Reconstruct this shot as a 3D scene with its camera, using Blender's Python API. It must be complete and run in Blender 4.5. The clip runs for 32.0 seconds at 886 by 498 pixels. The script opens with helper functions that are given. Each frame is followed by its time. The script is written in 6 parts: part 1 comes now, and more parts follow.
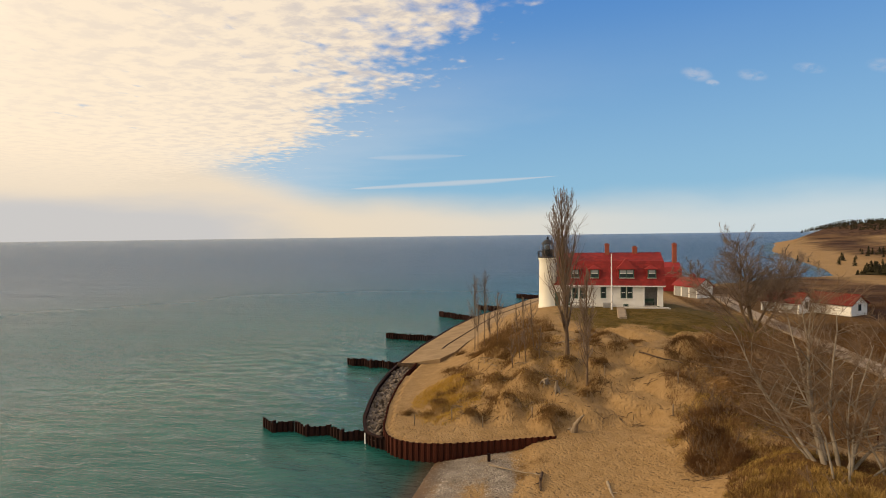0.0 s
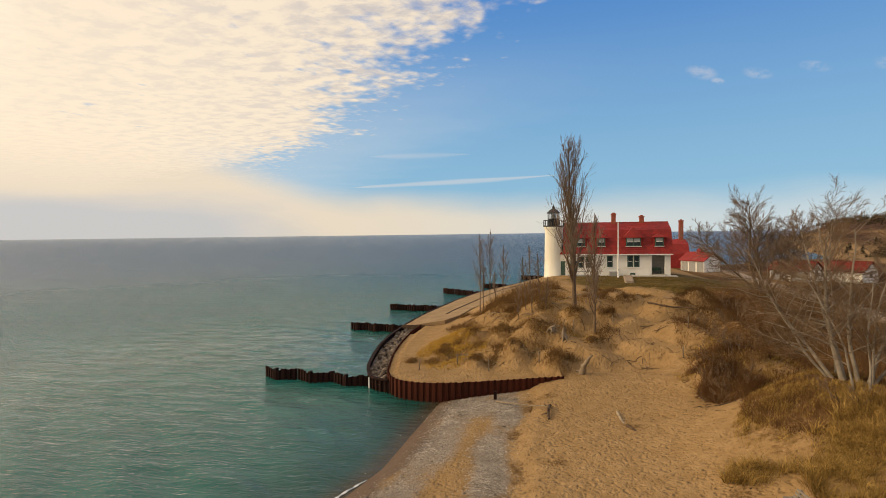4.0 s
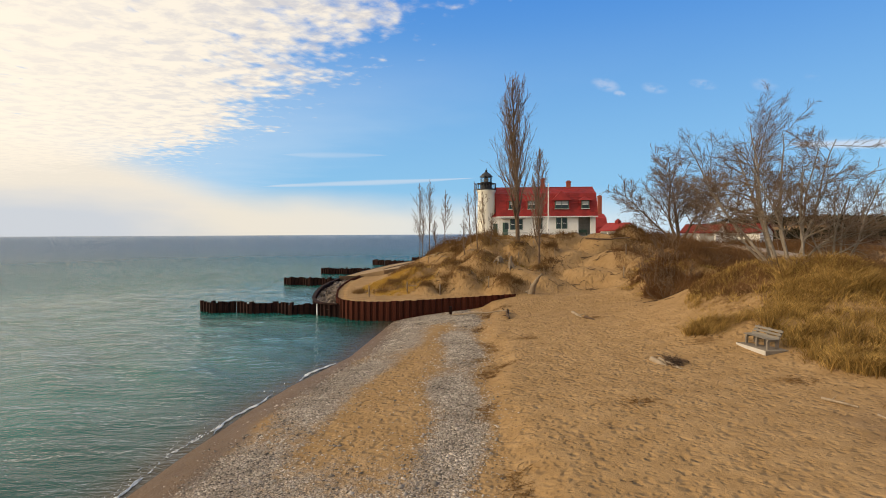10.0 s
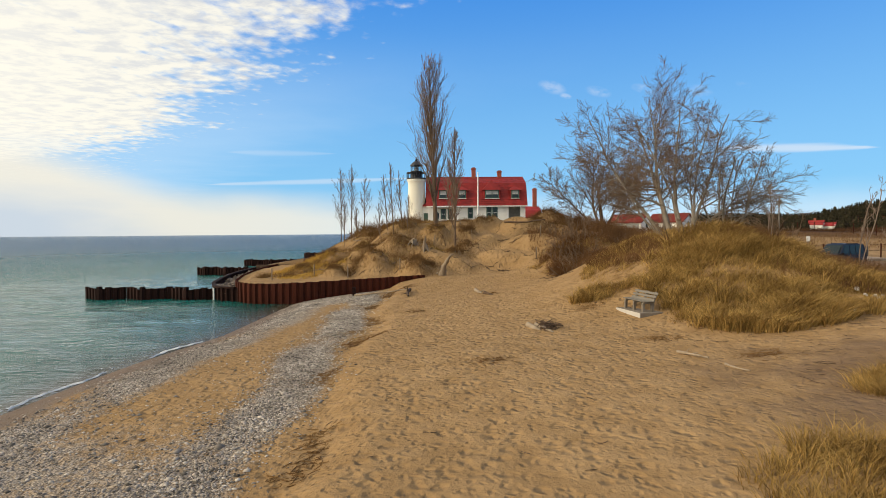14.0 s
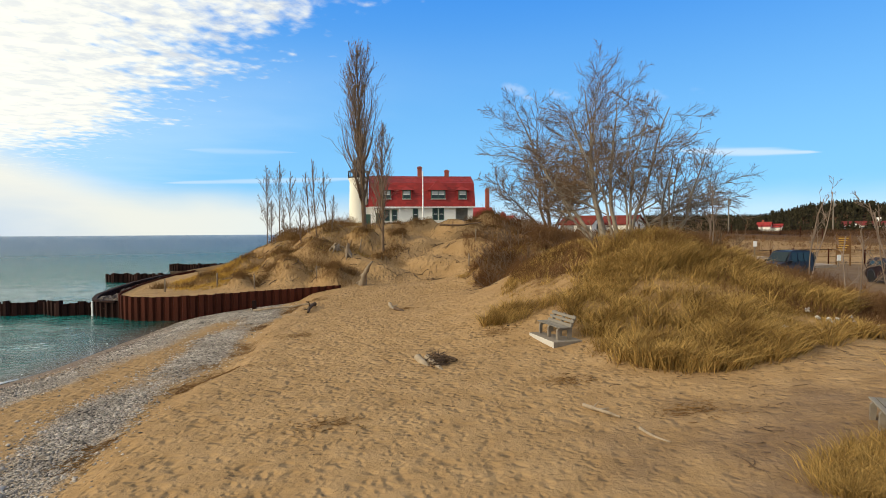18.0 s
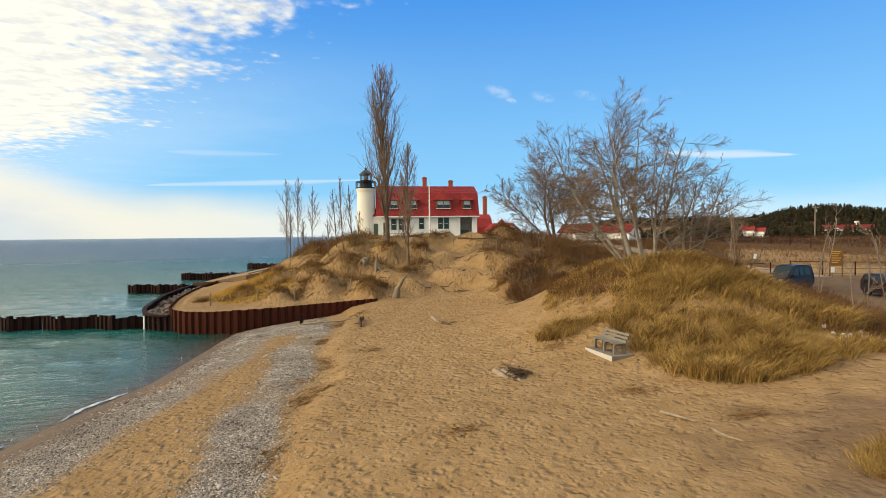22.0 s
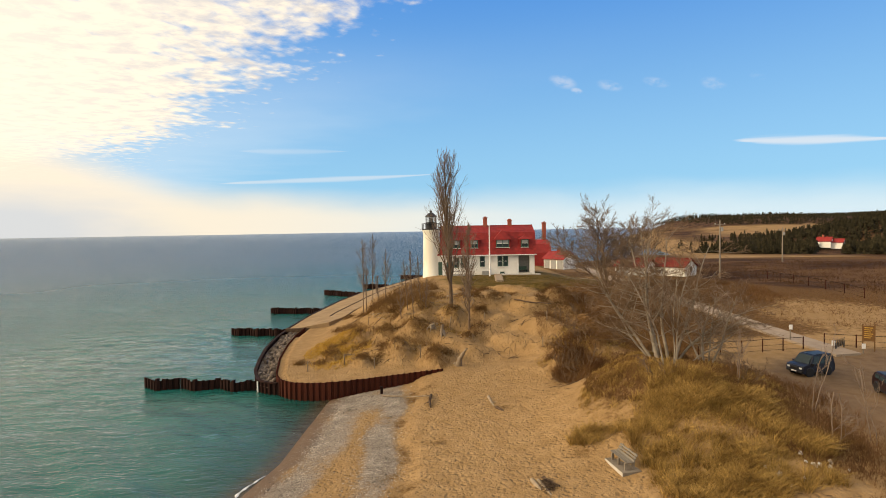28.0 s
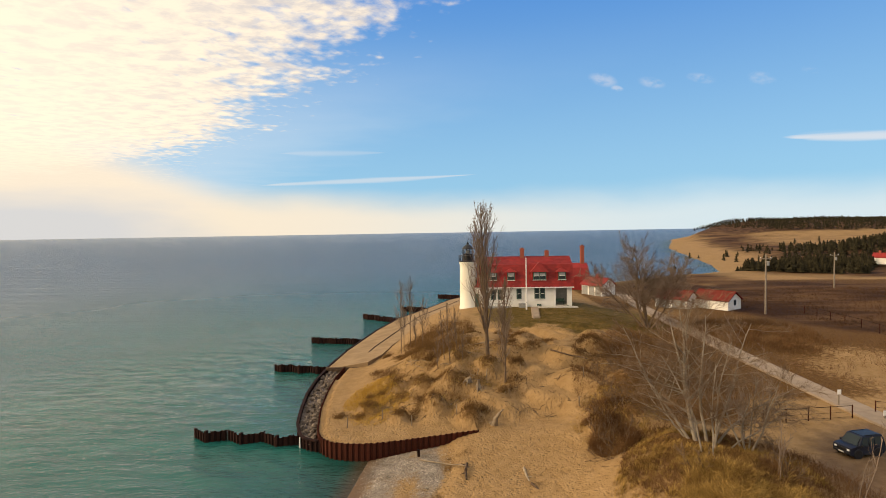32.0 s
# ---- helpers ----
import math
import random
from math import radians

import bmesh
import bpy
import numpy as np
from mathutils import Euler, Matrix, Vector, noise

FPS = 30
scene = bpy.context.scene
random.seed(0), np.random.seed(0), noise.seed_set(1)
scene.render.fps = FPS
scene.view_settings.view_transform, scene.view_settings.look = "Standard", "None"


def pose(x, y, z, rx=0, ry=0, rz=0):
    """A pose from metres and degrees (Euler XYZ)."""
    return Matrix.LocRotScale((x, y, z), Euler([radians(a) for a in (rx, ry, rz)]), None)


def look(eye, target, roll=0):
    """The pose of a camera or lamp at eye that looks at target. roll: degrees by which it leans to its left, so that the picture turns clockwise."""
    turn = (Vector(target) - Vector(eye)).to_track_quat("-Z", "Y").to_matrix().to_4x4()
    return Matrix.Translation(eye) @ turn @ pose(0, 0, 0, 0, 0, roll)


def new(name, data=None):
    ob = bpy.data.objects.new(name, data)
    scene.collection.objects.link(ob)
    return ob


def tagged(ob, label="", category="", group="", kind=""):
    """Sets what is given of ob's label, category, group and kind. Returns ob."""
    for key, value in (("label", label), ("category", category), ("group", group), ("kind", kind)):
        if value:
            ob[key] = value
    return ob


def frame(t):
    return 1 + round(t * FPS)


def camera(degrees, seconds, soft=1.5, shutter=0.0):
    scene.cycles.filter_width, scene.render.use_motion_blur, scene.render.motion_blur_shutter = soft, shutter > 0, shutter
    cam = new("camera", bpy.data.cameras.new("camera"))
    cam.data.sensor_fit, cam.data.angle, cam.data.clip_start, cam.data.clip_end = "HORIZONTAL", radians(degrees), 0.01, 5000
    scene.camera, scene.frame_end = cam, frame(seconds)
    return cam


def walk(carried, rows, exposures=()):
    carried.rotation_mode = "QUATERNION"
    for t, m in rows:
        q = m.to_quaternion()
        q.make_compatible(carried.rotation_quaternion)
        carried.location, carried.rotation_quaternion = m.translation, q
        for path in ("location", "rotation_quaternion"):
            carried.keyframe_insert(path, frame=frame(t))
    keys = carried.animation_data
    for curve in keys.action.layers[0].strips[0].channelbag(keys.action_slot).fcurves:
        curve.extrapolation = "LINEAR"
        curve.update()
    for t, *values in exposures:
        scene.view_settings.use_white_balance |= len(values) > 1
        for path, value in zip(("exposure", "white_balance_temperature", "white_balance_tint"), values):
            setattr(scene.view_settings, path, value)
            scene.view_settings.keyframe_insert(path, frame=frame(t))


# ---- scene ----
# ---------- camera ----------
cam = camera(79.0, 32.0, 0.9)
PATH = [
    (0, (18.80, 4.29, 17.07), (16.783, 14.077, 16.799), -0.78),
    (1, (18.78, 4.97, 15.69), (16.760, 14.761, 15.408), -0.79),
    (2, (18.68, 5.40, 14.43), (16.626, 15.181, 14.155), -0.78),
    (3, (18.55, 5.42, 13.32), (16.467, 15.198, 13.031), -0.74),
    (3.5, (18.51, 5.22, 12.89), (16.431, 14.996, 12.597), -0.74),
    (5.5, (18.41, 3.65, 11.70), (16.268, 13.413, 11.398), -0.63),
    (6, (18.26, 3.39, 11.30), (16.113, 13.148, 11.008), -0.56),
    (7, (17.68, 3.44, 10.17), (15.501, 13.193, 9.876), -0.53),
    (8, (17.09, 3.70, 8.92), (15.288, 13.529, 8.642), -0.37),
    (9, (16.34, 4.11, 7.64), (15.189, 14.038, 7.359), -0.30),
    (10, (15.72, 4.61, 6.58), (15.173, 14.593, 6.297), -0.30),
    (11, (15.49, 4.95, 5.81), (15.776, 14.943, 5.534), -0.35),
    (12, (15.95, 5.16, 5.34), (16.480, 15.138, 5.053), -0.46),
    (13, (17.14, 5.43, 5.14), (17.660, 15.409, 4.865), -0.46),
    (14, (18.80, 6.02, 5.10), (19.170, 16.010, 4.801), -0.45),
    (14.5, (19.60, 6.45, 5.10), (19.855, 16.443, 4.792), -0.37),
    (16.5, (22.14, 8.54, 5.23), (22.019, 18.534, 4.914), -0.20),
    (17, (22.32, 9.02, 5.29), (22.472, 19.013, 4.977), -0.21),
    (18, (21.81, 9.88, 5.38), (22.854, 19.818, 5.080), -0.39),
    (19, (20.79, 10.46, 5.48), (22.394, 20.322, 5.192), -0.59),
    (20, (19.85, 10.32, 5.59), (21.513, 20.176, 5.303), -0.66),
    (21, (19.11, 9.27, 5.72), (20.619, 19.153, 5.437), -0.63),
    (22, (18.50, 7.78, 6.38), (19.829, 17.689, 6.115), -0.58),
    (23, (18.13, 6.00, 7.16), (19.216, 15.934, 6.883), -0.58),
    (24, (18.03, 4.20, 8.20), (18.898, 14.157, 7.906), -0.51),
    (25, (17.87, 3.04, 9.51), (18.644, 13.004, 9.196), -0.47),
    (25.5, (17.88, 2.59, 10.15), (18.643, 12.556, 9.824), -0.62),
    (27.5, (18.22, 1.61, 12.68), (18.660, 11.597, 12.342), -0.87),
    (28, (18.37, 1.48, 13.29), (18.529, 11.473, 12.931), -0.97),
    (29, (18.52, 1.35, 14.58), (18.204, 11.335, 14.227), -0.97),
    (30, (18.55, 1.30, 15.83), (18.127, 11.282, 15.479), -0.91),
    (31, (18.57, 1.16, 17.08), (18.062, 11.145, 16.721), -0.90),
    (32, (18.51, 0.97, 18.38), (17.979, 10.949, 18.041), -0.96),
]
walk(cam, [(t, look(eye, target, roll)) for t, eye, target, roll in PATH],
     [(0, -0.04, 7450, 13), (6, -0.04, 7350, 12), (9, 0.06, 6800, 11), (12, 0.19, 6450, 8), (14, 0.18, 6200, 6), (17, 0.18, 5950, 3), (18.5, 0.33, 6050, 4), (20, 0.31, 6100, 4), (25, 0.32, 6850, 6), (28, 0.29, 7150, 10), (32, 0.21, 7400, 12)])

# ---------- world and sun ----------
SUN_AZ, SUN_EL = radians(-103.0), radians(25.0)      # clockwise from +y, above the horizon
world = bpy.data.worlds.new("sky")
scene.world = world
world.use_nodes = True


class Nodes:
    """Small helper to wire node trees."""

    def __init__(self, tree):
        self.t = tree
        tree.nodes.clear()

    def add(self, kind, **props):
        n = self.t.nodes.new(kind)
        for k, v in props.items():
            if k == "operation":
                n.operation = v
            elif k == "blend_type":
                n.blend_type = v
            elif k == "data_type":
                n.data_type = v
            elif k == "attribute_name":
                n.attribute_name = v
        return n

    def put(self, sock, value):
        if isinstance(value, bpy.types.NodeSocket):
            self.t.links.new(value, sock)
        elif isinstance(value, (int, float)):
            sock.default_value = value
        else:
            v = tuple(value)
            sock.default_value = v if len(sock.default_value) == len(v) else (*v, 1.0)

    def math(self, op, a, b=0.0, c=None, clamp=False):
        n = self.add("ShaderNodeMath", operation=op)
        n.use_clamp = clamp
        self.put(n.inputs[0], a)
        self.put(n.inputs[1], b)
        if c is not None:
            self.put(n.inputs[2], c)
        return n.outputs[0]

    def mix(self, f, a, b, how="MIX"):
        n = self.add("ShaderNodeMix", data_type="RGBA", blend_type=how)
        self.put(n.inputs[0], f)
        self.put(n.inputs[6], a)
        self.put(n.inputs[7], b)
        return n.outputs[2]

    def noise(self, vec, scale, detail=3.0, rough=0.55, dist=0.0):
        n = self.add("ShaderNodeTexNoise")
        if vec is not None:
            self.put(n.inputs["Vector"], vec)
        self.put(n.inputs["Scale"], scale)
        self.put(n.inputs["Detail"], detail)
        self.put(n.inputs["Roughness"], rough)
        self.put(n.inputs["Distortion"], dist)
        return n.outputs["Fac"]

    def ramp(self, x, lo, hi, a=0.0, b=1.0):
        n = self.add("ShaderNodeMapRange")
        n.interpolation_type = "SMOOTHSTEP"
        for k, v in zip(range(5), (x, lo, hi, a, b)):
            self.put(n.inputs[k], v)
        return n.outputs[0]

    def scaled(self, vec, s, rot=(0, 0, 0), loc=(0, 0, 0)):
        n = self.add("ShaderNodeMapping")
        self.put(n.inputs[0], vec)
        self.put(n.inputs[1], loc)
        self.put(n.inputs[2], rot)
        self.put(n.inputs[3], s)
        return n.outputs[0]


def build_sky():
    n = Nodes(world.node_tree)
    out = n.add("ShaderNodeOutputWorld")
    bg = n.add("ShaderNodeBackground")
    sky = n.add("ShaderNodeTexSky")
    sky.sky_type = "NISHITA"
    sky.sun_disc = False
    sky.sun_elevation, sky.sun_rotation = SUN_EL, SUN_AZ
    sky.air_density, sky.dust_density, sky.ozone_density = 1.0, 0.6, 2.5
    tc = n.add("ShaderNodeTexCoord")
    vec = tc.outputs["Generated"]
    sep = n.add("ShaderNodeSeparateXYZ")
    n.put(sep.inputs[0], vec)
    x, y, z = sep.outputs
    zc = n.math("MAXIMUM", z, 0.012)
    u, v = n.math("DIVIDE", x, zc), n.math("DIVIDE", y, zc)
    # high layer of small rippled clouds in the west, seen as a level sheet
    sheet = n.add("ShaderNodeCombineXYZ")
    n.put(sheet.inputs[0], u)
    n.put(sheet.inputs[1], v)
    p = sheet.outputs[0]
    edge = n.math("ADD", u, n.math("MULTIPLY", v, 0.60))
    wob = n.noise(n.scaled(p, (0.9, 0.9, 1)), 1.0, 4.0)
    edge = n.math("ADD", edge, n.math("MULTIPLY", n.math("SUBTRACT", wob, 0.5), 1.5))
    cover = n.ramp(edge, 2.0, 0.1)
    # the sheet thins to feathers towards its far corner
    tail = n.math("ADD", n.math("ADD", v, n.math("MULTIPLY", u, 0.60)), n.math("MULTIPLY", n.math("SUBTRACT", wob, 0.5), 1.6))
    cover = n.math("MULTIPLY", cover, n.ramp(tail, 4.7, 2.9, 0.42, 1.0))
    cells = n.add("ShaderNodeTexVoronoi")
    cells.feature = "SMOOTH_F1"
    n.put(cells.inputs["Vector"], n.scaled(p, (1.0, 0.8, 1), rot=(0, 0, 0.5)))
    cells.inputs["Scale"].default_value = 15.0
    cells.inputs["Smoothness"].default_value = 0.7
    rip = n.noise(n.scaled(p, (7.5, 6.0, 1), rot=(0, 0, 0.5)), 1.0, 5.0, 0.56, 0.1)
    rip = n.math("ADD", n.math("MULTIPLY", rip, 0.86), n.math("MULTIPLY", n.math("SUBTRACT", 0.52, cells.outputs["Distance"]), 0.30))
    big = n.noise(n.scaled(p, (1.1, 2.2, 1), rot=(0, 0, 0.4)), 1.0, 3.0)
    puff = n.math("ADD", n.math("MULTIPLY", rip, 0.85), n.math("MULTIPLY", big, 0.40))
    lim = n.math("SUBTRACT", 0.98, n.math("MULTIPLY", cover, 0.74))
    cloud = n.math("MULTIPLY", n.ramp(n.math("SUBTRACT", puff, lim), -0.14, 0.24), n.ramp(cover, 0.0, 0.25))
    # shades inside the cloud sheet
    shade = n.ramp(n.noise(n.scaled(p, (6.0, 7.5, 1), rot=(0, 0, 0.5)), 1.0, 5.0, 0.60, 0.2), 0.34, 0.60)
    lit = n.mix(shade, (0.62, 0.62, 0.66), (0.98, 0.90, 0.77))
    glow = n.ramp(n.math("DIVIDE", n.math("ADD", x, n.math("MULTIPLY", y, -0.25)), 1.0), -0.35, -1.0)
    lit = n.mix(n.math("MULTIPLY", glow, 0.8), lit, (1.12, 1.0, 0.82))
    # clear sky: the Nishita blue, more saturated
    blue = n.mix(1.0, sky.outputs[0], (0.052, 0.072, 0.098), "MULTIPLY")
    blue = n.mix(n.ramp(z, 0.0, 0.55), n.mix(0.8, blue, (0.30, 0.64, 0.95)), n.mix(0.8, blue, (0.035, 0.25, 0.82)))
    # pale bank over the horizon
    bank_top = n.math("ADD", n.math("ADD", 0.026, n.math("MULTIPLY", n.ramp(x, -0.35, -0.75), 0.12)), n.math("MULTIPLY", n.noise(n.scaled(vec, (3.0, 3.0, 9.0)), 1.0, 4.0), 0.055))
    bank = n.ramp(z, n.math("ADD", bank_top, 0.035), n.math("SUBTRACT", bank_top, 0.035))
    west = n.ramp(x, 0.45, -0.45)
    bankcol = n.mix(west, (0.66, 0.80, 0.90), (0.97, 0.84, 0.66))
    rag = n.math("MULTIPLY", n.math("SUBTRACT", n.noise(n.scaled(vec, (3.0, 3.0, 14.0), loc=(0.3, 0, 0)), 1.0, 4.0), 0.5), 0.07)
    grey = n.math("MULTIPLY", n.ramp(n.math("ADD", z, rag), 0.085, 0.035), n.ramp(n.math("ADD", x, n.math("MULTIPLY", rag, 3.0)), -0.36, -0.56))
    bankcol = n.mix(n.math("MULTIPLY", grey, 0.66), bankcol, (0.50, 0.57, 0.70))
    # thin veil of haze round the cloud sheet
    blue = n.mix(n.math("MULTIPLY", n.ramp(edge, 3.2, 0.6), n.ramp(z, 0.36, 0.14, 0.0, 0.34)), blue, (0.74, 0.84, 0.95))
    col = n.mix(n.math("MULTIPLY", bank, 0.82), blue, bankcol)
    # thin streaks and small puffs
    st = n.noise(n.scaled(vec, (2.5, 2.5, 60.0)), 1.0, 3.0)
    az = n.math("ARCTAN2", x, y)

    def lens(az0, half, height, slope, thick, power=1.0):
        """A cloud streak with tapering ends."""
        t = n.math("DIVIDE", n.math("SUBTRACT", az, az0), half)
        body = n.math("MULTIPLY", n.math("MAXIMUM", n.math("SUBTRACT", 1.0, n.math("MULTIPLY", t, t)), 0.001), thick)
        mid = n.math("ADD", height, n.math("MULTIPLY", t, slope))
        mid = n.math("ADD", mid, n.math("MULTIPLY", n.math("SUBTRACT", st, 0.5), thick * 1.5))
        q = n.math("DIVIDE", n.math("ABSOLUTE", n.math("SUBTRACT", z, mid)), body)
        return n.math("MULTIPLY", n.ramp(q, 1.0, 0.15), n.math("MULTIPLY", n.ramp(n.math("ABSOLUTE", t), 1.0, 0.8), power))

    streaks = [lens(-0.185, 0.205, 0.094, 0.0095, 0.0060, 0.52), lens(-0.25, 0.10, 0.142, 0.002, 0.006, 0.22), lens(0.615, 0.108, 0.127, -0.011, 0.0110, 0.75)]
    # a row of small separate puffs
    torn = n.ramp(n.noise(n.scaled(vec, (38.0, 38.0, 70.0)), 1.0, 4.0, 0.65), 0.36, 0.66)
    for az0, el, w, h, power in ((0.238, 0.262, 0.022, 0.010, 0.75), (0.262, 0.246, 0.010, 0.005, 0.9), (0.318, 0.250, 0.020, 0.008, 0.6), (0.395, 0.248, 0.020, 0.007, 0.6), (0.482, 0.236, 0.018, 0.009, 0.45), (0.545, 0.238, 0.010, 0.006, 0.4)):
        dx = n.math("DIVIDE", n.math("SUBTRACT", az, az0), w)
        dz = n.math("DIVIDE", n.math("ADD", n.math("SUBTRACT", z, el - 0.009), n.math("MULTIPLY", n.math("SUBTRACT", az, az0), 0.25)), h)
        d2 = n.math("ADD", n.math("MULTIPLY", dx, dx), n.math("MULTIPLY", dz, dz))
        streaks.append(n.math("MULTIPLY", n.math("MULTIPLY", n.ramp(d2, 1.6, 0.0), torn), power * 0.55))
    thin = streaks[0]
    for k in streaks[1:]:
        thin = n.math("MAXIMUM", thin, k)
    col = n.mix(n.math("MULTIPLY", thin, 0.60), col, (0.98, 0.90, 0.86))
    fade = n.ramp(z, 0.045, 0.165)
    col = n.mix(n.math("MULTIPLY", n.math("MULTIPLY", cloud, fade), 0.96), col, lit)
    # the bright veil round the hidden sun
    toward = n.math("ADD", n.math("MULTIPLY", x, math.sin(SUN_AZ) * math.cos(SUN_EL)), n.math("ADD", n.math("MULTIPLY", y, math.cos(SUN_AZ) * math.cos(SUN_EL)), n.math("MULTIPLY", z, math.sin(SUN_EL))))
    col = n.mix(n.ramp(toward, 0.60, 0.97, 0.0, 0.8), col, (1.9, 1.7, 1.4))
    n.put(bg.inputs[0], col)
    bg.inputs[1].default_value = 0.92
    n.t.links.new(bg.outputs[0], out.inputs[0])


build_sky()
sun = new("sun", bpy.data.lights.new("sun", "SUN"))
sun.data.energy, sun.data.angle, sun.data.color = 2.2, radians(7.0), (1.0, 0.81, 0.58)
sun.matrix_world = look((0, 0, 0), (-math.sin(SUN_AZ) * math.cos(SUN_EL), -math.cos(SUN_AZ) * math.cos(SUN_EL), -math.sin(SUN_EL)))
sun.location = (-200, 60, 120)

# ---------- materials ----------
def material(name):
    m = bpy.data.materials.new(name)
    m.use_nodes = True
    n = Nodes(m.node_tree)
    out = n.add("ShaderNodeOutputMaterial")
    b = n.add("ShaderNodeBsdfPrincipled")
    n.t.links.new(b.outputs[0], out.inputs[0])
    return m, n, b


def bump(n, b, height, strength, dist):
    k = n.add("ShaderNodeBump")
    n.put(k.inputs["Strength"], strength)
    n.put(k.inputs["Distance"], dist)
    n.put(k.inputs["Height"], height)
    n.t.links.new(k.outputs[0], b.inputs["Normal"])


def simple(name, a, b2, scale=3.0, rough=0.8, metal=0.0, bumpy=0.3, dist=0.01, fine=25.0, streak=None, per=0.0):
    """Two tones at a coarse and a fine scale, with relief; per: how much single objects differ."""
    m, n, b = material(name)
    tc = n.add("ShaderNodeTexCoord")
    vec = tc.outputs["Object"]
    if streak:
        vec = n.scaled(vec, streak)
    big, small = n.noise(vec, scale, 4.0), n.noise(vec, fine, 3.0, 0.6)
    f = n.math("ADD", n.math("MULTIPLY", n.ramp(big, 0.3, 0.7), 0.65), n.math("MULTIPLY", small, 0.35))
    col = n.mix(f, a, b2)
    if per:
        info = n.add("ShaderNodeObjectInfo")
        geo = n.add("ShaderNodeNewGeometry")
        r = n.math("FRACT", n.math("ADD", info.outputs["Random"], geo.outputs["Random Per Island"]))
        col = n.mix(1.0, col, n.mix(r, (1 - per,) * 3, (1 + per,) * 3), "MULTIPLY")
    n.put(b.inputs["Base Color"], col)
    b.inputs["Roughness"].default_value = rough
    b.inputs["Metallic"].default_value = metal
    b.inputs["Specular IOR Level"].default_value = 0.12 if rough >= 0.8 else 0.4
    if bumpy:
        bump(n, b, n.math("ADD", big, n.math("MULTIPLY", small, 0.6)), bumpy, dist)
    return m


M = {}
M["white"] = simple("white_painted_masonry", (0.70, 0.67, 0.60), (0.82, 0.80, 0.74), 0.8, 0.7, 0, 0.25, 0.02, 12)
M["cream"] = simple("cream_painted_brick", (0.66, 0.62, 0.50), (0.80, 0.77, 0.66), 0.6, 0.65, 0, 0.2, 0.02, 9, (1, 1, 0.35))
M["red"] = simple("red_roof_shingle", (0.185, 0.010, 0.008), (0.28, 0.018, 0.014), 1.2, 0.7, 0, 0.4, 0.02, 14, None, 0.18)
M["brick"] = simple("chimney_brick", (0.24, 0.065, 0.04), (0.36, 0.11, 0.07), 4, 0.85, 0, 0.5, 0.01, 30)
M["black"] = simple("black_painted_iron", (0.012, 0.012, 0.014), (0.03, 0.03, 0.032), 5, 0.45, 0.2, 0.1)
M["green"] = simple("green_painted_wood", (0.035, 0.075, 0.055), (0.06, 0.11, 0.08), 4, 0.6)
M["grey"] = simple("grey_painted_board", (0.22, 0.22, 0.21), (0.32, 0.31, 0.29), 3, 0.7)
M["trim"] = simple("white_trim", (0.72, 0.70, 0.66), (0.83, 0.81, 0.77), 4, 0.55)
M["rust"] = simple("rusted_sheet_steel", (0.020, 0.0058, 0.0038), (0.076, 0.020, 0.0105), 1.2, 0.9, 0.0, 0.5, 0.01, 14, (1, 1, 0.4), 0.25)
M["rustdark"] = simple("dark_rusted_steel", (0.006, 0.0038, 0.0034), (0.030, 0.0110, 0.0075), 1.5, 0.85, 0.0, 0.5, 0.01, 16, (1, 1, 0.4), 0.25)
M["concrete"] = simple("weathered_concrete", (0.22, 0.145, 0.075), (0.34, 0.235, 0.13), 0.5, 0.9, 0, 0.3, 0.02, 8)
M["path"] = simple("pale_concrete_slab", (0.40, 0.37, 0.32), (0.52, 0.48, 0.42), 1.0, 0.9, 0, 0.2, 0.01, 10)
M["dullpath"] = simple("sandy_concrete", (0.25, 0.19, 0.135), (0.34, 0.265, 0.195), 0.8, 0.9, 0, 0.3, 0.02, 8)
M["oldred"] = simple("weathered_red_roof", (0.11, 0.018, 0.013), (0.17, 0.032, 0.022), 1.0, 0.8, 0, 0.4, 0.02, 14)
M["lawngrass"] = simple("winter_lawn_blades", (0.075, 0.055, 0.014), (0.15, 0.105, 0.03), 0.5, 0.9, 0, 0, 0.01, 3, None, 0.3)
M["bark"] = simple("grey_brown_bark", (0.11, 0.070, 0.042), (0.21, 0.145, 0.092), 5, 0.9, 0, 0.6, 0.01, 30, (1, 1, 0.3))
M["twig"] = simple("brown_twigs", (0.11, 0.068, 0.040), (0.25, 0.170, 0.105), 1.0, 0.9, 0, 0)
M["birch"] = simple("pale_bark", (0.165, 0.135, 0.100), (0.31, 0.26, 0.20), 3, 0.85, 0, 0.4, 0.01, 14)
M["tussock"] = simple("dead_tussock_stems", (0.095, 0.047, 0.017), (0.235, 0.135, 0.050), 0.6, 0.95, 0, 0, 0.01, 6)
M["paletwig"] = simple("pale_grey_twigs", (0.14, 0.10, 0.072), (0.27, 0.20, 0.15), 1.0, 0.9, 0, 0)
M["scrub"] = simple("brown_scrub_twigs", (0.082, 0.038, 0.016), (0.215, 0.116, 0.048), 0.6, 0.95, 0, 0, 0.01, 6)
M["darkscrub"] = simple("dark_brown_field_brush", (0.040, 0.018, 0.008), (0.105, 0.055, 0.024), 0.6, 0.95, 0, 0, 0.01, 6)
M["grass"] = simple("dry_beach_grass", (0.150, 0.084, 0.021), (0.40, 0.255, 0.078), 0.9, 0.85, 0, 0, 0.01, 3, None, 0.5)
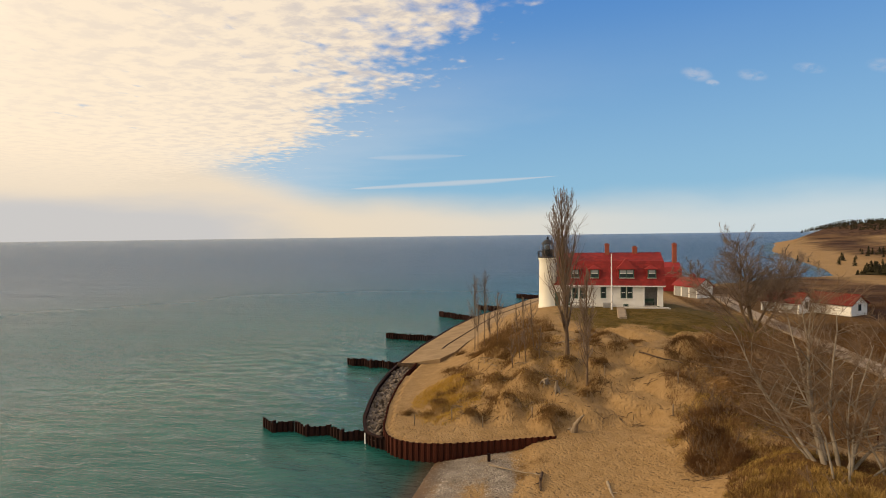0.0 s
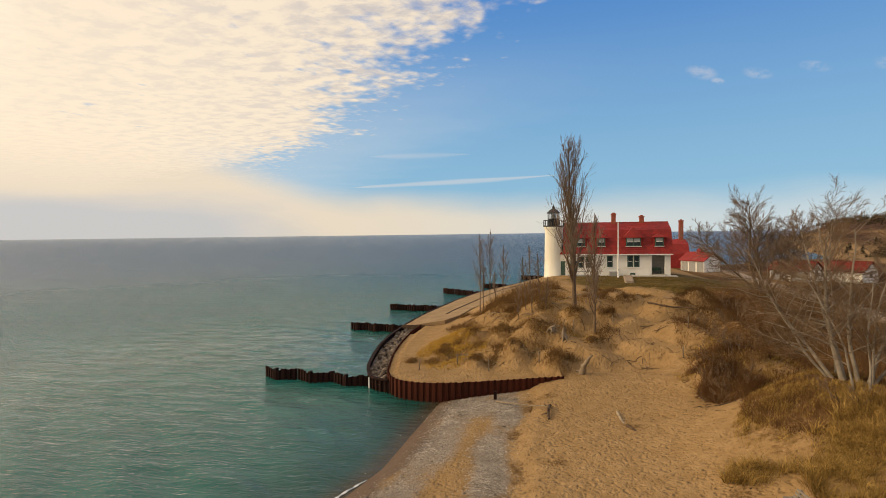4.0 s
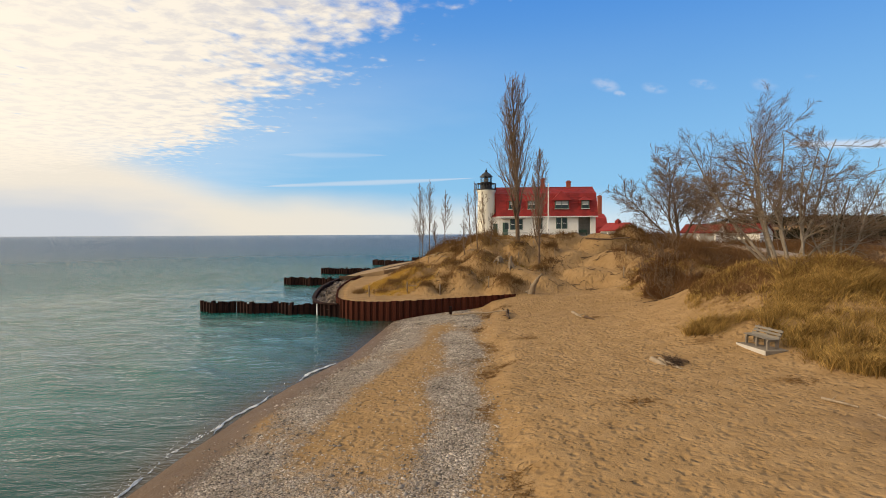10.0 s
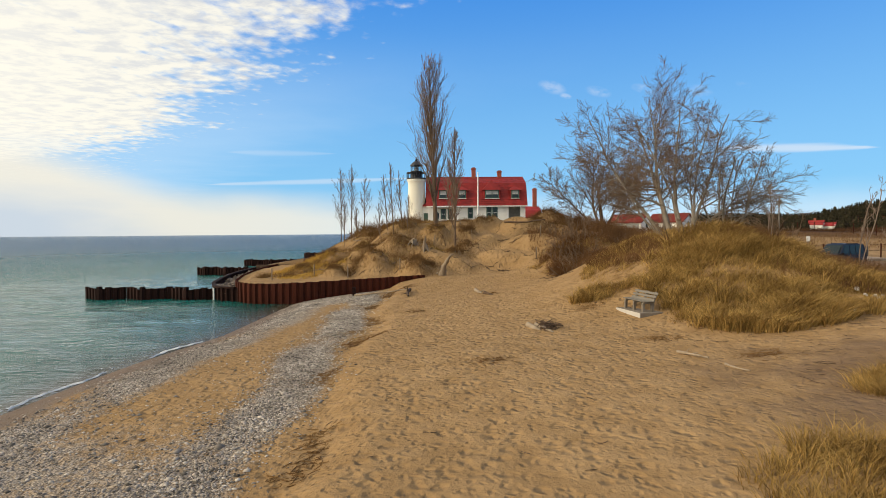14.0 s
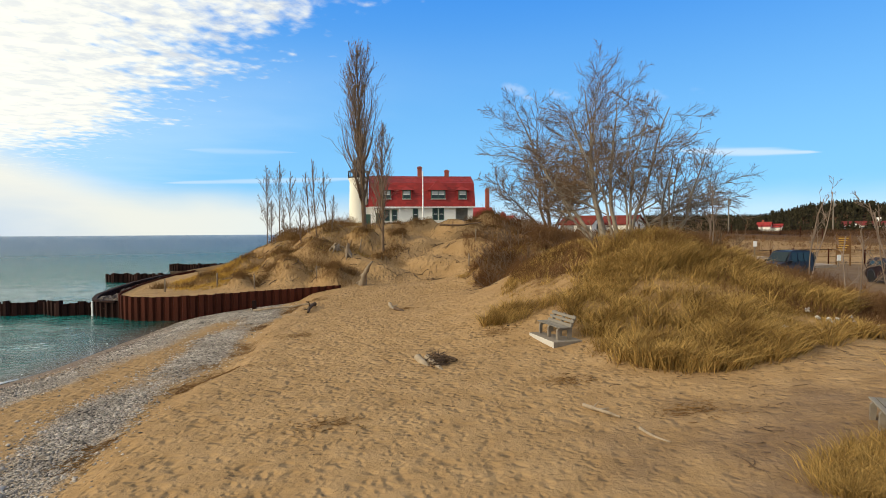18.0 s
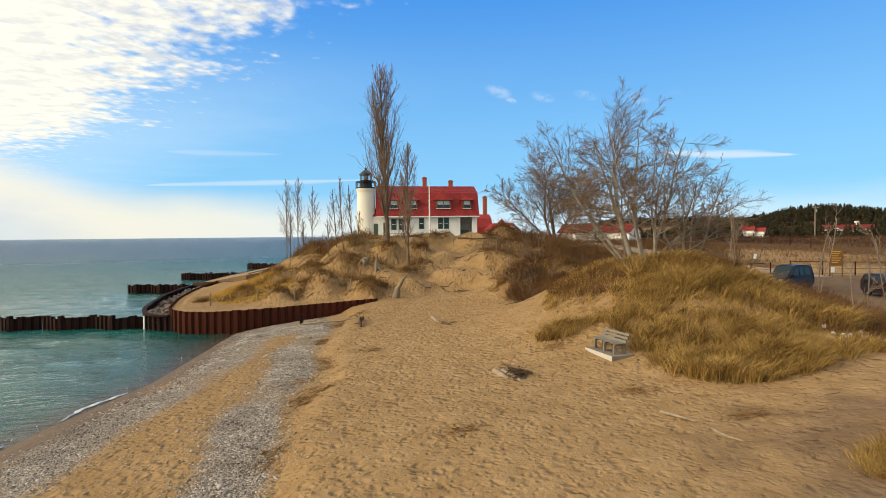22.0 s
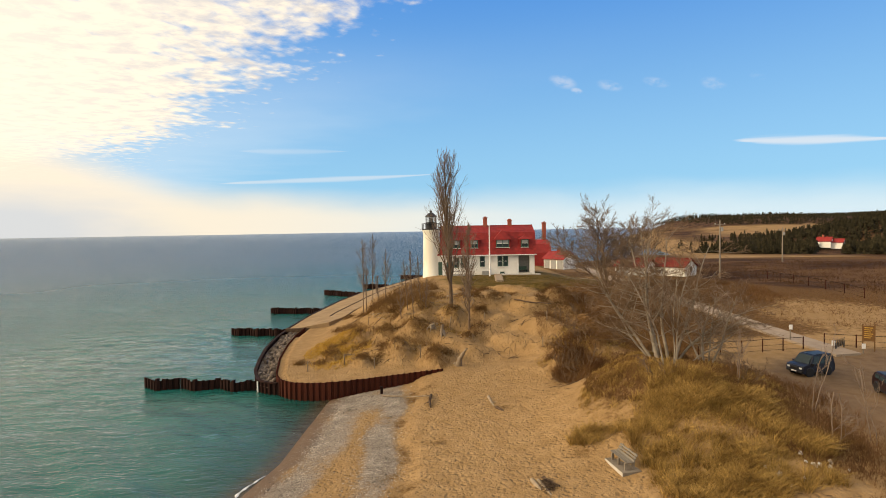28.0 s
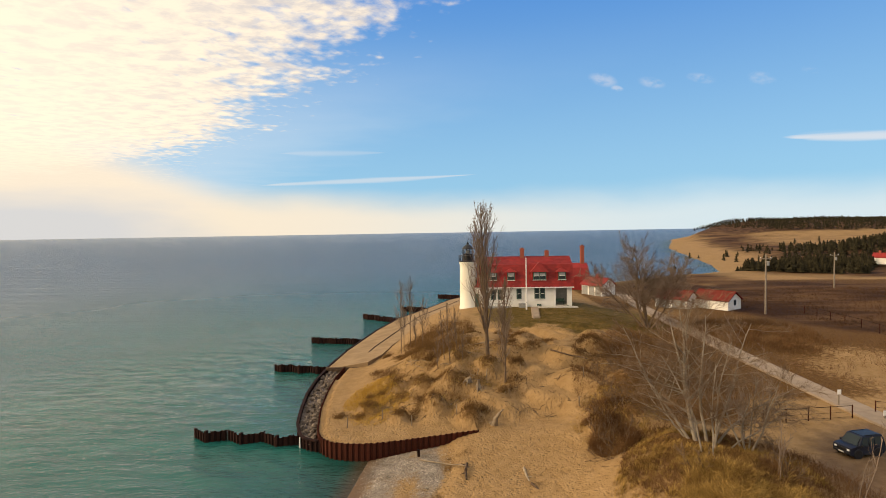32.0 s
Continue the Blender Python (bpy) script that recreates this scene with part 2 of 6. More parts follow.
M["pine"] = simple("dark_conifer", (0.013, 0.012, 0.006), (0.040, 0.033, 0.016), 0.4, 0.95, 0, 0, 0.01, 4, None, 0.45)
M["drift"] = simple("bleached_driftwood", (0.15, 0.11, 0.075), (0.31, 0.245, 0.17), 3, 0.85, 0, 0.5, 0.01, 20, (1, 1, 0.25))
M["palewood"] = simple("pale_dry_driftwood", (0.17, 0.128, 0.085), (0.35, 0.275, 0.19), 3, 0.85, 0, 0.5, 0.01, 20, (1, 1, 0.25))
M["char"] = simple("dark_wet_wood", (0.045, 0.03, 0.02), (0.13, 0.085, 0.055), 4, 0.9, 0, 0.5)
M["slat"] = simple("weathered_bench_wood", (0.125, 0.108, 0.086), (0.215, 0.19, 0.155), 2, 0.85, 0, 0.4, 0.006, 20, (0.3, 4, 4), 0.12)
M["stone"] = simple("grey_stone", (0.07, 0.055, 0.043), (0.24, 0.195, 0.155), 2.0, 0.85, 0, 0.5, 0.02, 12, None, 0.35)
M["pebble"] = simple("beach_pebbles", (0.15, 0.127, 0.104), (0.43, 0.375, 0.31), 1.0, 0.8, 0, 0, 0.01, 30, None, 0.75)
M["padconcrete"] = simple("stained_concrete_pad", (0.15, 0.125, 0.095), (0.24, 0.20, 0.155), 1.5, 0.9, 0, 0.3, 0.01, 12)
M["paint"] = simple("dark_blue_car_paint", (0.004, 0.006, 0.015), (0.007, 0.011, 0.026), 2, 0.42, 0.0, 0)
M["maroon"] = simple("dark_maroon_car_paint", (0.014, 0.005, 0.005), (0.024, 0.009, 0.008), 2, 0.40, 0.0, 0)
M["tyre"] = simple("black_rubber", (0.012, 0.012, 0.012), (0.025, 0.025, 0.025), 5, 0.9)
M["chrome"] = simple("wheel_metal", (0.45, 0.45, 0.46), (0.6, 0.6, 0.6), 5, 0.3, 0.9, 0)
M["lamp"] = simple("clear_lamp_glass", (0.7, 0.7, 0.68), (0.8, 0.8, 0.78), 5, 0.15, 0, 0)
M["tail"] = simple("red_lamp_plastic", (0.35, 0.01, 0.01), (0.42, 0.02, 0.02), 5, 0.25, 0, 0)
M["signwood"] = simple("brown_sign_board", (0.10, 0.05, 0.02), (0.16, 0.085, 0.035), 3, 0.8)
M["pole"] = simple("weathered_utility_pole", (0.15, 0.12, 0.09), (0.25, 0.21, 0.165), 3, 0.9, 0, 0.3)
M["wire"] = simple("galvanised_wire", (0.20, 0.20, 0.19), (0.3, 0.3, 0.29), 5, 0.6, 0.5, 0)
# upper dormer panes: the sky's pale reflection is put into the colour
M["skypane"] = simple("sky_reflecting_pane", (0.25, 0.27, 0.27), (0.34, 0.35, 0.34), 2, 0.4, 0, 0)
M["foam"] = simple("white_foam", (0.50, 0.50, 0.47), (0.72, 0.72, 0.70), 4, 0.6)
M["yellow"] = simple("yellow_scrub", (0.40, 0.235, 0.040), (0.54, 0.34, 0.075), 0.8, 0.9, 0, 0, 0.01, 4)

m, n, b = material("window_glass")
b.inputs["Base Color"].default_value = (0.03, 0.045, 0.05, 1)
b.inputs["Roughness"].default_value = 0.06
b.inputs["Specular IOR Level"].default_value = 0.22
M["glass"] = m
m, n, b = material("lantern_glass")
b.inputs["Base Color"].default_value = (0.10, 0.13, 0.14, 1)
b.inputs["Roughness"].default_value = 0.03
b.inputs["Alpha"].default_value = 0.22
M["lantern"] = m


def ground_material():
    m, n, b = material("dune_ground")
    tc = n.add("ShaderNodeTexCoord")
    vec = tc.outputs["Object"]

    def cover(name):
        return n.add("ShaderNodeAttribute", attribute_name=name).outputs["Fac"]

    big, mid, fine = n.noise(vec, 0.12, 4.0), n.noise(vec, 1.3, 4.0), n.noise(vec, 14.0, 4.0, 0.65)
    # trodden sand: round hollows of two sizes with soft rims
    warp = n.add("ShaderNodeMix", data_type="RGBA", blend_type="ADD")
    jit = n.add("ShaderNodeTexNoise")
    n.put(jit.inputs["Vector"], vec)
    jit.inputs["Scale"].default_value = 2.5
    warp.inputs[0].default_value = 0.22
    n.put(warp.inputs[6], n.scaled(vec, (1, 1, 0.15)))
    n.put(warp.inputs[7], jit.outputs["Color"])

    def hollows(scale, lo, hi):
        k = n.add("ShaderNodeTexVoronoi")
        n.put(k.inputs["Vector"], warp.outputs[2])
        k.inputs["Scale"].default_value = scale
        k.feature = "SMOOTH_F1"
        k.inputs["Smoothness"].default_value = 0.45
        return n.ramp(k.outputs["Distance"], lo, hi)

    pit = n.math("ADD", hollows(3.1, 0.0, 0.50), n.math("MULTIPLY", hollows(5.6, 0.0, 0.5), 0.60))
    sand = n.mix(n.ramp(mid, 0.3, 0.7), (0.290, 0.180, 0.080), (0.372, 0.240, 0.114))
    sand = n.mix(n.math("MULTIPLY", n.ramp(big, 0.35, 0.65), 0.35), sand, (0.225, 0.138, 0.060))
    sand = n.mix(n.math("MULTIPLY", fine, 0.30), sand, (0.20, 0.115, 0.048))
    # bits of plant litter, deepened to stand in for shaded footprints too
    lit = n.ramp(n.noise(n.scaled(vec, (1.0, 0.5, 1)), 5.0, 5.0, 0.7, 0.4), 0.60, 0.70)
    sand = n.mix(n.math("MULTIPLY", lit, 0.45), sand, (0.15, 0.085, 0.04))

    def layered(under, name, col, soft=0.35, scale=2.2, detail=5.0):
        k = n.noise(vec, scale, detail, 0.65)
        f = n.ramp(n.math("ADD", cover(name), n.math("MULTIPLY", n.math("SUBTRACT", k, 0.5), 0.9)), 0.5 - soft / 2, 0.5 + soft / 2)
        return n.mix(f, under, col)

    vegcol = n.mix(n.ramp(fine, 0.3, 0.7), (0.052, 0.024, 0.008), (0.185, 0.100, 0.034))
    col = layered(sand, "veg", vegcol)
    lawncol = n.mix(n.ramp(mid, 0.3, 0.7), (0.075, 0.055, 0.014), (0.15, 0.095, 0.03))
    col = layered(col, "lawn", lawncol, 0.4, 0.8)
    fieldcol = n.mix(n.ramp(n.noise(n.scaled(vec, (0.5, 1.4, 1)), 0.06, 6.0, 0.65), 0.36, 0.66), (0.036, 0.016, 0.007), (0.128, 0.068, 0.029))
    col = layered(col, "field", fieldcol, 0.5, 0.05)
    lotcol = n.mix(n.ramp(mid, 0.2, 0.8), (0.150, 0.093, 0.050), (0.205, 0.132, 0.074))
    col = layered(col, "lot", lotcol, 0.4, 0.5)
    pv = n.add("ShaderNodeTexVoronoi")
    n.put(pv.inputs["Vector"], vec)
    pv.inputs["Scale"].default_value = 20.0
    pebcol = n.mix(n.ramp(n.noise(vec, 22.0, 2.0), 0.3, 0.7), (0.115, 0.094, 0.073), (0.46, 0.385, 0.305))
    col = layered(col, "peb", pebcol, 0.55, 2.6)
    woodcol = n.mix(n.ramp(n.noise(vec, 0.16, 5.0, 0.7), 0.40, 0.62), (0.040, 0.020, 0.010), (0.125, 0.068, 0.032))
    col = layered(col, "wood", woodcol, 0.3, 0.02)
    wet = cover("wet")
    col = n.mix(n.math("MULTIPLY", wet, 0.92), col, n.mix(1.0, col, (0.33, 0.28, 0.24), "MULTIPLY"))
    n.put(b.inputs["Base Color"], col)
    n.put(b.inputs["Roughness"], n.math("SUBTRACT", 0.95, n.math("MULTIPLY", wet, 0.35)))
    dry = n.math("SUBTRACT", 1.0, n.math("MAXIMUM", wet, n.math("MULTIPLY", cover("lot"), 0.8)))
    h = n.math("ADD", n.math("MULTIPLY", n.math("MULTIPLY", pit, dry), 0.60), n.math("MULTIPLY", mid, 0.8))
    h = n.math("ADD", h, n.math("MULTIPLY", fine, 0.25))
    h = n.math("ADD", h, n.math("MULTIPLY", n.math("MULTIPLY", pv.outputs["Distance"], cover("peb")), 0.5))
    n.put(b.inputs["Specular IOR Level"], n.math("ADD", 0.08, n.math("MULTIPLY", wet, 0.4)))
    bump(n, b, h, 0.95, 0.135)
    return m


def water_material():
    m = bpy.data.materials.new("lake_water")
    m.use_nodes = True
    n = Nodes(m.node_tree)
    out = n.add("ShaderNodeOutputMaterial")
    body, gloss, both, fres = n.add("ShaderNodeBsdfDiffuse"), n.add("ShaderNodeBsdfGlossy"), n.add("ShaderNodeMixShader"), n.add("ShaderNodeFresnel")
    tc = n.add("ShaderNodeTexCoord")
    vec = tc.outputs["Object"]
    dep = n.add("ShaderNodeAttribute", attribute_name="deep").outputs["Fac"]
    patch = n.noise(n.scaled(vec, (0.006, 0.02, 1)), 1.0, 4.0)
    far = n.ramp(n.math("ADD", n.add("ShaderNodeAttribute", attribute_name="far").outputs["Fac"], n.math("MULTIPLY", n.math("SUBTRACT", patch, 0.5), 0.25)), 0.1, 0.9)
    # open water: body colour goes from teal to blue with distance, not depth
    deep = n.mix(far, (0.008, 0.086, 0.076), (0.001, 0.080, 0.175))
    shallow = n.mix(n.ramp(dep, 0.0, 0.22), (0.052, 0.042, 0.026), (0.008, 0.054, 0.046))
    streak = n.ramp(n.noise(n.scaled(vec, (0.05, 0.30, 1), rot=(0, 0, 0.2)), 1.0, 5.0, 0.6, 0.4), 0.30, 0.70)
    deep = n.mix(1.0, deep, n.mix(streak, (0.80, 0.84, 0.86), (1.15, 1.12, 1.10)), "MULTIPLY")
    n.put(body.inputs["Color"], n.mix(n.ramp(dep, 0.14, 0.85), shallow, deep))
    n.put(gloss.inputs["Roughness"], n.math("ADD", 0.10, n.math("MULTIPLY", far, 0.34)))
    gloss.inputs["Color"].default_value = (1, 1, 1, 1)
    n.put(fres.inputs["IOR"], n.math("ADD", 1.25, n.math("MULTIPLY", far, 0.12)))
    w1 = n.noise(n.scaled(vec, (0.16, 0.62, 1), rot=(0, 0, 0.30)), 1.0, 4.0, 0.55, 0.3)
    w2 = n.noise(n.scaled(vec, (0.9, 2.4, 1), rot=(0, 0, -0.15)), 1.0, 4.0, 0.6, 0.5)
    w3 = n.noise(n.scaled(vec, (0.03, 0.12, 1), rot=(0, 0, 0.2)), 1.0, 3.0)
    h = n.math("ADD", n.math("MULTIPLY", w1, 0.85), n.math("MULTIPLY", w2, 0.62))
    w4 = n.noise(n.scaled(vec, (2.6, 6.0, 1), rot=(0, 0, 0.1)), 1.0, 3.0, 0.6, 0.6)
    h = n.math("ADD", h, n.math("ADD", n.math("MULTIPLY", w3, 3.0), n.math("MULTIPLY", w4, 0.22)))
    k = n.add("ShaderNodeBump")
    k.inputs["Strength"].default_value = 1.0
    n.put(k.inputs["Distance"], n.math("ADD", 0.15, n.math("MULTIPLY", n.add("ShaderNodeAttribute", attribute_name="far").outputs["Fac"], 1.2)))
    n.put(k.inputs["Height"], h)
    for node in (body, gloss, fres):
        n.t.links.new(k.outputs[0], node.inputs["Normal"])
    n.put(both.inputs[0], n.math("MINIMUM", fres.outputs[0], n.math("SUBTRACT", 0.60, n.math("MULTIPLY", far, 0.12))))
    n.t.links.new(body.outputs[0], both.inputs[1])
    n.t.links.new(gloss.outputs[0], both.inputs[2])
    n.t.links.new(both.outputs[0], out.inputs[0])
    return m


M["ground"] = ground_material()
M["water"] = water_material()


# ---------- mesh helpers ----------
def mesh_from(name, verts, faces, mat, smooth=False):
    me = bpy.data.meshes.new(name)
    me.from_pydata([tuple(v) for v in verts], [], faces)
    me.materials.append(mat)
    if smooth:
        me.polygons.foreach_set("use_smooth", [True] * len(me.polygons))
    me.update()
    return me


def fast_mesh(name, verts, tris_or_quads, mat, smooth=False):
    """A mesh from numpy arrays: verts (n, 3), faces (m, k)."""
    verts, f = np.asarray(verts, np.float32), np.asarray(tris_or_quads, np.int32)
    me = bpy.data.meshes.new(name)
    k = f.shape[1]
    me.vertices.add(len(verts))
    me.vertices.foreach_set("co", verts.ravel())
    me.loops.add(f.size)
    me.loops.foreach_set("vertex_index", f.ravel())
    me.polygons.add(len(f))
    me.polygons.foreach_set("loop_start", np.arange(0, f.size, k, dtype=np.int32))
    me.polygons.foreach_set("use_smooth", np.full(len(f), smooth))
    me.materials.append(mat)
    me.update(calc_edges=True)
    return me


def part(name, data, parent=None, label="", at=None):
    """Link a mesh, or a bmesh with its material, as one object under a thing or part."""
    ob = new(name, data)
    if parent is not None:
        ob.parent = parent
    if at is not None:
        ob.matrix_local = at if isinstance(at, Matrix) else Matrix.Translation(at)
    if label:
        ob["label"] = label
    return ob


def box_mesh(name, lo, hi, mat, bevel=0.0):
    bm = bmesh.new()
    bmesh.ops.create_cube(bm, size=1.0)
    lo, hi = Vector(lo), Vector(hi)
    for v in bm.verts:
        v.co = Vector([lo[i] + (v.co[i] + 0.5) * (hi[i] - lo[i]) for i in range(3)])
    if bevel:
        bmesh.ops.bevel(bm, geom=bm.edges[:], offset=bevel, segments=1, affect="EDGES")
    me = bpy.data.meshes.new(name)
    bm.to_mesh(me)
    bm.free()
    me.materials.append(mat)
    return me


def box(name, lo, hi, mat, parent, label="", bevel=0.0):
    return part(name, box_mesh(name, lo, hi, mat, bevel), parent, label)


def lathe_mesh(name, prof, mat, seg=32, smooth=True):
    """Turn a profile of (radius, height) round the z axis."""
    a = np.linspace(0, 2 * math.pi, seg, endpoint=False)
    verts = [(r * math.cos(t), r * math.sin(t), z) for r, z in prof for t in a]
    faces = [(i * seg + j, i * seg + (j + 1) % seg, (i + 1) * seg + (j + 1) % seg, (i + 1) * seg + j) for i in range(len(prof) - 1) for j in range(seg)]
    faces.append(tuple(reversed(range(seg))))
    faces.append(tuple(range((len(prof) - 1) * seg, len(prof) * seg)))
    me = mesh_from(name, verts, faces, mat)
    if smooth:
        me.polygons.foreach_set("use_smooth", [len(p.vertices) == 4 for p in me.polygons])
    return me


def prism_mesh(name, outline, axis, lo, hi, mat):
    """Push a flat outline out along an axis; outline pairs are the other two axes in order."""
    def at(p, d):
        return (d, p[0], p[1]) if axis == "x" else (p[0], d, p[1]) if axis == "y" else (p[0], p[1], d)
    k = len(outline)
    verts = [at(p, lo) for p in outline] + [at(p, hi) for p in outline]
    faces = [tuple(range(k)), tuple(range(2 * k - 1, k - 1, -1))] + [(i, i + k, (i + 1) % k + k, (i + 1) % k) for i in range(k)]
    me = mesh_from(name, verts, faces, mat)
    bm = bmesh.new()
    bm.from_mesh(me)
    bmesh.ops.recalc_face_normals(bm, faces=bm.faces)
    bm.to_mesh(me)
    bm.free()
    return me


def thing(name, at=(0, 0, 0), label="", category="", group="", kind="", turn=0.0):
    ob = new(name)
    ob.empty_display_size = 0.3
    ob.matrix_world = pose(*at, 0, 0, turn)
    return tagged(ob, label, category, group, kind)

# ---------- the lie of the land ----------
LAKE = 0.45      # level of the water
def sm(t):
    t = np.clip(t, 0, 1)
    return t * t * (3 - 2 * t)


def wobble(x, y, s, seed=0):
    """Cheap smooth noise, about -1 to 1."""
    k = seed * 1.7
    return (np.sin(x / s + k + 1.3 * np.sin(y / s * 0.7 + k)) + np.sin(y / s * 1.1 + 2.1 * k + 1.1 * np.sin(x / s * 0.8 - k)) + np.sin((x + y) / s * 0.6 + 3.3 * k)) / 3


def shore_x(y):
    return np.interp(y, [-400, -60, 4, 14, 19, 23, 26, 28, 31, 35, 40, 43, 46], [-20, 4.8, 6.9, 7.5, 7.7, 8.0, 8.4, 8.9, 9.6, 9.8, 10.1, 10.3, 10.4])


def wall_in_x(y):
    return np.interp(y, [43.3, 45, 50.6, 56, 61.4, 68, 75, 92, 104, 118, 131, 150, 165, 176, 184, 256, 461, 773, 1100, 5000],
                     [6.15, 5.4, 4.1, 3.3, 2.8, 2.7, 2.9, 4.5, 6.6, 11.4, 15.6, 30.0, 50.0, 75.0, 104.0, 129.0, 183.0, 300.0, 560.0, 4400.0])


def wall_out_x(y):
    return np.interp(y, [44.3, 47.5, 51.8, 56.5, 62, 69, 76, 92, 104, 118.6, 131.6], [4.0, 2.75, 1.75, 0.85, 0.3, 0.15, 0.45, 2.0, 4.1, 9.0, 12.9])


def wall_front_y(x):
    return np.interp(x, [6.15, 7.0, 8.2, 9.8, 11.5, 13.4, 15.4, 18.9], [43.3, 42.6, 42.2, 42.1, 42.3, 42.8, 43.4, 44.4])


def beach_s(x, y):
    """Way up the beach from the waterline: the low scarp lies at 8.6."""
    sh = shore_x(y)
    scarp = 16.5 + 0.35 * np.sin(y * 0.5) + 0.12 * np.sin(y * 1.7)
    return np.where(x < sh, x - sh, np.where(x < scarp, (x - sh) / (scarp - sh) * 8.6, 8.6 + x - scarp))


def beach_z(x, y):
    s = beach_s(x, y)
    z = np.interp(s, [-200, -40, -12, -4, 0, 1.2, 3, 6, 8.6, 9.3, 13, 20, 26, 40], [-9, -5, -1.5, -0.25, 0.45, 0.64, 0.82, 1.02, 1.14, 1.42, 1.56, 1.67, 1.85, 2.4])
    z = z + 0.50 * sm((x - 15.0) / 4.4) * sm((y - 38) / 6.5)
    return z + 0.05 * wobble(x, y, 1.7) * sm((s - 2) / 3)


def path_x(y):
    """The sandy track up the dune."""
    return np.interp(y, [30, 44, 52, 60, 68, 76, 86], [22.5, 23.6, 25.0, 27.0, 28.0, 28.0, 26.5])


def dune_z(x, y):
    w = wall_in_x(y)
    uw, us = (x - w - 1.0) / 14.0, (y - 44.0) / 14.5
    z = 1.72 + 4.25 * sm(uw) * sm(us)
    z = z + 0.25 * np.exp(-(((x - 25) / 9) ** 2 + ((y - 61) / 7) ** 2))
    z = z - 0.30 * np.exp(-((x - path_x(y)) / 2.6) ** 2) * sm((y - 40) / 6) * sm((74 - y) / 10)
    z = z + (0.34 * wobble(x, y, 1.5, 1) + 0.85 * np.abs(wobble(x, y, 1.0, 2)) - 0.25 + 0.17 * wobble(x, y, 0.45, 6)) * sm((y - 44) / 5) * sm((76 - y) / 8) * sm((x - w - 3) / 8)
    z = z - 0.38 * np.exp(-(((x - 25) / 9) ** 2 + ((y - 67) / 9) ** 2))
    z = z - 1.1 * sm((y - 108) / 25)
    return z


def east_z(x, y):
    z = 2.8 + 2.2 * sm((y - 38) / 38) - 0.8 * sm((y - 110) / 60)
    z = z + 0.5 * wobble(x, y, 14, 4) * sm((x - 62) / 20)
    return z


def far_z(x, y):
    """High dunes with woods beyond the bay."""
    d = np.hypot(x - 120, y - 120)
    inland = x - wall_in_x(y)
    h = 9.0 * sm((y - 480) / 260) * sm(inland / 120) + 7.5 * sm((y - 480) / 120) * sm((inland - 12) / 22)
    h = h + 4.5 * sm((x - 300) / 300) + (4 * wobble(x, y, 60, 5) + 2 * wobble(x, y, 22, 6)) * sm((d - 140) / 200) * sm((inland - 20) / 60)
    h = h + 12 * np.exp(-(((x - 242) / 40) ** 2 + ((y - 250) / 44) ** 2))
    return np.maximum(h, 0)


# steep little sand hummocks held together by roots: x, y, radius, height
HUMMOCKS = [(24.85, 57.2, 1.1, 0.55), (22.6, 54.3, 0.95, 0.65), (20.0, 53.7, 1.0, 0.4), (15.0, 48.7, 0.95, 0.6), (18.2, 46.6, 0.9, 0.6), (12.1, 47.2, 0.75, 0.4),
            (9.1, 49.4, 0.75, 0.4), (16.9, 51.3, 1.1, 0.5), (29.0, 54.3, 0.8, 0.2), (13.5, 52.3, 1.0, 0.5), (10.8, 53.3, 0.9, 0.4), (21.2, 50.2, 0.6, 0.2), (17.2, 54.8, 1.0, 0.4),
            (26.8, 61.0, 0.9, 0.4), (31.0, 57.2, 1.0, 0.2), (29.5, 43.6, 2.0, 0.6)]


def hummocks(x, y):
    h = 0.0 * x
    for cx, cy, r, up in HUMMOCKS:
        d = np.hypot(x - cx, y - cy) * (1 + 0.22 * wobble(x, y, 0.5, 3))
        h = h + 1.45 * up * np.exp(-(d / (1.05 * r)) ** 5)
    return h


def land_z(x, y):
    x, y = np.asarray(x, float), np.asarray(y, float)
    b = beach_z(x, y)
    d = dune_z(x, y)
    inside = (x > wall_in_x(y) + 0.35) & (y > wall_front_y(x) + 0.35) & (x <= 18.9)
    k = np.where(x <= 18.9, inside * 1.0, sm((y - 43.5) / 5.0))
    z = b * (1 - k) + d * k
    e = east_z(x, y)
    g = sm((x - 34) / 9.0)
    g = g * sm((y - 24) / 8)
    z = z * (1 - g) + e * g
    z = z + 3.1 * np.exp(-(((x - 32.8) / 5.9) ** 2 + ((y - 33.0) / 7.6) ** 2) ** 1.25)
    z = z + 1.55 * np.exp(-(((x - 31.5) / 4.6) ** 2 + ((y - 47) / 8.0) ** 2))
    z = z + 1.0 * np.exp(-(((x - 34.5) / 5.0) ** 2 + ((y - 17) / 4.0) ** 2))
    z = z + (0.30 * wobble(x, y, 1.2, 7) + 0.15 * wobble(x, y, 0.5, 8)) * np.exp(-(((x - 32.5) / 7) ** 2 + ((y - 39) / 13) ** 2))
    z = z + hummocks(x, y)
    # the lake side of the walls and beyond
    lake = (y > 42.9) & (x < wall_in_x(y) + 0.35) & (x < 18)
    step = np.interp(wall_in_x(y) + 0.35 - x, [0, 0.3, 2, 30], [-0.3, -1.2, -2, -6])
    z = np.where(lake, step, z)
    coast = (y > 134) & (x >= 18)
    s = x - wall_in_x(y)
    zc = np.interp(s, [-300, -20, 0, 6, 25], [-12, -2, LAKE, 1.1, 2.2])
    kk = sm((s - 10) / 30)
    z = np.where(coast, zc * (1 - kk) + z * kk, z)
    z = np.where((y > 134) & (x < 18), np.interp(x - wall_in_x(y), [-300, -2, 2, 6], [-12, -2, 1, 3]), z)
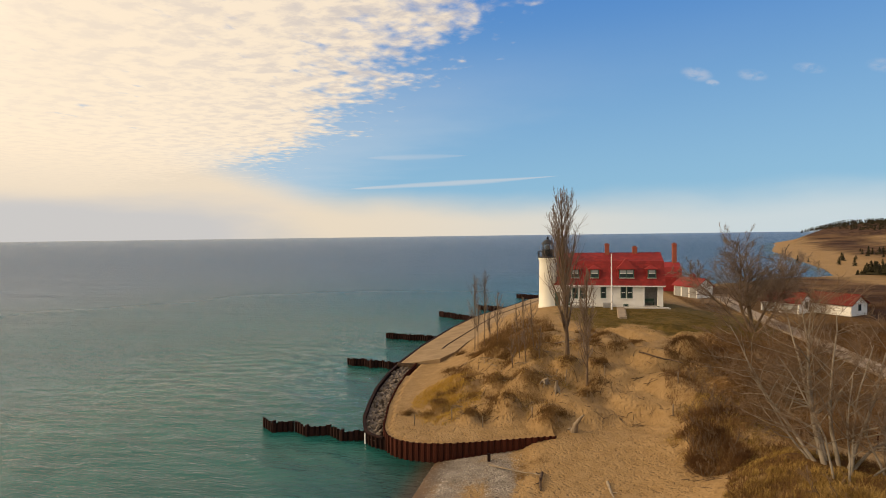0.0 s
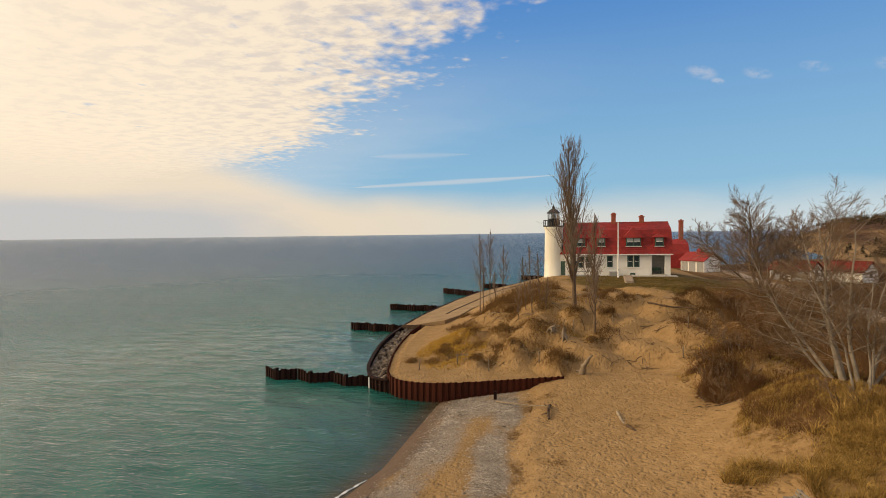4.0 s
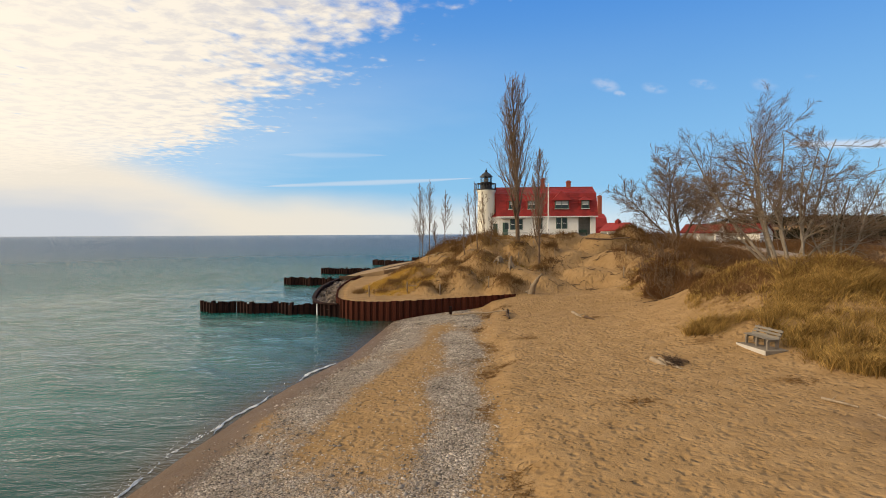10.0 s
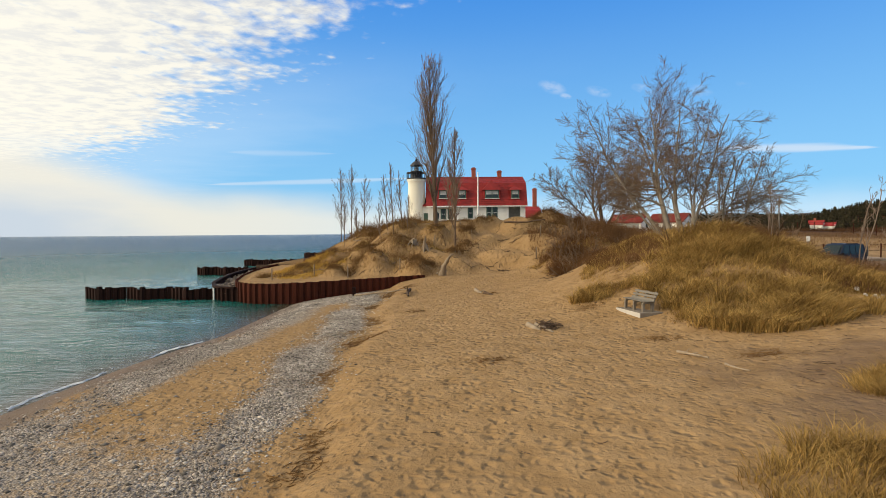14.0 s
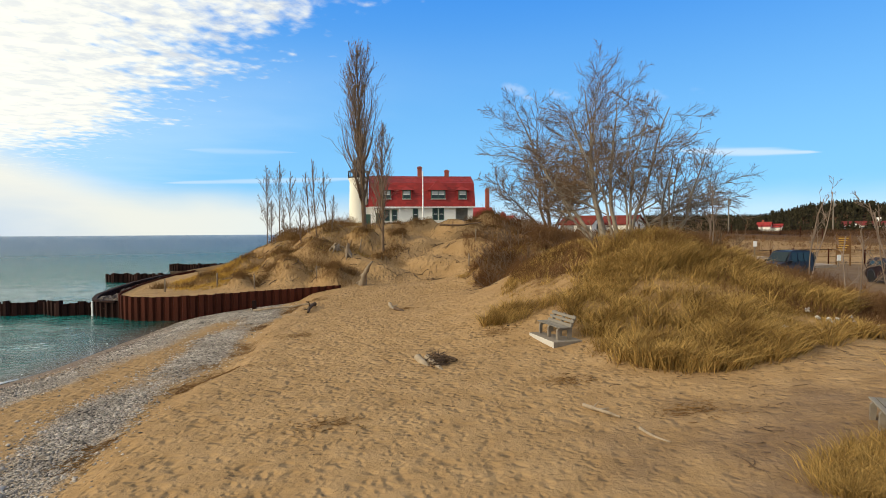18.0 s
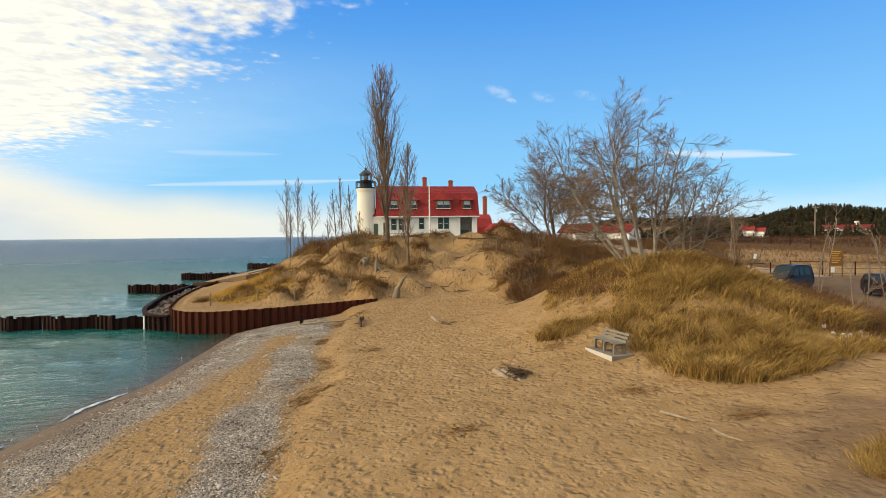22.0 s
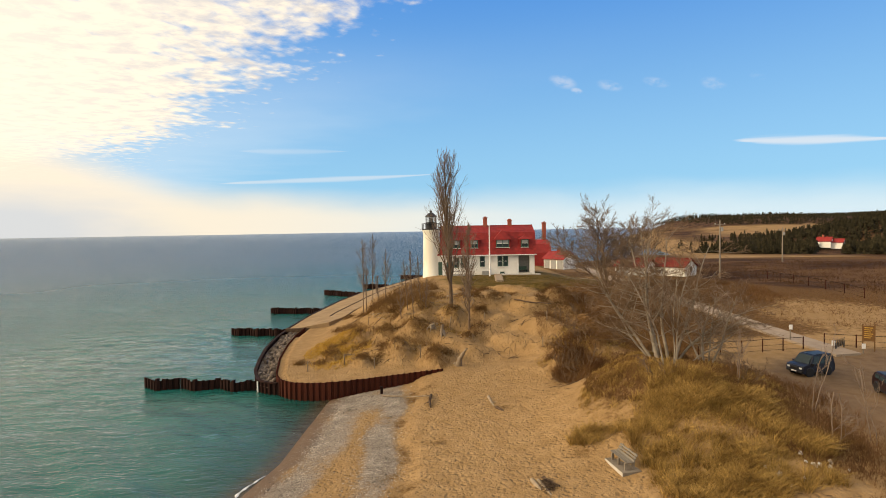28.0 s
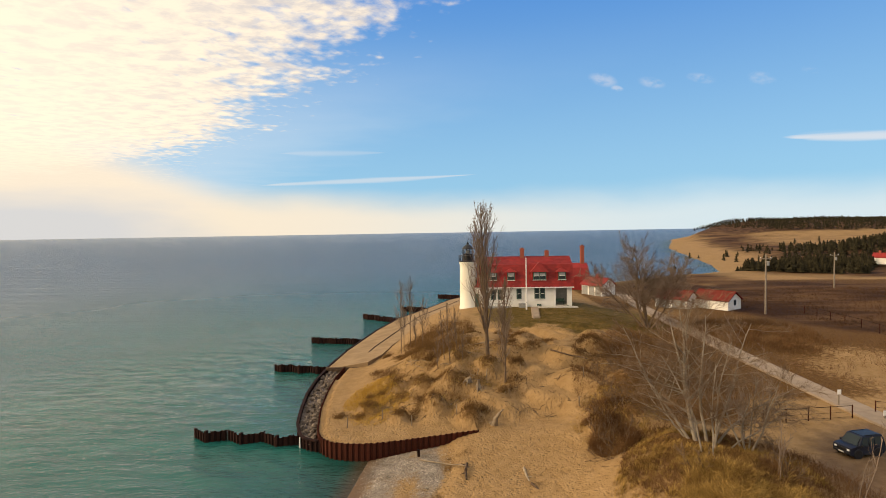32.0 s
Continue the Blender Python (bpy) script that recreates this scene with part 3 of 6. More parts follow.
    return z + far_z(x, y) * ((y > 134) | (x > 60))


def ground_at(x, y):
    return float(land_z(np.array([x]), np.array([y]))[0])


def stretch(lo, hi, step, out_lo, out_hi, grow=1.16):
    mid = list(np.arange(lo, hi + step / 2, step))
    d, a = step, mid[-1]
    while a < out_hi:
        d *= grow
        a += d
        mid.append(a)
    d, a = step, mid[0]
    while a > out_lo:
        d *= grow
        a -= d
        mid.insert(0, a)
    return np.array(mid)


def sheet(name, xs, ys, z, mat, attrs):
    X, Y = np.meshgrid(xs, ys)
    nx, ny = len(xs), len(ys)
    i = (np.arange(ny - 1)[:, None] * nx + np.arange(nx - 1)[None]).ravel()
    me = fast_mesh(name, np.stack([X.ravel(), Y.ravel(), z.ravel()], 1), np.stack([i, i + 1, i + nx + 1, i + nx], 1), mat, True)
    for k, v in attrs.items():
        a = me.attributes.new(k, "FLOAT", "POINT")
        a.data.foreach_set("value", np.asarray(v, np.float32).ravel())
    return me


def blob(x, y, cx, cy, rx, ry, p=2.0):
    return np.exp(-((((x - cx) / rx) ** 2 + ((y - cy) / ry) ** 2) ** p))


def cover_maps(X, Y, Z):
    s = X - shore_x(Y)
    beach = (Y < wall_front_y(X)) & (Y < 46)
    two = 15.1 + 0.25 * np.sin(Y * 0.7)
    ragged = 0.75 + 0.3 * wobble(X, Y, 0.9, 5)
    peb = np.where(beach, (0.9 * blob(s, 0 * s, 2.35, 0, 1.3, 1) + 1.0 * blob(X, 0 * s, two, 0, 1.0, 1)) * ragged, 0)
    peb = np.maximum(peb, np.where(beach, 0.68 * blob(X, Y, 12.8, 40.0, 2.8, 2.6), 0))
    peb = np.maximum(peb, np.where(beach & (Y < 21), 0.75 * blob(X, 0 * s, 12.6, 0, 3.0, 1) * sm((20 - Y) / 5) * ragged * 1.3, 0))
    wet = np.where((Y < wall_front_y(X) + 0.3) & (Y < 45.5), sm((1.65 + 0.22 * np.sin(Y * 0.8) + 0.1 * np.sin(Y * 2.3) - s) / 0.5), 0)
    track = np.exp(-((X - path_x(Y)) / 3.0) ** 2)
    dune = (Y > 45.5) & (X > wall_in_x(Y)) & (X < 40)
    veg = np.where(dune, 0.20 + 0.27 * wobble(X, Y, 1.6, 3) + 0.15 * wobble(X, Y, 0.6, 9), 0) * (1 - 0.9 * track) * sm((X - wall_in_x(Y) - 1.5) / 3)
    veg = np.maximum(veg, (0.62 + 0.25 * wobble(X, Y, 1.2, 2)) * blob(X, Y, 13, 68, 5, 9))
    veg = np.maximum(veg, (0.66 + 0.28 * wobble(X, Y, 1.1, 6)) * blob(X, Y, 32.5, 34, 6.0, 8.5))
    veg = np.maximum(veg, (0.55 + 0.3 * wobble(X, Y, 1.3, 4)) * blob(X, Y, 32.0, 49, 4.6, 11))
    veg = np.maximum(veg, 0.75 * blob(X, Y, 37, 54, 6, 13, 3))
    veg = np.maximum(veg, 0.6 * blob(X, Y, 43, 66, 8, 15))
    veg = np.maximum(veg, 0.55 * blob(X, Y, 35, 17, 4, 3))
    veg = np.maximum(veg, np.clip(hummocks(X, Y) * 0.9, 0, 0.5))
    veg = np.maximum(veg, 0.58 * blob(X, Y, 15.0, 60.5, 3.6, 4.6))
    veg = veg * (1 - 0.85 * blob(X, Y, 31.6, 40.2, 1.7, 1.0)) * (1 - 0.8 * blob(X, Y, 27.0, 35.5, 1.6, 2.2))
    veg = np.maximum(veg, np.where((X > 38) & (Y > 46) & (Y < 140), 0.85 - 0.35 * np.exp(-((wobble(X, Y, 9, 8) - 0.5) / 0.3) ** 2), 0) * sm((Y - 46) / 5) * sm((X - 38) / 4))
    lawn = np.where(Y > 60, 1.0, 0) * blob(X, Y, 33, 80, 14, 14, 3.0) * (1 - np.exp(-((X - path_x(Y)) / 2.0) ** 2) * sm((76 - Y) / 6))
    lot = 0.95 * blob(X, Y, 52, 32, 13.5, 13, 4.0)
    lot = np.maximum(lot, 0.7 * blob(X, Y, 47, 108, 6, 10, 4.0))
    # the lot colour laid over open sand near the second bench, to darken it
    lot = np.maximum(lot, 0.72 * blob(X, Y, 30.5, 16.0, 7.0, 6.5, 1.2))
    lot = np.maximum(lot, 0.55 * blob(X, Y, 38, 20.5, 6, 3, 1.2))
    field = np.where((X > 56) & (Y > 44), 0.85, 0) * sm((X - 58 + 0.35 * (Y - 75)) / 9) * sm((Y - 62 + 3 * wobble(X, Y, 6, 3)) / 10)
    open_sand = blob(X, Y, 58.5, 58.0, 7.5, 6.5, 1.4) * (0.75 + 0.35 * wobble(X, Y, 1.6, 2))
    veg = veg * (1 - 0.66 * np.clip(open_sand, 0, 1))
    field = np.maximum(field, np.where((X > 44) & (Y > 100), 0.5, 0))
    shore_n = X - wall_in_x(Y)
    field = np.where(Y > 134, field * sm((shore_n - 25) / 20), field)
    sandy = np.exp(-((wobble(X, Y, 60, 11) - 0.45) / 0.35) ** 2)
    field = np.where((X > 75), np.clip(field * (1.15 - 0.6 * sandy), 0, 1), field)
    far = np.hypot(X - 18, Y)
    off = Y - (172 - 0.75 * (X - 100))
    field = field * (1 - 0.95 * np.exp(-((off + 24 + 5 * wobble(X, Y, 9, 2)) / 17) ** 4) * sm((X - 84) / 14) * (0.72 + 0.35 * wobble(X, Y, 5, 13)))
    field = field * (1 - 0.85 * np.exp(-((X - np.interp(Y, [74, 88, 104, 120, 134], [108, 92, 82, 78, 70])) / 0.9) ** 2) * (Y > 74) * (Y < 134))
    field = np.where((far > 230) & (far < 900), 0.72 * sm((shore_n - 12) / 25), field)
    field = field * (1 - (0.55 + 0.4 * wobble(X, Y, 34, 5)) * sm((far - 380) / 60) * (1 - sm((far - 800) / 200)) * sm((shore_n - 55) / 30))
    wood = sm((Z - 11.0) / 4 + 0.7 * wobble(X, Y, 55, 12)) * (far > 300)
    wood = np.maximum(wood, blob(X, Y, 242, 250, 54, 54))
    wood = np.maximum(wood, 0.95 * sm(off / 6) * sm((86 - off) / 10) * sm((X - 100) / 6) * (shore_n > 14) * (Y < 300))
    return dict(veg=veg, peb=peb, wet=wet, lawn=lawn, lot=lot, field=field, wood=wood)


def build_ground():
    xs = stretch(3.0, 44.0, 0.28, -400, 4600, 1.13)
    ys = stretch(8.0, 74.0, 0.28, -400, 4600, 1.11)
    X, Y = np.meshgrid(xs, ys)
    Z = land_z(X, Y)
    ob = new("ground", sheet("ground", xs, ys, Z, M["ground"], cover_maps(X, Y, Z)))
    tagged(ob, "pale beach sand and dune ground with dry scrub and pebble bands", "ground", kind="structure")
    xs = np.concatenate([-np.geomspace(4800, 49, 36), np.arange(-48, 14, 0.4), np.geomspace(15, 4800, 44)])
    ys = np.concatenate([-np.geomspace(3000, 4, 30), np.arange(-2, 100, 0.4), np.geomspace(101, 4900, 60)])
    X, Y = np.meshgrid(xs, ys)
    edge = np.interp(Y, [-4000, -400, -60, 4, 43, 46, 52, 62, 80, 104, 131, 150, 176, 184, 256, 461, 773, 1100, 5000],
                     [-20, -20, 4.6, 6.6, 10.3, 9.0, 5.0, 2.8, 3.2, 6.8, 15.8, 30.0, 75.0, 104.0, 129.0, 183.0, 300.0, 560.0, 4400.0])
    edge = np.where((Y > -60) & (Y < 43), shore_x(Y), edge)
    depth = np.clip((edge - X) / 8.5, 0, 1)
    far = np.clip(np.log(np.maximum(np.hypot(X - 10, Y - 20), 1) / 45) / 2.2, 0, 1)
    # low wind waves, flattening out towards the shore, the walls and the distance
    rng = random.Random(8)
    Z, bend = 0 * X, 0.9 * wobble(X, Y, 5.5, 3) + 0.5 * wobble(X, Y, 2.3, 5)
    for k in range(9):
        wl = 1.35 * 1.18 ** k
        a = radians(rng.uniform(40, 105))
        Z = Z + 0.0085 * wl * np.sin((X * math.cos(a) + Y * math.sin(a)) * 2 * math.pi / wl + bend * 1.4 + rng.uniform(0, 6.28)) * (0.75 + 0.4 * wobble(X, Y, 3.0 + k, k))
    Z = Z * sm((edge - X) / 5.0) * sm((X + 48) / 30) * sm((100 - Y) / 50) * sm((Y + 2) / 4)
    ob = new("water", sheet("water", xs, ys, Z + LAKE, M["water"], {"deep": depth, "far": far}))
    tagged(ob, "rippled teal and blue lake water reaching the horizon", "water", kind="structure")


build_ground()

# ---------- lighthouse ----------
def round_bar(name, a, b, r, mat, parent, seg=8, label=""):
    a, b = Vector(a), Vector(b)
    me = lathe_mesh(name, [(r, 0), (r, (b - a).length)], mat, seg)
    return part(name, me, parent, label, Matrix.Translation(a) @ (b - a).to_track_quat("Z", "Y").to_matrix().to_4x4())


def lighthouse(at):
    t = thing("lighthouse", at, "round cream-white masonry lighthouse tower with black iron lantern", "lighthouse")
    part("tower", lathe_mesh("tower", [(1.50, -1.0), (1.50, 0.25), (1.44, 0.30), (1.38, 3.0), (1.31, 6.6), (1.29, 7.3), (1.38, 7.5), (1.46, 7.75), (1.46, 7.92)], M["cream"], 48), t)
    part("gallery_deck", lathe_mesh("gallery_deck", [(1.54, 7.92), (1.54, 8.06), (1.50, 8.10)], M["black"], 32), t)
    rail = part("gallery_rail", lathe_mesh("gallery_rail", [(1.46, 8.91), (1.52, 8.91), (1.52, 9.0), (1.46, 9.0)], M["black"], 32), t, "thin black iron rail")
    for k in range(20):
        a = k * 2 * math.pi / 20
        round_bar("baluster", (1.49 * math.cos(a), 1.49 * math.sin(a), 8.08), (1.49 * math.cos(a), 1.49 * math.sin(a), 8.95), 0.035, M["black"], rail, 6)
    lan = part("lantern_room", lathe_mesh("lantern_room", [(0.86, 8.08), (0.86, 9.10), (0.90, 9.14), (0.90, 9.22)], M["black"], 10, False), t, "black ten-sided lantern wall")
    part("pane", lathe_mesh("pane", [(0.82, 9.22), (0.82, 10.05)], M["lantern"], 10, False), lan, "clear lantern glazing")
    part("lens", lathe_mesh("lens", [(0.12, 9.15), (0.34, 9.3), (0.36, 9.6), (0.3, 9.85), (0.08, 9.95)], M["grey"], 16), lan, "dim glass lens")
    for k in range(10):
        a = k * 2 * math.pi / 10
        round_bar("mullion", (0.84 * math.cos(a), 0.84 * math.sin(a), 9.2), (0.84 * math.cos(a), 0.84 * math.sin(a), 10.08), 0.04, M["black"], lan, 6)
    roof = part("lantern_roof", lathe_mesh("lantern_roof", [(0.86, 10.02), (1.02, 10.05), (1.00, 10.16), (0.62, 10.55), (0.30, 10.80), (0.22, 10.84)], M["black"], 10, False), t, "black conical roof")
    part("vent_ball", lathe_mesh("vent_ball", [(0.06, 10.8), (0.17, 10.9), (0.2, 11.02), (0.15, 11.15), (0.05, 11.22), (0.03, 11.5)], M["black"], 16), roof)
    # slit window and door on the landward side
    a = radians(-75)
    w = part("tower_window", box_mesh("tower_window", (-0.28, -0.06, 0), (0.28, 0.10, 0.95), M["black"], 0.02), t, "small dark window", Matrix.Translation((1.36 * math.cos(a + 1.1), 1.36 * math.sin(a + 1.1), 3.9)) @ pose(0, 0, 0, 0, 0, math.degrees(a + 1.1) + 90))
    return t


lighthouse((17.9, 88.6, 5.75)).scale = (1.0, 1.0, 0.955)


# ---------- keeper's house ----------
def window(parent, x0, x1, z0, z1, y, lights=1, frame_mat="green", upper="glass"):
    """A sash window set in a wall that faces -y."""
    w = part("window", box_mesh("window", (x0 - 0.10, y - 0.05, z0 - 0.10), (x1 + 0.10, y + 0.10, z1 + 0.10), M[frame_mat], 0.01), parent)
    box("sill", (x0 - 0.16, y - 0.12, z0 - 0.17), (x1 + 0.16, y + 0.05, z0 - 0.10), M["trim"], w, "pale sill")
    step = (x1 - x0) / lights
    for k in range(lights):
        a, b = x0 + k * step + 0.05, x0 + (k + 1) * step - 0.05
        zm = (z0 + z1) / 2
        box("pane", (a, y - 0.062, zm + 0.03), (b, y - 0.02, z1 - 0.03), M[upper], w)
        box("pane", (a, y - 0.062, z0 + 0.03), (b, y - 0.02, zm - 0.03), M["glass"], w)
        box("sash_rail", (a, y - 0.072, zm - 0.03), (b, y - 0.02, zm + 0.03), M["trim"], w, "white sash bar")
    return w


def shingles(name, x0, x1, p, q, mat, parent, size=0.6, lift=0.03):
    """Courses of shingles on a roof slope from eave p to top q, each course lapping the one below."""
    (y0, z0), (y1, z1) = p, q
    length = math.hypot(y1 - y0, z1 - z0)
    rows = max(2, int(length / 0.32))
    nx, nz = -(z1 - z0) / length, (y1 - y0) / length
    verts, faces = [], []
    rng = random.Random(len(name) + int(x0 * 10))
    for r in range(rows):
        t0, t1 = r / rows, (r + 1) / rows
        x = x0 - rng.random() * size
        while x < x1:
            a, b = max(x, x0), min(x + size - 0.015, x1)
            x += size
            if b - a < 0.05:
                continue
            h = lift + rng.random() * 0.012
            i = len(verts)
            for t, up in ((t0, h), (t1, 0.012)):
                yy, zz = y0 + (y1 - y0) * t, z0 + (z1 - z0) * t
                verts += [(a, yy + nx * up, zz + nz * up), (b, yy + nx * up, zz + nz * up)]
            yy, zz = y0 + (y1 - y0) * t0, z0 + (z1 - z0) * t0
            verts += [(a, yy, zz), (b, yy, zz)]
            faces += [(i, i + 1, i + 3, i + 2), (i + 4, i + 5, i + 1, i)]
    ob = part(name, mesh_from(name, verts, faces, mat), parent)
    ob["kind"] = "stuff"
    return ob


def chimney(parent, x, y, z0, z1, w=0.62):
    c = box("chimney", (x - w / 2, y - w / 2, z0), (x + w / 2, y + w / 2, z1 - 0.32), M["brick"], parent, "red brick chimney")
    box("cap", (x - w / 2 - 0.07, y - w / 2 - 0.07, z1 - 0.32), (x + w / 2 + 0.07, y + w / 2 + 0.07, z1 - 0.14), M["brick"], c)
    box("flue", (x - w / 3, y - w / 3, z1 - 0.14), (x + w / 3, y + w / 3, z1), M["brick"], c)


def dormer(parent, x0, x1, y_eave, z0, z1, lights, tall=0.75):
    d = part("dormer", box_mesh("dormer", (x0, y_eave + 0.30, z0), (x1, y_eave + 3.0, z1), M["red"]), parent, "red shingled dormer")
    window(d, x0 + 0.30, x1 - 0.30, z0 + 0.20, z1 - 0.14, y_eave + 0.30, lights, "green", "skypane")
    xm = (x0 + x1) / 2
    verts = [(x0 - 0.22, y_eave + 0.05, z1 - 0.05), (x1 + 0.22, y_eave + 0.05, z1 - 0.05), (x1 + 0.22, y_eave + 3.0, z1 + 0.10), (x0 - 0.22, y_eave + 3.0, z1 + 0.10), (xm, y_eave + 0.75, z1 + tall), (xm, y_eave + 3.3, z1 + tall)]
    faces = [(0, 1, 4), (1, 2, 5, 4), (3, 0, 4, 5), (0, 3, 2, 1), (2, 3, 5)]
    part("dormer_roof", mesh_from("dormer_roof", verts, faces, M["red"]), d)


def keepers_house(at):
    h = thing("keepers_house", at, "long white two-storey keeper's house with red gambrel shingle roof", "house")
    L, D = 14.8, 7.2
    # walls: front with a recessed porch at its end, back, gables
    box("front_wall", (0, 0, -0.8), (12.1, 0.3, 3.35), M["white"], h, "white painted brick wall")
    # back of the porch is grey, not white: the recess's shade in its colour
    box("porch_wall", (12.1, 1.7, -0.8), (L - 0.45, 1.95, 3.35), M["grey"], h, "shaded porch wall")
    box("porch_side", (12.1, 0.3, -0.8), (12.3, 1.7, 3.35), M["white"], h)
    box("porch_pier", (L - 0.75, 0, -0.8), (L, 0.45, 3.35), M["white"], h)
    box("porch_floor", (12.3, 0.0, -0.8), (L - 0.45, 1.7, 0.12), M["path"], h)
    box("porch_ceiling", (12.1, 0.05, 3.2), (L, 1.95, 3.35), M["trim"], h)
    box("back_wall", (0, D - 0.3, -0.8), (L, D, 3.35), M["white"], h)
    prof = [(0.02, 3.3), (1.05, 6.45), (3.6, 7.62), (6.15, 6.45), (D - 0.02, 3.3)]
    for nm, x in (("gable_west", 0.0), ("gable_east", L - 0.3)):
        part("gable_wall", prism_mesh("gable_wall", [(0.3, -0.8)] + prof + [(D - 0.3, -0.8)], "x", x + 0.02, x + 0.28, M["white"]), h)
    # roof shells
    e0, k0, r0, k1, e1 = (-0.38, 3.12), (0.92, 6.62), (3.6, 7.80), (6.28, 6.62), (D + 0.38, 3.12)
    for p, q in ((e0, k0), (k0, r0), (r0, k1), (k1, e1)):
        part("roof", prism_mesh("roof", [p, q, (q[0], q[1] - 0.14), (p[0], p[1] - 0.14)], "x", -0.28, L + 0.28, M["red"]), h)
    shingles("shingles", -0.28, L + 0.28, e0, k0, M["red"], h)
    shingles("shingles", -0.28, L + 0.28, k0, r0, M["red"], h)
    box("ridge_cap", (-0.3, 3.5, 7.74), (L + 0.3, 3.7, 7.86), M["red"], h)
    box("eave_board", (-0.28, -0.44, 2.96), (L + 0.28, -0.36, 3.12), M["trim"], h, "white eave board")
    box("belt_course", (0, -0.04, 3.02), (12.1, 0.02, 3.22), M["trim"], h)
    for x in (0.0, 12.0):
        box("corner_board", (x, -0.03, -0.4), (x + 0.2, 0.02, 3.02), M["trim"], h)
    # dormers and windows
    for x0, x1, li in ((1.5, 3.1, 1), (4.35, 5.95, 1), (8.45, 10.95, 2), (12.45, 14.05, 1)):
        dormer(h, x0, x1, -0.38, 4.15, 5.55, li, 0.55 if li == 1 else 1.5)
    window(h, 2.0, 2.6, 1.2, 2.6, 0, 1)
    window(h, 3.1, 3.7, 1.2, 2.6, 0, 1)
    window(h, 6.1, 6.7, 1.3, 2.75, 0, 1)
    window(h, 8.95, 9.55, 1.3, 2.8, 0, 1)
    window(h, 9.85, 10.45, 1.3, 2.8, 0, 1)
    window(h, 9.35, 9.85, -0.15, 0.25, 0, 1)
    d = box("door", (0.75, -0.06, 0.1), (1.55, 0.1, 2.2), M["green"], h, "dark green door")
    box("door_pane", (1.1, -0.075, 1.2), (1.65, -0.05, 2.1), M["glass"], d)
    # entry porch hood and steps by the door
    box("porch_hood", (0.5, -0.75, 2.80), (4.2, 0.1, 2.92), M["grey"], h)
    for x in (0.6, 4.1):
        box("porch_post", (x - 0.05, -0.72, -0.3), (x + 0.05, -0.62, 2.80), M["trim"], h)
    box("porch_rail", (0.6, -1.22, 0.55), (4.5, -1.16, 0.65), M["grey"], h)
    box("porch_deck", (0.4, -1.35, -0.8), (4.7, 0.0, 0.06), M["grey"], h, "grey boarded porch deck")
    for k in range(3):
        box("step", (4.75 + 0.32 * k, -1.2, -0.8), (5.07 + 0.32 * k, -0.1, 0.0 - 0.16 * k), M["path"], h)
    box("bulkhead", (6.3, -1.0, -0.6), (7.4, 0.0, 0.55), M["grey"], h, "grey cellar bulkhead", 0.03)
    chimney(h, 7.25, 3.3, 6.9, 9.30)
    chimney(h, 11.35, 3.6, 6.9, 8.85)
    return h


keepers_house((19.6, 87.4, 6.05))
pb = thing("porch_bench", (32.6, 88.3, 6.17), "green painted wooden bench standing on the porch", "bench")
box("seat", (-0.7, -0.22, 0.40), (0.7, 0.22, 0.45), M["green"], pb)
box("backrest", (-0.7, 0.19, 0.5), (0.7, 0.23, 0.95), M["green"], pb)
for x in (-0.64, 0.64):
    for y in (-0.18, 0.18):
        box("leg", (x - 0.03, y - 0.03, 0), (x + 0.03, y + 0.03, 0.42), M["green"], pb)
    box("armrest", (x - 0.04, -0.22, 0.62), (x + 0.04, 0.2, 0.66), M["green"], pb)

link = thing("passage", (17.9, 88.6, 6.0), "white covered passage between tower and house", "passage")
box("body", (0.9, -1.0, -0.8), (2.0, 1.6, 3.2), M["white"], link)
part("roof", prism_mesh("roof", [(-1.2, 3.15), (0.3, 4.3), (1.8, 3.15)], "x", 0.9, 2.1, M["red"]), link)
box("door", (1.05, -1.06, 0.0), (1.7, -0.96, 2.1), M["green"], link, "dark green door")


def signal_house(at):
    """Red shingled building well behind the house, with a tall stack at its end."""
    t = thing("signal_house", at, "red shingled signal building with tall brick chimney behind the house", "building")
    out = [(-3.2, -1.0), (-3.2, 2.7), (-2.1, 4.6), (0, 5.55), (2.1, 4.6), (3.2, 2.7), (3.2, -1.0)]
    part("wall", prism_mesh("wall", out, "x", -3.6, 3.6, M["red"]), t, "red shingled wall")
    for p, q in zip(out[1:5], out[2:6]):
        part("roof", prism_mesh("roof", [(p[0], p[1] + 0.03), (q[0], q[1] + 0.03), (q[0], q[1] + 0.17), (p[0], p[1] + 0.17)], "x", -3.9, 3.9, M["red"]), t)
    shaft = box("chimney", (2.55, -0.4, -1.0), (3.35, 0.4, 9.3), M["brick"], t, "tall red brick stack", 0.02)
    box("cap", (2.48, -0.47, 9.3), (3.42, 0.47, 9.55), M["brick"], shaft, bevel=0.02)
    box("flue", (2.75, -0.2, 9.55), (3.15, 0.2, 9.75), M["brick"], shaft)
    w = box("window", (3.58, -0.5, 1.2), (3.66, 0.5, 2.4), M["trim"], t)
    box("pane", (3.64, -0.4, 1.3), (3.69, 0.4, 2.3), M["glass"], w)


signal_house((40.2, 122.5, 5.0))


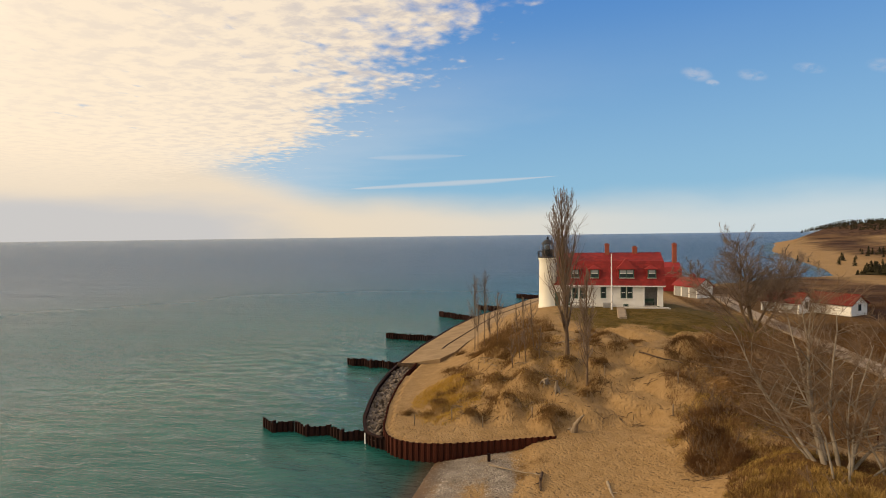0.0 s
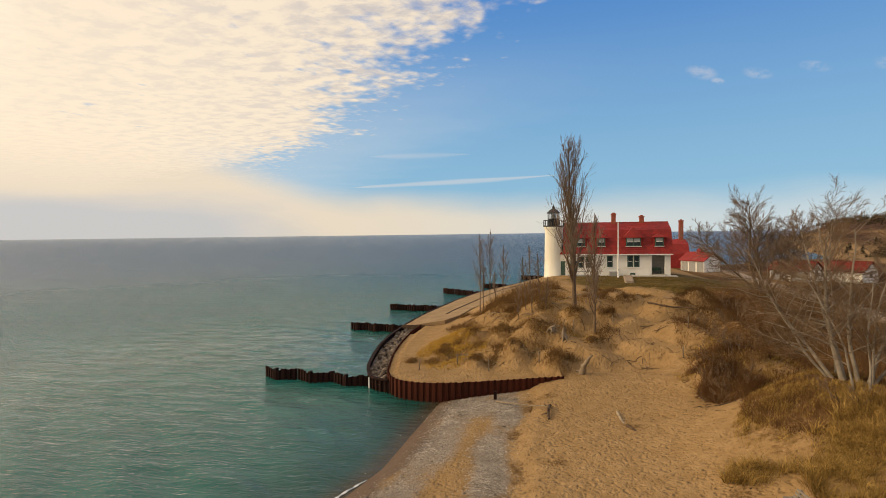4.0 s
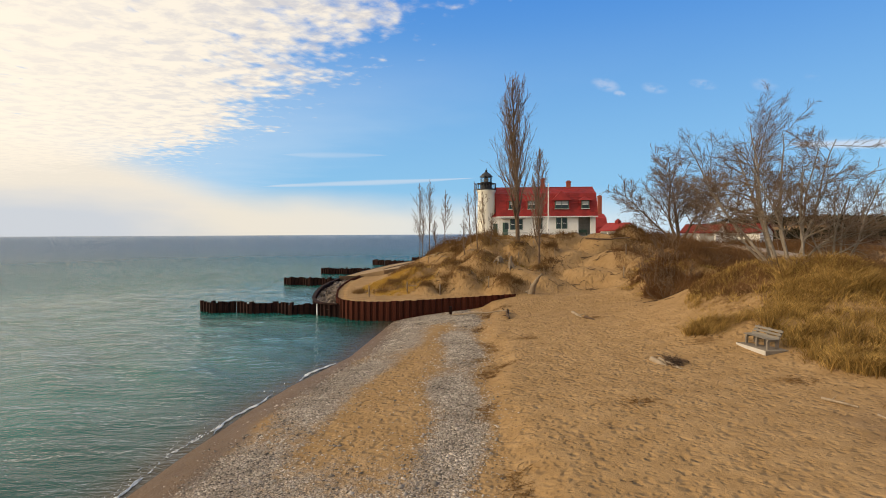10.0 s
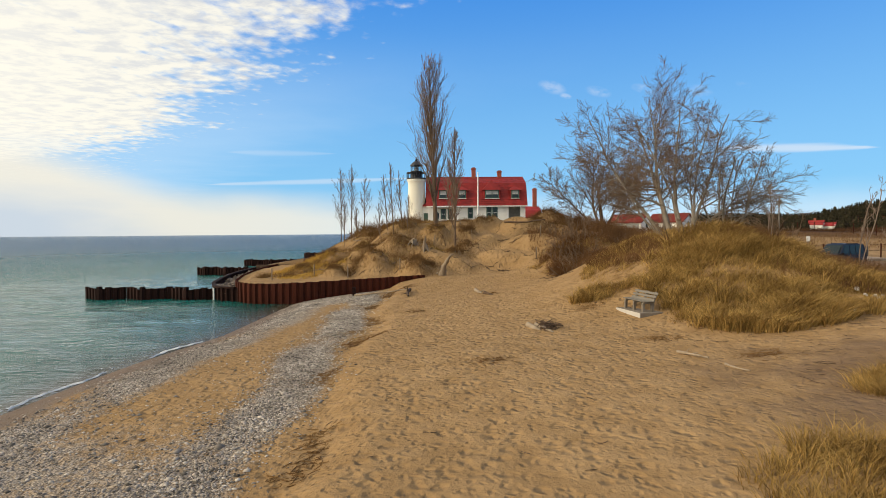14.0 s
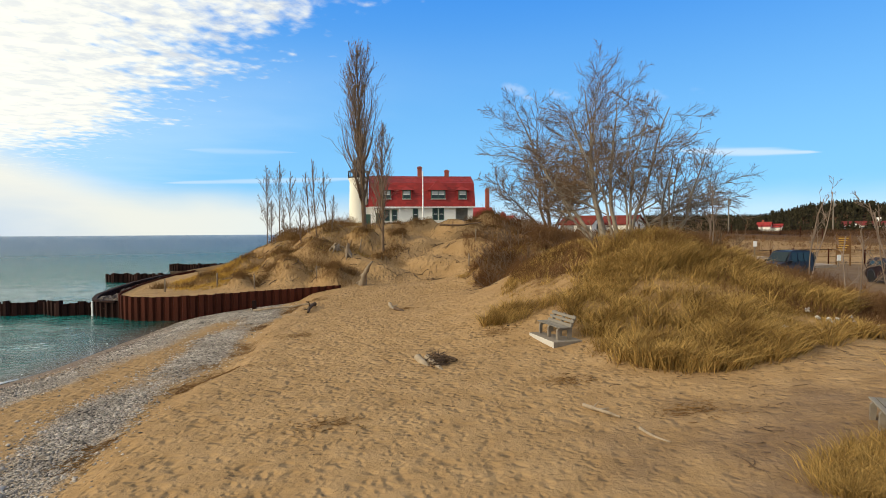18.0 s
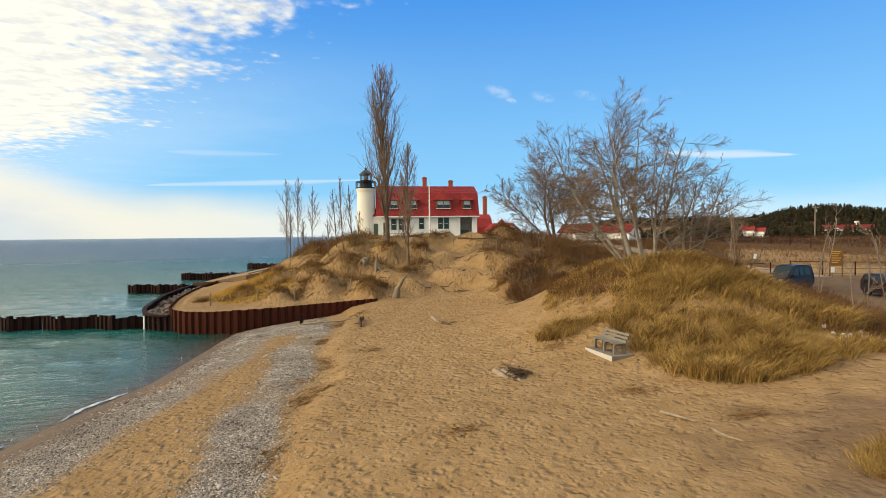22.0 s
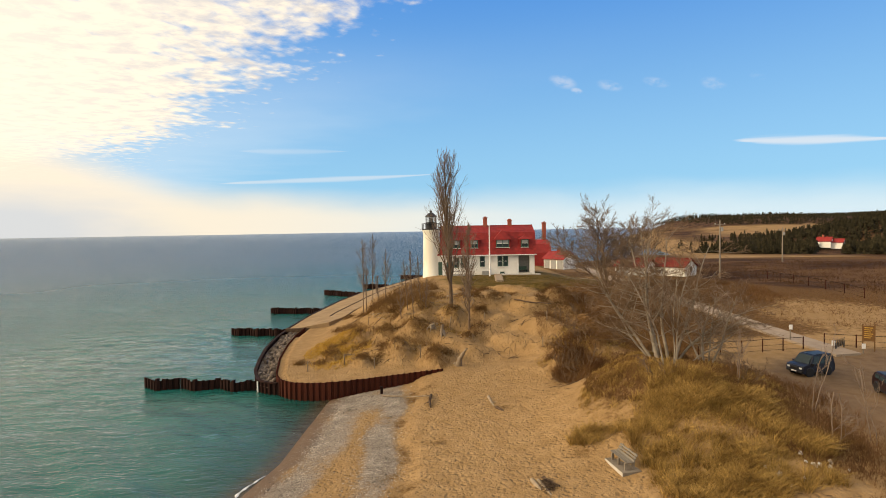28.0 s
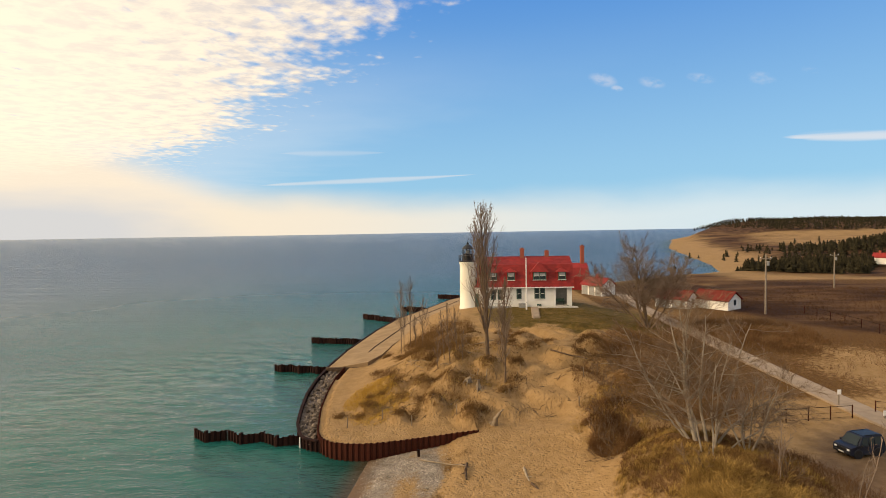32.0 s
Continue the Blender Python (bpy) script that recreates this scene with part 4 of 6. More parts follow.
def small_building(name, at, turn, w, d, wall_h, rise, label, doors=0, cupola=False, wins=0, chim=False, category="shed", roof="red"):
    """A gabled outbuilding with its ridge along local y; the gable faces -y."""
    t = thing(name, at, label, category, turn=turn)
    part("wall", prism_mesh("wall", [(-w / 2, -0.8), (-w / 2, wall_h), (0, wall_h + rise), (w / 2, wall_h), (w / 2, -0.8)], "y", -d / 2, d / 2, M["white"]), t)
    s = math.hypot(w / 2, rise)
    ux, uz = w / 2 / s, rise / s
    for k in (-1, 1):
        o = 0.35
        a = (k * (w / 2 + o * ux), wall_h - o * uz)
        b = (0, wall_h + rise)
        part("roof", prism_mesh("roof", [(a[0], a[1] + 0.02), (b[0], b[1] + 0.02), (b[0], b[1] + 0.16), (a[0], a[1] + 0.16)], "y", -d / 2 - 0.3, d / 2 + 0.3, M[roof]), t)
    box("ridge_cap", (-0.08, -d / 2 - 0.3, wall_h + rise + 0.1), (0.08, d / 2 + 0.3, wall_h + rise + 0.2), M[roof], t)
    for k in range(doors):
        y = -d / 2 + (k + 0.5) * d / doors
        box("door", (-w / 2 - 0.05, y - d / doors * 0.4, 0), (-w / 2 + 0.05, y + d / doors * 0.4, wall_h * 0.85), M["grey"], t, "grey boarded door")
    for k in range(wins):
        x = -w / 2 + (k + 0.5) * w / wins
        win = box("window", (x - 0.45, -d / 2 - 0.05, 0.9), (x + 0.45, -d / 2 + 0.05, 2.0), M["trim"], t)
        box("pane", (x - 0.36, -d / 2 - 0.07, 1.0), (x + 0.36, -d / 2 - 0.04, 1.9), M["glass"], win)
    if cupola:
        c = box("cupola", (-0.4, -0.4, wall_h + rise - 0.1), (0.4, 0.4, wall_h + rise + 0.45), M[roof], t)
        part("cupola_roof", lathe_mesh("cupola_roof", [(0.72, 0), (0.05, 0.55)], M[roof], 4, False), c, "", Matrix.Translation((0, 0, wall_h + rise + 0.45)) @ pose(0, 0, 0, 0, 0, 45))
    if chim:
        c = box("chimney", (-0.3, 0.2, wall_h + rise - 0.6), (0.3, 0.8, wall_h + rise + 0.9), M["brick"], t)
    return t


small_building("storehouse", (43.9, 110.5, 5.0), 34, 3.8, 5.3, 2.1, 1.25, "small white storehouse with red gable roof and cupola", doors=3, cupola=True)
small_building("garage", (52.6, 92.5, ground_at(52.6, 92.5) - 0.3), 42, 3.8, 5.4, 1.9, 1.15, "white garage with weathered red roof among bare trees", doors=2, wins=1, roof="oldred")
small_building("outbuilding", (58.6, 91.0, ground_at(58.6, 91.0) - 0.3), 38, 4.0, 5.6, 1.9, 1.15, "white outbuilding with weathered red roof and a dark window", wins=1, roof="oldred")
small_building("farmhouse", (157.0, 190.0, ground_at(157, 190) + 1.6), 40, 3.3, 4.2, 1.6, 1.3, "distant white farmhouse with red roof beside dark pines", wins=2, chim=True, category="house")
small_building("farmhouse", (160.4, 188.4, ground_at(160.4, 188.4) + 1.2), 40, 2.8, 3.6, 1.6, 1.0, "distant white house wing with red roof", wins=2, category="house")


def beach_house(at, turn):
    t = thing("beach_house", at, "long low white house with large windows and red roof", "house", turn=turn)
    box("wall", (-8, -4, -1.5), (8, 4, 2.7), M["white"], t)
    part("roof", prism_mesh("roof", [(-4.7, 2.6), (0, 4.3), (4.7, 2.6)], "x", -8.5, 8.5, M["oldred"]), t)
    part("gable", prism_mesh("gable", [(-6.2, 2.6), (-4.2, 3.7), (-2.2, 2.6)], "y", -4.7, -3.6, M["trim"]), t)
    for x in (-6.4, -4.2, -2.0, 0.4, 2.8, 5.2):
        w = box("window", (x - 0.8, -4.06, 0.3), (x + 0.8, -3.95, 2.1), M["trim"], t)
        box("pane", (x - 0.68, -4.09, 0.4), (x + 0.68, -4.05, 2.0), M["glass"], w)
    box("deck", (-8, -6.5, -0.25), (8, -4, 0.0), M["grey"], t, "grey timber deck")
    for x in range(-7, 9, 3):
        box("deck_post", (x - 0.1, -6.3, -2.0), (x + 0.1, -6.1, -0.25), M["grey"], t)
    box("chimney", (2.2, -0.6, 3.2), (3.6, 0.6, 5.6), M["trim"], t, "wide white chimney")


beach_house((203.0, 195.0, ground_at(203, 195) - 1.0), -44)


# ---------- flagpole, walk, slabs ----------
fp = thing("flagpole", (26.9, 84.6, ground_at(26.9, 84.6)), "tall slim white flagpole on the lawn before the house", "flagpole")
part("shaft", lathe_mesh("shaft", [(0.16, -0.2), (0.14, 0.0), (0.12, 1.0), (0.07, 7.6), (0.06, 7.75)], M["trim"], 12), fp)
part("finial", lathe_mesh("finial", [(0.03, 7.75), (0.11, 7.85), (0.03, 7.97)], M["trim"], 10), fp)
box("halyard_cleat", (-0.03, -0.2, 1.0), (0.03, -0.1, 1.2), M["wire"], fp)
walkway = tagged(new("garden_walk"), "short walk of pale concrete slabs across the lawn", "walk", kind="structure")
for k in range(7):
    x, y = 28.2 - 0.12 * k, 84.8 - 1.25 * k
    z = ground_at(x, y)
    part("slab", box_mesh("slab", (-0.5, -0.58, -0.15), (0.5, 0.58, 0.16), M["dullpath"], 0.02), walkway, "", pose(x, y, z + 0.10, 0, 0, 5))
part("slab", box_mesh("slab", (-3.5, -0.6, -0.3), (3.5, 0.6, 0.08), M["path"], 0.02), walkway, "", pose(31.6, 86.4, 6.0))

# ---------- steel sheet-pile walls and groynes ----------
def pile_mesh(name, w, low, top, mat):
    """One folded sheet of a steel wall: a trough with flanges, wall line along x."""
    out = [(-w / 2, 0.0), (-w * 0.36, 0.0), (-w * 0.22, -0.13), (w * 0.22, -0.13), (w * 0.36, 0.0), (w / 2, 0.0)]
    back = [(x, y + 0.035) for x, y in reversed(out)]
    return prism_mesh(name, out + back, "z", low, top, mat)


def along(points, step):
    """Places and headings at even steps along a line."""
    p = np.array(points, float)
    seg = np.hypot(*(p[1:] - p[:-1]).T)
    s = np.concatenate([[0], np.cumsum(seg)])
    n = max(2, int(round(s[-1] / step)))
    d = (np.arange(n) + 0.5) * s[-1] / n
    x, y = np.interp(d, s, p[:, 0]), np.interp(d, s, p[:, 1])
    h = np.interp(d + 0.05, s, p[:, 0]) - np.interp(d - 0.05, s, p[:, 0]), np.interp(d + 0.05, s, p[:, 1]) - np.interp(d - 0.05, s, p[:, 1])
    return x, y, np.degrees(np.arctan2(h[1], h[0])), s[-1] / n


def smooth_line(points, n):
    """A rounded line through points."""
    p = np.array(points, float)
    s = np.concatenate([[0], np.cumsum(np.hypot(*(p[1:] - p[:-1]).T))])
    d = np.linspace(0, s[-1], n)
    x, y = np.interp(d, s, p[:, 0]), np.interp(d, s, p[:, 1])
    for _ in range(6):
        x[1:-1] = (x[:-2] + 2 * x[1:-1] + x[2:]) / 4
        y[1:-1] = (y[:-2] + 2 * y[1:-1] + y[2:]) / 4
    return np.stack([x, y], 1)


def sheet_wall(name, points, top, mat, label, step=0.42, low=-1.6, cap=True, uneven=0.0, climb=None):
    w = tagged(new(name), label, "wall", kind="structure")
    x, y, a, wide = along(points, step)
    mesh = pile_mesh("pile", wide, low - top, 0.0, mat)
    rng = random.Random(len(points) + int(top * 100))
    for k in range(len(x)):
        part("pile", mesh, w, "", pose(x[k], y[k], top + rng.uniform(-uneven, uneven) + (float(np.interp(x[k], *climb)) if climb else 0.0), 0, 0, a[k]))
    if cap:
        bm = bmesh.new()
        rows = []
        for k in range(len(x)):
            c, s = math.cos(radians(a[k])), math.sin(radians(a[k]))
            rows.append([bm.verts.new((x[k] - s * d, y[k] + c * d, top + dz)) for d, dz in ((-0.17, -0.05), (-0.17, 0.06), (0.10, 0.06), (0.10, -0.05))])
        for r, q in zip(rows[:-1], rows[1:]):
            for j in range(4):
                bm.faces.new((r[j], q[j], q[(j + 1) % 4], r[(j + 1) % 4]))
        me = bpy.data.meshes.new("cap_rail")
        bm.to_mesh(me)
        bm.free()
        me.materials.append(mat)
        part("cap_rail", me, w)
    return w


inner = [(wall_in_x(v), v) for v in (66, 61.4, 56, 50.6, 47, 45)] + [(6.15, 43.3)] + [(v, float(wall_front_y(v))) for v in (7.0, 8.2, 9.8, 11.5, 13.4, 15.4, 18.9)]
inner = smooth_line(inner, 120)
sheet_wall("wall_inner", inner, 1.82, M["rust"], "curved rust-brown steel sheet-pile wall holding the dune sand", 0.46, uneven=0.02, cap=False, climb=([9.0, 18.9], [0.0, 0.30]))
outer = smooth_line([(6.0, 43.5), (5.0, 43.8), (4.05, 44.4)] + [(wall_out_x(v), v) for v in (47.5, 51.8, 56.5, 62, 69, 76)], 120)
sheet_wall("wall_outer", outer, 1.42, M["rustdark"], "dark rusted steel sheet-pile wall standing in the water", 0.46, uneven=0.03)
outer_far = smooth_line([(wall_out_x(v), v) for v in (76, 84, 92, 104, 118.6, 131.6)] + [(22.0, 146.0)], 120)
sheet_wall("wall_outer_far", outer_far, 1.5, M["rustdark"], "dark rusted steel sheet-pile wall curving along the shore", 0.95, uneven=0.03)


def groyne(a, b, top, zig=0.28, waves=3, step=0.45):
    a, b = np.array(a), np.array(b)
    d = b - a
    nrm = np.array([-d[1], d[0]]) / np.hypot(*d)
    t = np.linspace(0, 1, 40)
    tri = np.abs(((t * waves) % 1.0) - 0.5) * 2 - 0.5
    pts = a + t[:, None] * d + nrm * (tri * zig)[:, None]
    w = sheet_wall("groyne", pts, top, M["rustdark"], "zigzag rusted steel groyne running out into the water", step, uneven=0.09, cap=False)
    w["category"] = "groyne"
    x, y, h, _ = along(pts, 3.2)
    for k in range(len(x)):
        part("stiffener", box_mesh("stiffener", (-0.10, -0.18, -1.4), (0.10, 0.18, 0.12), M["rustdark"], 0.01), w, "", pose(x[k], y[k], top, 0, 0, h[k]))
    return w


# thin white box for the pale upright streak at the wall corner
corner_strip = thing("white_strip", (3.95, 44.55, 0.0), "narrow white upright strip where the groyne joins the wall", "post")
box("pile", (-0.055, -0.055, -1.0), (0.055, 0.055, 1.34), M["trim"], corner_strip, bevel=0.02)
groyne((-6.3, 46.4), (3.6, 45.0), 1.28, 0.85, 3)
groyne((-7.5, 69.2), (0.0, 67.8), 1.35, 0.5, 3)
groyne((-7.9, 86.8), (1.0, 85.2), 1.40, 0.5, 3)
groyne((-4.4, 111.0), (4.2, 104.5), 1.5, 0.5, 3, 0.6)
groyne((2.4, 121.0), (9.0, 118.0), 1.55, 0.5, 3, 0.6)
groyne((9.2, 143.0), (17.0, 139.0), 1.55, 0.5, 3, 0.6)

# sand packed level behind the inner wall
back = inner[18:]
d = np.gradient(back, axis=0)
nrm = np.stack([-d[:, 1], d[:, 0]], 1) / np.hypot(d[:, 0], d[:, 1])[:, None]
V = np.concatenate([np.c_[back + nrm * 0.03, np.full(len(back), 1.72)], np.c_[back + nrm * 1.3, np.maximum(1.70, land_z(*(back + nrm * 1.3).T) - 0.02)]])
k = len(back)
ob = new("wall_backfill", fast_mesh("wall_backfill", V, [(i, i + 1, i + k + 1, i + k) for i in range(k - 1)], M["ground"], True))
for nm in ("veg", "peb", "wet", "lawn", "lot", "field", "wood"):
    ob.data.attributes.new(nm, "FLOAT", "POINT")
tagged(ob, "level sand packed behind the steel wall", "sand", kind="structure")

# rubble between the two walls
rng = np.random.default_rng(5)


def stone_mesh(name, r, mat, seed, sub=1):
    bm = bmesh.new()
    bmesh.ops.create_icosphere(bm, subdivisions=sub, radius=r)
    g = np.random.default_rng(seed)
    for v in bm.verts:
        v.co *= 0.75 + 0.5 * g.random()
        v.co.z *= 0.7
    me = bpy.data.meshes.new(name)
    bm.to_mesh(me)
    bm.free()
    me.materials.append(mat)
    return me


rubble = tagged(new("rubble_fill"), "grey broken stone filling the gap between steel walls", "stones", kind="structure")
STONES = [stone_mesh("stone", 0.22, M["stone"], k) for k in range(5)]
for k in range(290):
    y = rng.uniform(44.6, 68)
    x0, x1 = float(np.interp(y, outer[:, 1], outer[:, 0])) + 0.3, float(wall_in_x(y)) - 0.25
    if x1 - x0 < 0.2:
        continue
    x = rng.uniform(x0, x1)
    part("stone", STONES[k % 5], rubble, "", pose(x, y, 1.05 + rng.uniform(-0.12, 0.12), *rng.uniform(0, 360, 3)) @ Matrix.Scale(rng.uniform(0.7, 1.4), 4))
fill = []
ys = np.linspace(43.9, 76, 60)
xo, xi = np.interp(ys, outer[:, 1], outer[:, 0]) + 0.02, wall_in_x(ys) - 0.02
verts = [(a, y, 1.0) for a, y in zip(xo, ys)] + [(b_, y, 1.0) for b_, y in zip(xi, ys)] + [(a, y, -1.6) for a, y in zip(xo, ys)]
faces = [(i, i + 60, i + 61, i + 1) for i in range(59)]
part("bedding", mesh_from("bedding", verts, faces, M["stone"]), rubble)


# concrete apron between far wall and dune
def apron():
    ys = np.linspace(66.0, 140.0, 150)
    a = np.interp(ys, [66, 76, 92, 104, 118.6, 131.6, 140], [0.35, 0.6, 2.15, 4.25, 9.15, 13.0, 18.0])
    wide = np.interp(ys, [66, 70, 90, 140], [5.2, 6.2, 7.5, 6.5])
    rows = []
    for f, dz in ((0.0, 1.42), (0.02, 1.54), (0.5, 1.95), (1.0, 2.40)):
        rows.append(np.stack([a + wide * f, ys, np.full_like(ys, dz)], 1))
    rows.append(rows[-1] - (0, 0, 2.5))
    v = np.concatenate(rows)
    k = len(ys)
    f = [(r * k + i, (r + 1) * k + i, (r + 1) * k + i + 1, r * k + i + 1) for r in range(len(rows) - 1) for i in range(k - 1)]
    f.append((0, 4 * k, 3 * k, 2 * k, k))
    ob = new("revetment", mesh_from("revetment", v, f, M["concrete"], False))
    tagged(ob, "sloping weathered tan concrete apron along the shore", "pavement", kind="structure")
    # low dark kerbs that part the slabs
    for f0, dz, lo, hi in ((0.60, 2.05, 14, 128),):
        line = np.stack([a + wide * f0, ys, np.full_like(ys, dz)], 1)[lo:hi]
        side = np.array([(-0.07, 0, -0.1), (-0.07, 0, 0.07), (0.07, 0, 0.07), (0.07, 0, -0.1)])
        q = (line[:, None] + side[None]).reshape(-1, 3)
        m = len(line)
        fc = [(4 * i + j, 4 * i + 4 + j, 4 * i + 5 + j, 4 * i + 1 + j) for i in range(m - 1) for j in range(3)]
        part("kerb", mesh_from("kerb", q, fc, M["char"]), ob, "dark weathered kerb")
    part("front_kerb", box_mesh("front_kerb", (0.35, 65.85, 1.3), (5.55, 66.02, 1.75), M["char"], 0.01), ob, "dark end board")


apron()

# ---------- bare trees ----------
def tubes(name, groups, mat, smooth=True):
    """groups: list of (points (n, k, 3), radii (n, k), sides). One mesh of tapered tubes."""
    V, F, base = [], [], 0
    for pts, rad, sides in groups:
        pts, rad = np.asarray(pts, float), np.asarray(rad, float)
        n, k, _ = pts.shape
        d = pts[:, -1] - pts[:, 0]
        d /= np.linalg.norm(d, axis=1, keepdims=True) + 1e-9
        ref = np.where(np.abs(d[:, 2:]) > 0.9, (1.0, 0.0, 0.0), (0.0, 0.0, 1.0))
        u = np.cross(d, ref)
        u /= np.linalg.norm(u, axis=1, keepdims=True) + 1e-9
        v = np.cross(d, u)
        a = np.arange(sides) * 2 * np.pi / sides
        ring = np.cos(a)[None, :, None] * u[:, None] + np.sin(a)[None, :, None] * v[:, None]
        verts = pts[:, :, None] + rad[:, :, None, None] * ring[:, None]
        V.append(verts.reshape(-1, 3))
        i = np.arange(n)[:, None, None] * k * sides + np.arange(k - 1)[None, :, None] * sides + np.arange(sides)[None, None]
        j = np.arange(n)[:, None, None] * k * sides + np.arange(k - 1)[None, :, None] * sides + ((np.arange(sides) + 1) % sides)[None, None]
        F.append((np.stack([i, j, j + sides, i + sides], -1).reshape(-1, 4)) + base)
        base += n * k * sides
    return fast_mesh(name, np.concatenate(V), np.concatenate(F), mat, smooth)


def grow(start, way, length, r0, r1, k, g, bend=0.15, lift=0.1):
    """One limb as k points: wandering, pulled upward by lift."""
    p, d = np.array(start, float), np.array(way, float)
    d /= np.linalg.norm(d)
    pts = [p.copy()]
    for _ in range(k - 1):
        d = d + g.normal(0, bend, 3) + (0, 0, lift)
        d /= np.linalg.norm(d)
        p = p + d * length / (k - 1)
        pts.append(p.copy())
    return np.array(pts), np.linspace(r0, r1, k)


def side_way(d, angle, g, flat=1.0):
    d = np.asarray(d, float) / np.linalg.norm(d)
    r = g.normal(size=3) * (1, 1, flat)
    r -= d * (r @ d)
    r /= np.linalg.norm(r)
    return d * math.cos(angle) + r * math.sin(angle)


def bare_tree(name, at, label, seed, stems, limbs, twigs, fine, bark="bark", category="tree", group="", turn=0.0, twig="twig", thick=1.0, flat=1.0):
    """stems: (count, length, radius, spread, lift); limbs, twigs, fine: (count per parent, length share, angle, from share, lift)."""
    g = np.random.default_rng(seed)
    t = thing(name, at, label, category, group, turn=turn)
    levels = [[]]
    if isinstance(stems, list):      # each stem by foot, bearing, lean, length and radius
        count = len(stems)
        for dx, dy, bearing, tip, length, radius in stems:
            a = radians(bearing)
            way = (math.cos(a) * math.tan(radians(tip)), math.sin(a) * math.tan(radians(tip)), 1)
            foot = Vector((dx, dy, ground_at(at[0] + dx, at[1] + dy) - at[2] - 0.25))
            levels[0].append(grow(foot, way, length, radius, 0.022, 10, g, 0.075, 0.02))
    else:
        count, length, radius, spread, lift = stems
    for s in range(0 if isinstance(stems, list) else count):
        a = 2 * math.pi * (s + g.random() * 0.6) / count
        tip = spread * (0.3 + 0.9 * g.random()) if count > 1 else spread
        way = (math.cos(a) * math.tan(tip), math.sin(a) * math.tan(tip), 1)
        off = (0.045 * count * math.cos(a) * (count > 1), 0.045 * count * math.sin(a) * (count > 1), -0.35)
        levels[0].append(grow(off, way, length * (0.8 + 0.3 * g.random() if count > 1 else 1), radius * (0.75 + 0.4 * g.random() if count > 1 else 1), 0.02, 9, g, 0.09 if count > 1 else 0.012, lift))
    for depth, (num, share, angle, low, up) in enumerate((limbs, twigs, fine)):
        made = []
        k = (6, 5, 4)[depth]
        for pts, rad in levels[-1]:
            full = np.linalg.norm(np.diff(pts, axis=0), axis=1).sum()
            nn = max(1, int(num * (0.7 + 0.6 * g.random())))
            for f in low + (0.98 - low) * (np.arange(nn) + g.random(nn)) / nn:
                x = f * (len(pts) - 1)
                i = min(int(x), len(pts) - 2)
                p = pts[i] + (pts[i + 1] - pts[i]) * (x - i)
                r = rad[i] + (rad[i + 1] - rad[i]) * (x - i)
                taper = (1.10 - 0.55 * f) if count > 1 or depth else 1.12 * math.sin(math.pi * min(1.0, 0.30 + 0.72 * f)) ** 0.8
                ln = full * share * taper * (0.7 + 0.6 * g.random())
                made.append(grow(p, side_way(pts[i + 1] - pts[i], angle * (0.75 + 0.5 * g.random()), g, flat), ln, max(r * (0.55, 0.5, 0.6)[depth], (0.012, 0.0105, 0.0085)[depth] * thick), max(0.0055 * thick, r * 0.07), k, g, (0.10, 0.10, 0.14)[depth], up))
        levels.append(made)
    for p, r in levels[0]:
        part("stem" if count > 1 else "trunk", tubes("stem", [([p], [r], 8)], M[bark]), t)
    for p, r in levels[1]:
        part("limb", tubes("limb", [([p], [r], 5)], M[bark]), t)
    tw = part("crown", tubes("crown", [([p for p, _ in levels[2]], [r for _, r in levels[2]], 4), ([p for p, _ in levels[3]], [r for _, r in levels[3]], 3)], M[twig]), t, "mass of fine bare twigs")
    tw["kind"] = "stuff"
    return t


def stand(x, y, dz=-0.05):
    return (x, y, ground_at(x, y) + dz)


bare_tree("poplar", stand(20.0, 55.3), "tall columnar bare poplar on the dune crest", 3, (1, 16.1, 0.21, 0.0, 0.02), (64, 0.28, 0.42, 0.13, 0.15), (8, 0.44, 0.42, 0.10, 0.14), (4, 0.5, 0.5, 0.1, 0.05), twig="paletwig", thick=1.25)
bare_tree("poplar", stand(21.55, 52.0), "slim bare young poplar on the sandy dune", 5, (1, 10.7, 0.12, 0.0, 0.02), (40, 0.23, 0.44, 0.18, 0.15), (7, 0.45, 0.45, 0.12, 0.14), (4, 0.5, 0.5, 0.1, 0.05), twig="paletwig", thick=1.25)
for k, (x, y, h) in enumerate(((9.6, 66.7, 9.6), (10.6, 68.0, 9.6), (12.8, 61.8, 6.9), (9.9, 67.3, 6.0), (11.5, 66.0, 4.5))):
    bare_tree("aspen", stand(x, y), "thin bare aspen with a narrow crown near the shore", 20 + k, (1, h, 0.055, 0.0, 0.01), (20, 0.22, 0.5, 0.30, 0.14), (6, 0.48, 0.5, 0.15, 0.12), (4, 0.55, 0.5, 0.15, 0.05), twig="paletwig", group="aspens by the shore")
for k, (x, y, h) in enumerate(((16.2, 54.2, 6.6), (15.6, 54.8, 5.4), (16.9, 55.3, 5.0), (15.0, 54.0, 3.6), (17.4, 54.3, 3.4))):
    bare_tree("sapling", stand(x, y), "slender bare sapling in a dune thicket", 40 + k, (1, h, 0.05, 0.04, 0.01), (18, 0.24, 0.42, 0.15, 0.14), (6, 0.45, 0.5, 0.15, 0.12), (4, 0.5, 0.5, 0.2, 0.05), twig="paletwig", group="dune thicket saplings")
